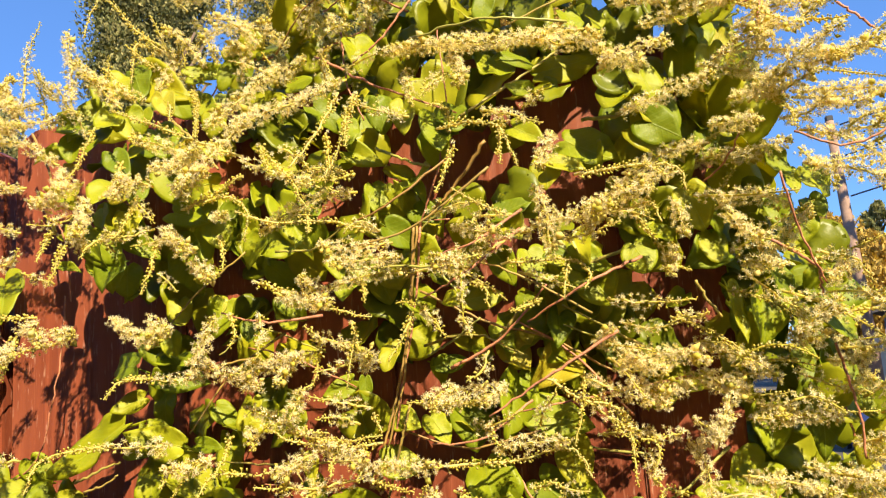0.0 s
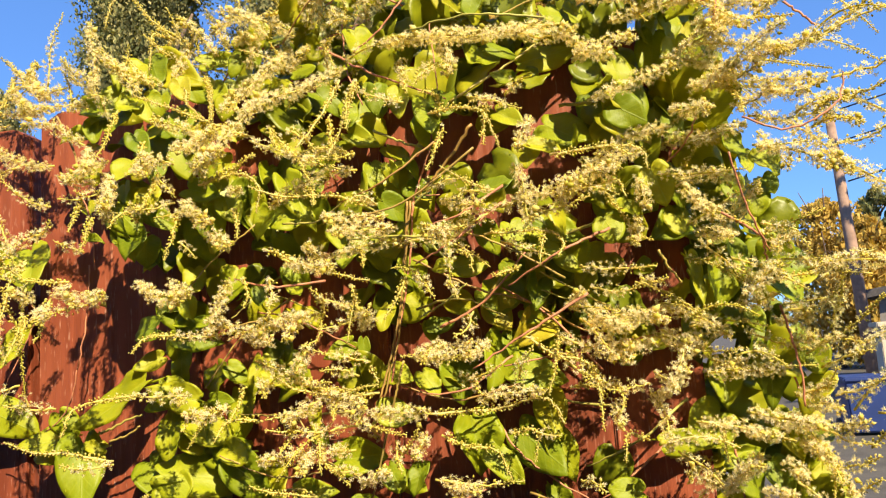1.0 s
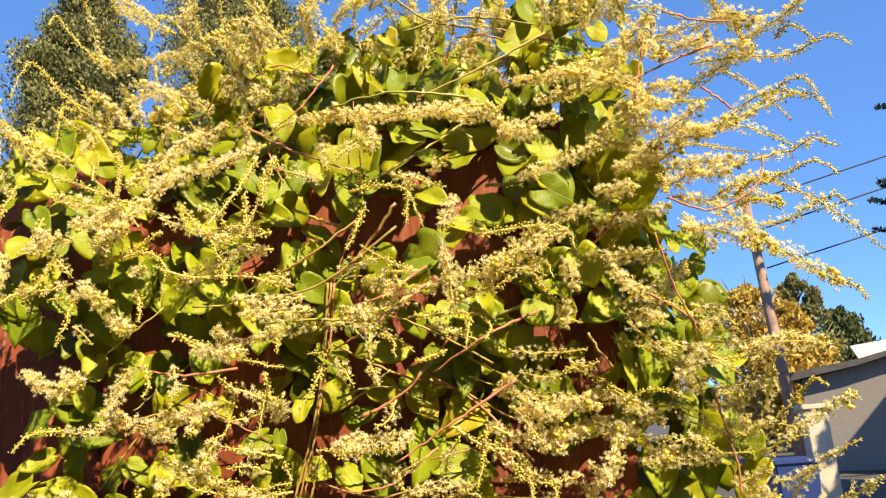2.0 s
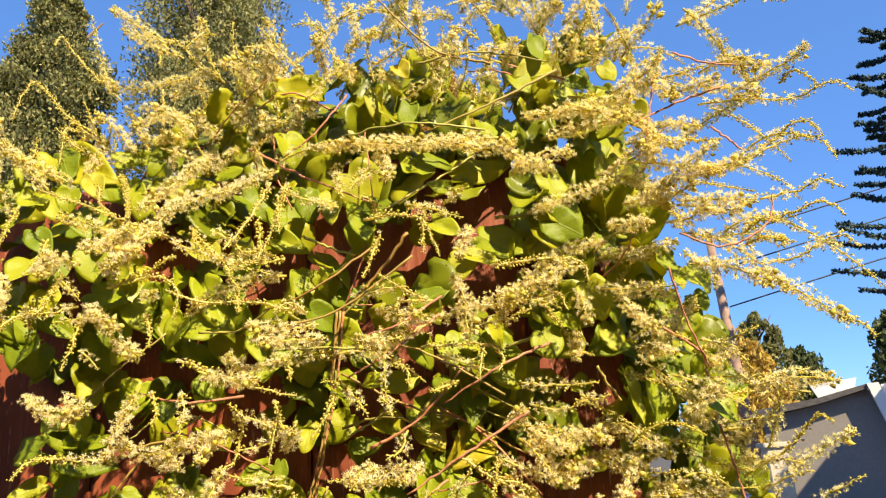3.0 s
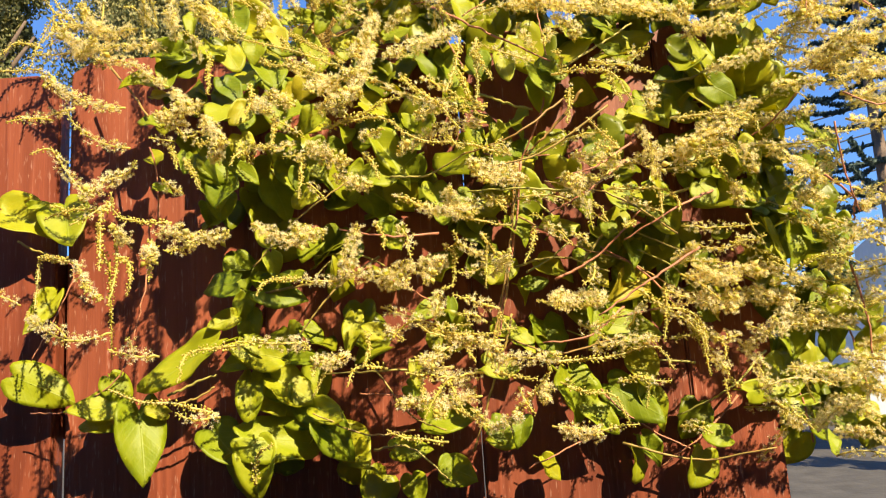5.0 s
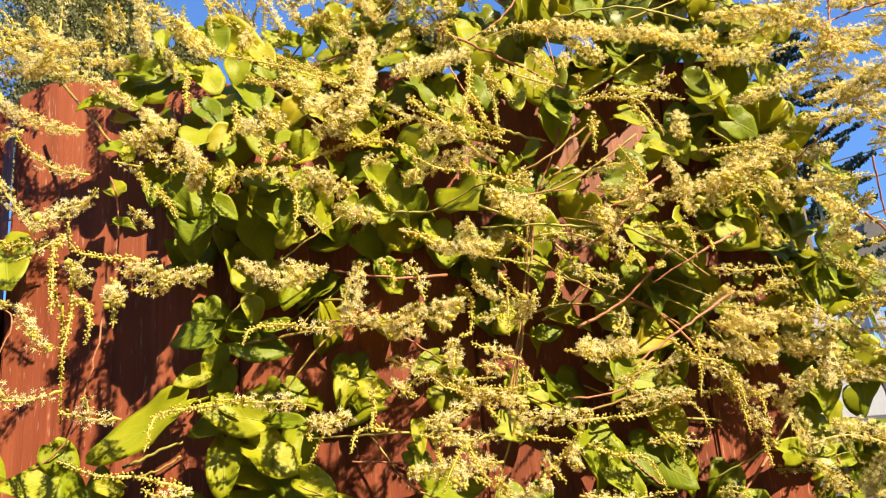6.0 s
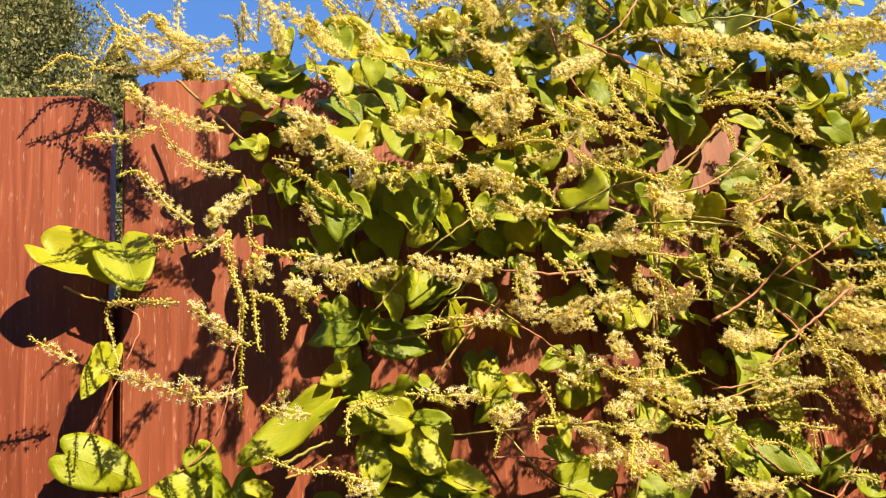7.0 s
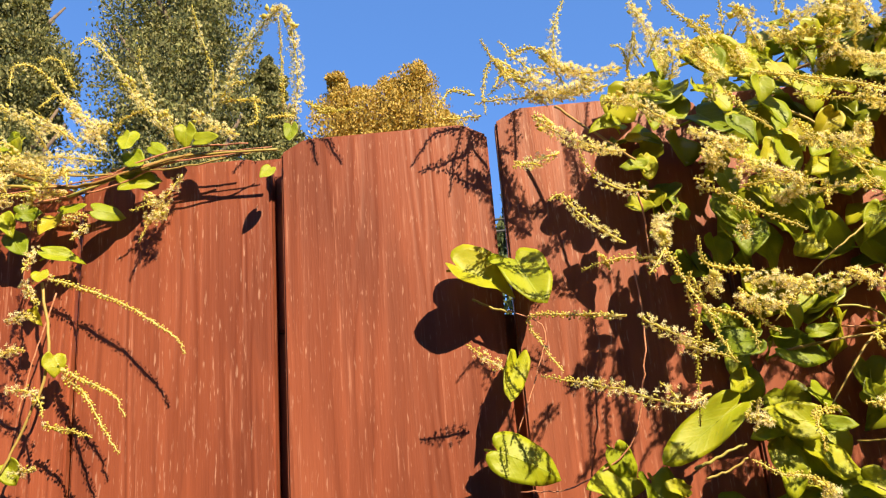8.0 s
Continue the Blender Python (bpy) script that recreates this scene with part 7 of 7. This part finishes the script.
slab([on_house(16.2, 1.45, -0.3), on_house(20.6, 2.1, -0.3), on_house(23.8, 2.85, -0.3), on_house(23.8, 3.15, -0.3), on_house(20.6, 2.5, -0.3), on_house(16.2, 2.0, -0.3)], 5.6, ROOF, "roof", house)
slab([on_house(23.7, 3.15, -0.35), on_house(24.4, 3.15, -0.35), on_house(26.6, -4.6, -0.35), on_house(25.7, -4.6, -0.35)], 0.3, TRIM, "gable_board", house, "white painted gable board")
slab([on_house(24.5, 3.0), on_house(29.0, 3.4), on_house(29.0, -5.2), on_house(26.3, -5.2)], 4.6, TRIM, "side_wall", house, "white painted side wall")
slab([on_house(20.8, 2.2, 4), on_house(22.9, 2.7, 4), on_house(23.2, 3.6, 4), on_house(20.3, 3.4, 4)], 0.6, TRIM, "parapet", house, "pale roof parapet")
CREAM = plain("cream_stucco", (0.5, 0.42, 0.32), 0.85, 12, 0.1, 0.3)
post = tagged(new("gate_post"), "cream stucco gate post with a flat cap", "gate post")
g = at(17.3, 0, 13)
part("pillar", box_bm(g.x - 0.16, g.x + 0.16, g.y - 0.16, g.y + 0.16, 0, 1.5, 0.01), CREAM, post)
part("cap", box_bm(g.x - 0.21, g.x + 0.21, g.y - 0.21, g.y + 0.21, 1.5, 1.58, 0.015), CREAM, post)
BLUE = plain("blue_bin_plastic", (0.02, 0.04, 0.16), 0.45, 4, 0.1, 0.1)
bin_ = tagged(new("wheeled_bin"), "dark blue wheeled plastic bin at the roadside", "bin")
g = at(15.3, 0, 12.5)
bm = box_bm(g.x - 0.3, g.x + 0.3, g.y - 0.35, g.y + 0.35, 0.05, 0.76, 0.02)
for v in bm.verts:
    if v.co.z < 0.5:
        v.co.x, v.co.y = g.x + (v.co.x - g.x) * 0.85, g.y + (v.co.y - g.y) * 0.85
part("tub", bm, BLUE, bin_)
part("lid", box_bm(g.x - 0.32, g.x + 0.32, g.y - 0.38, g.y + 0.36, 0.76, 0.83, 0.02), BLUE, bin_)
for sx in (-0.27, 0.27):
    s = Shape()
    tube(s, [(g.x + sx - 0.03, g.y + 0.3, 0.1), (g.x + sx + 0.03, g.y + 0.3, 0.1)], [0.1, 0.1], 16)
    placed("wheel", s.mesh("wheel", WIRE, False), bin_)

# a paler house further along, with a grey gable behind it and a dark cypress beside it
house2 = tagged(new("house"), "white stucco house with a slanted white gable board", "house")
slab([at(29.3, -1.0, 13), at(33.6, -1.0, 13), at(32.6, 7.6, 13), at(29.5, 7.9, 13)], 3.0, TRIM, "wall", house2)
slab([at(32.5, 8.0, 12.9), at(34.4, 0.8, 12.9), at(34.9, 0.8, 12.9), at(33.0, 8.0, 12.9)], 0.25, TRIM, "gable_board", house2)
slab([at(31.9, 6.2, 12.92), at(32.7, 6.2, 12.92), at(32.7, 6.9, 12.92), at(31.9, 6.9, 12.92)], 0.05, ROOF, "vent", house2, "dark louvred vent")
slab([at(31.8, 7.0, 17), at(37.5, 7.0, 17), at(36.0, 10.5, 17), at(34.4, 12.3, 17)], 3.0, STUCCO, "rear_gable", house2, "grey gable end")
p = at(37.2, 0, 11)
tree((p.x, p.y, 0), 4.9, [(0.05, 0.5), (0.5, 0.55), (0.85, 0.4), (1.0, 0.1)], BUSH, 91, "narrow dark cypress beside the house", 60, 60, 0.07, "cypress", "tree")
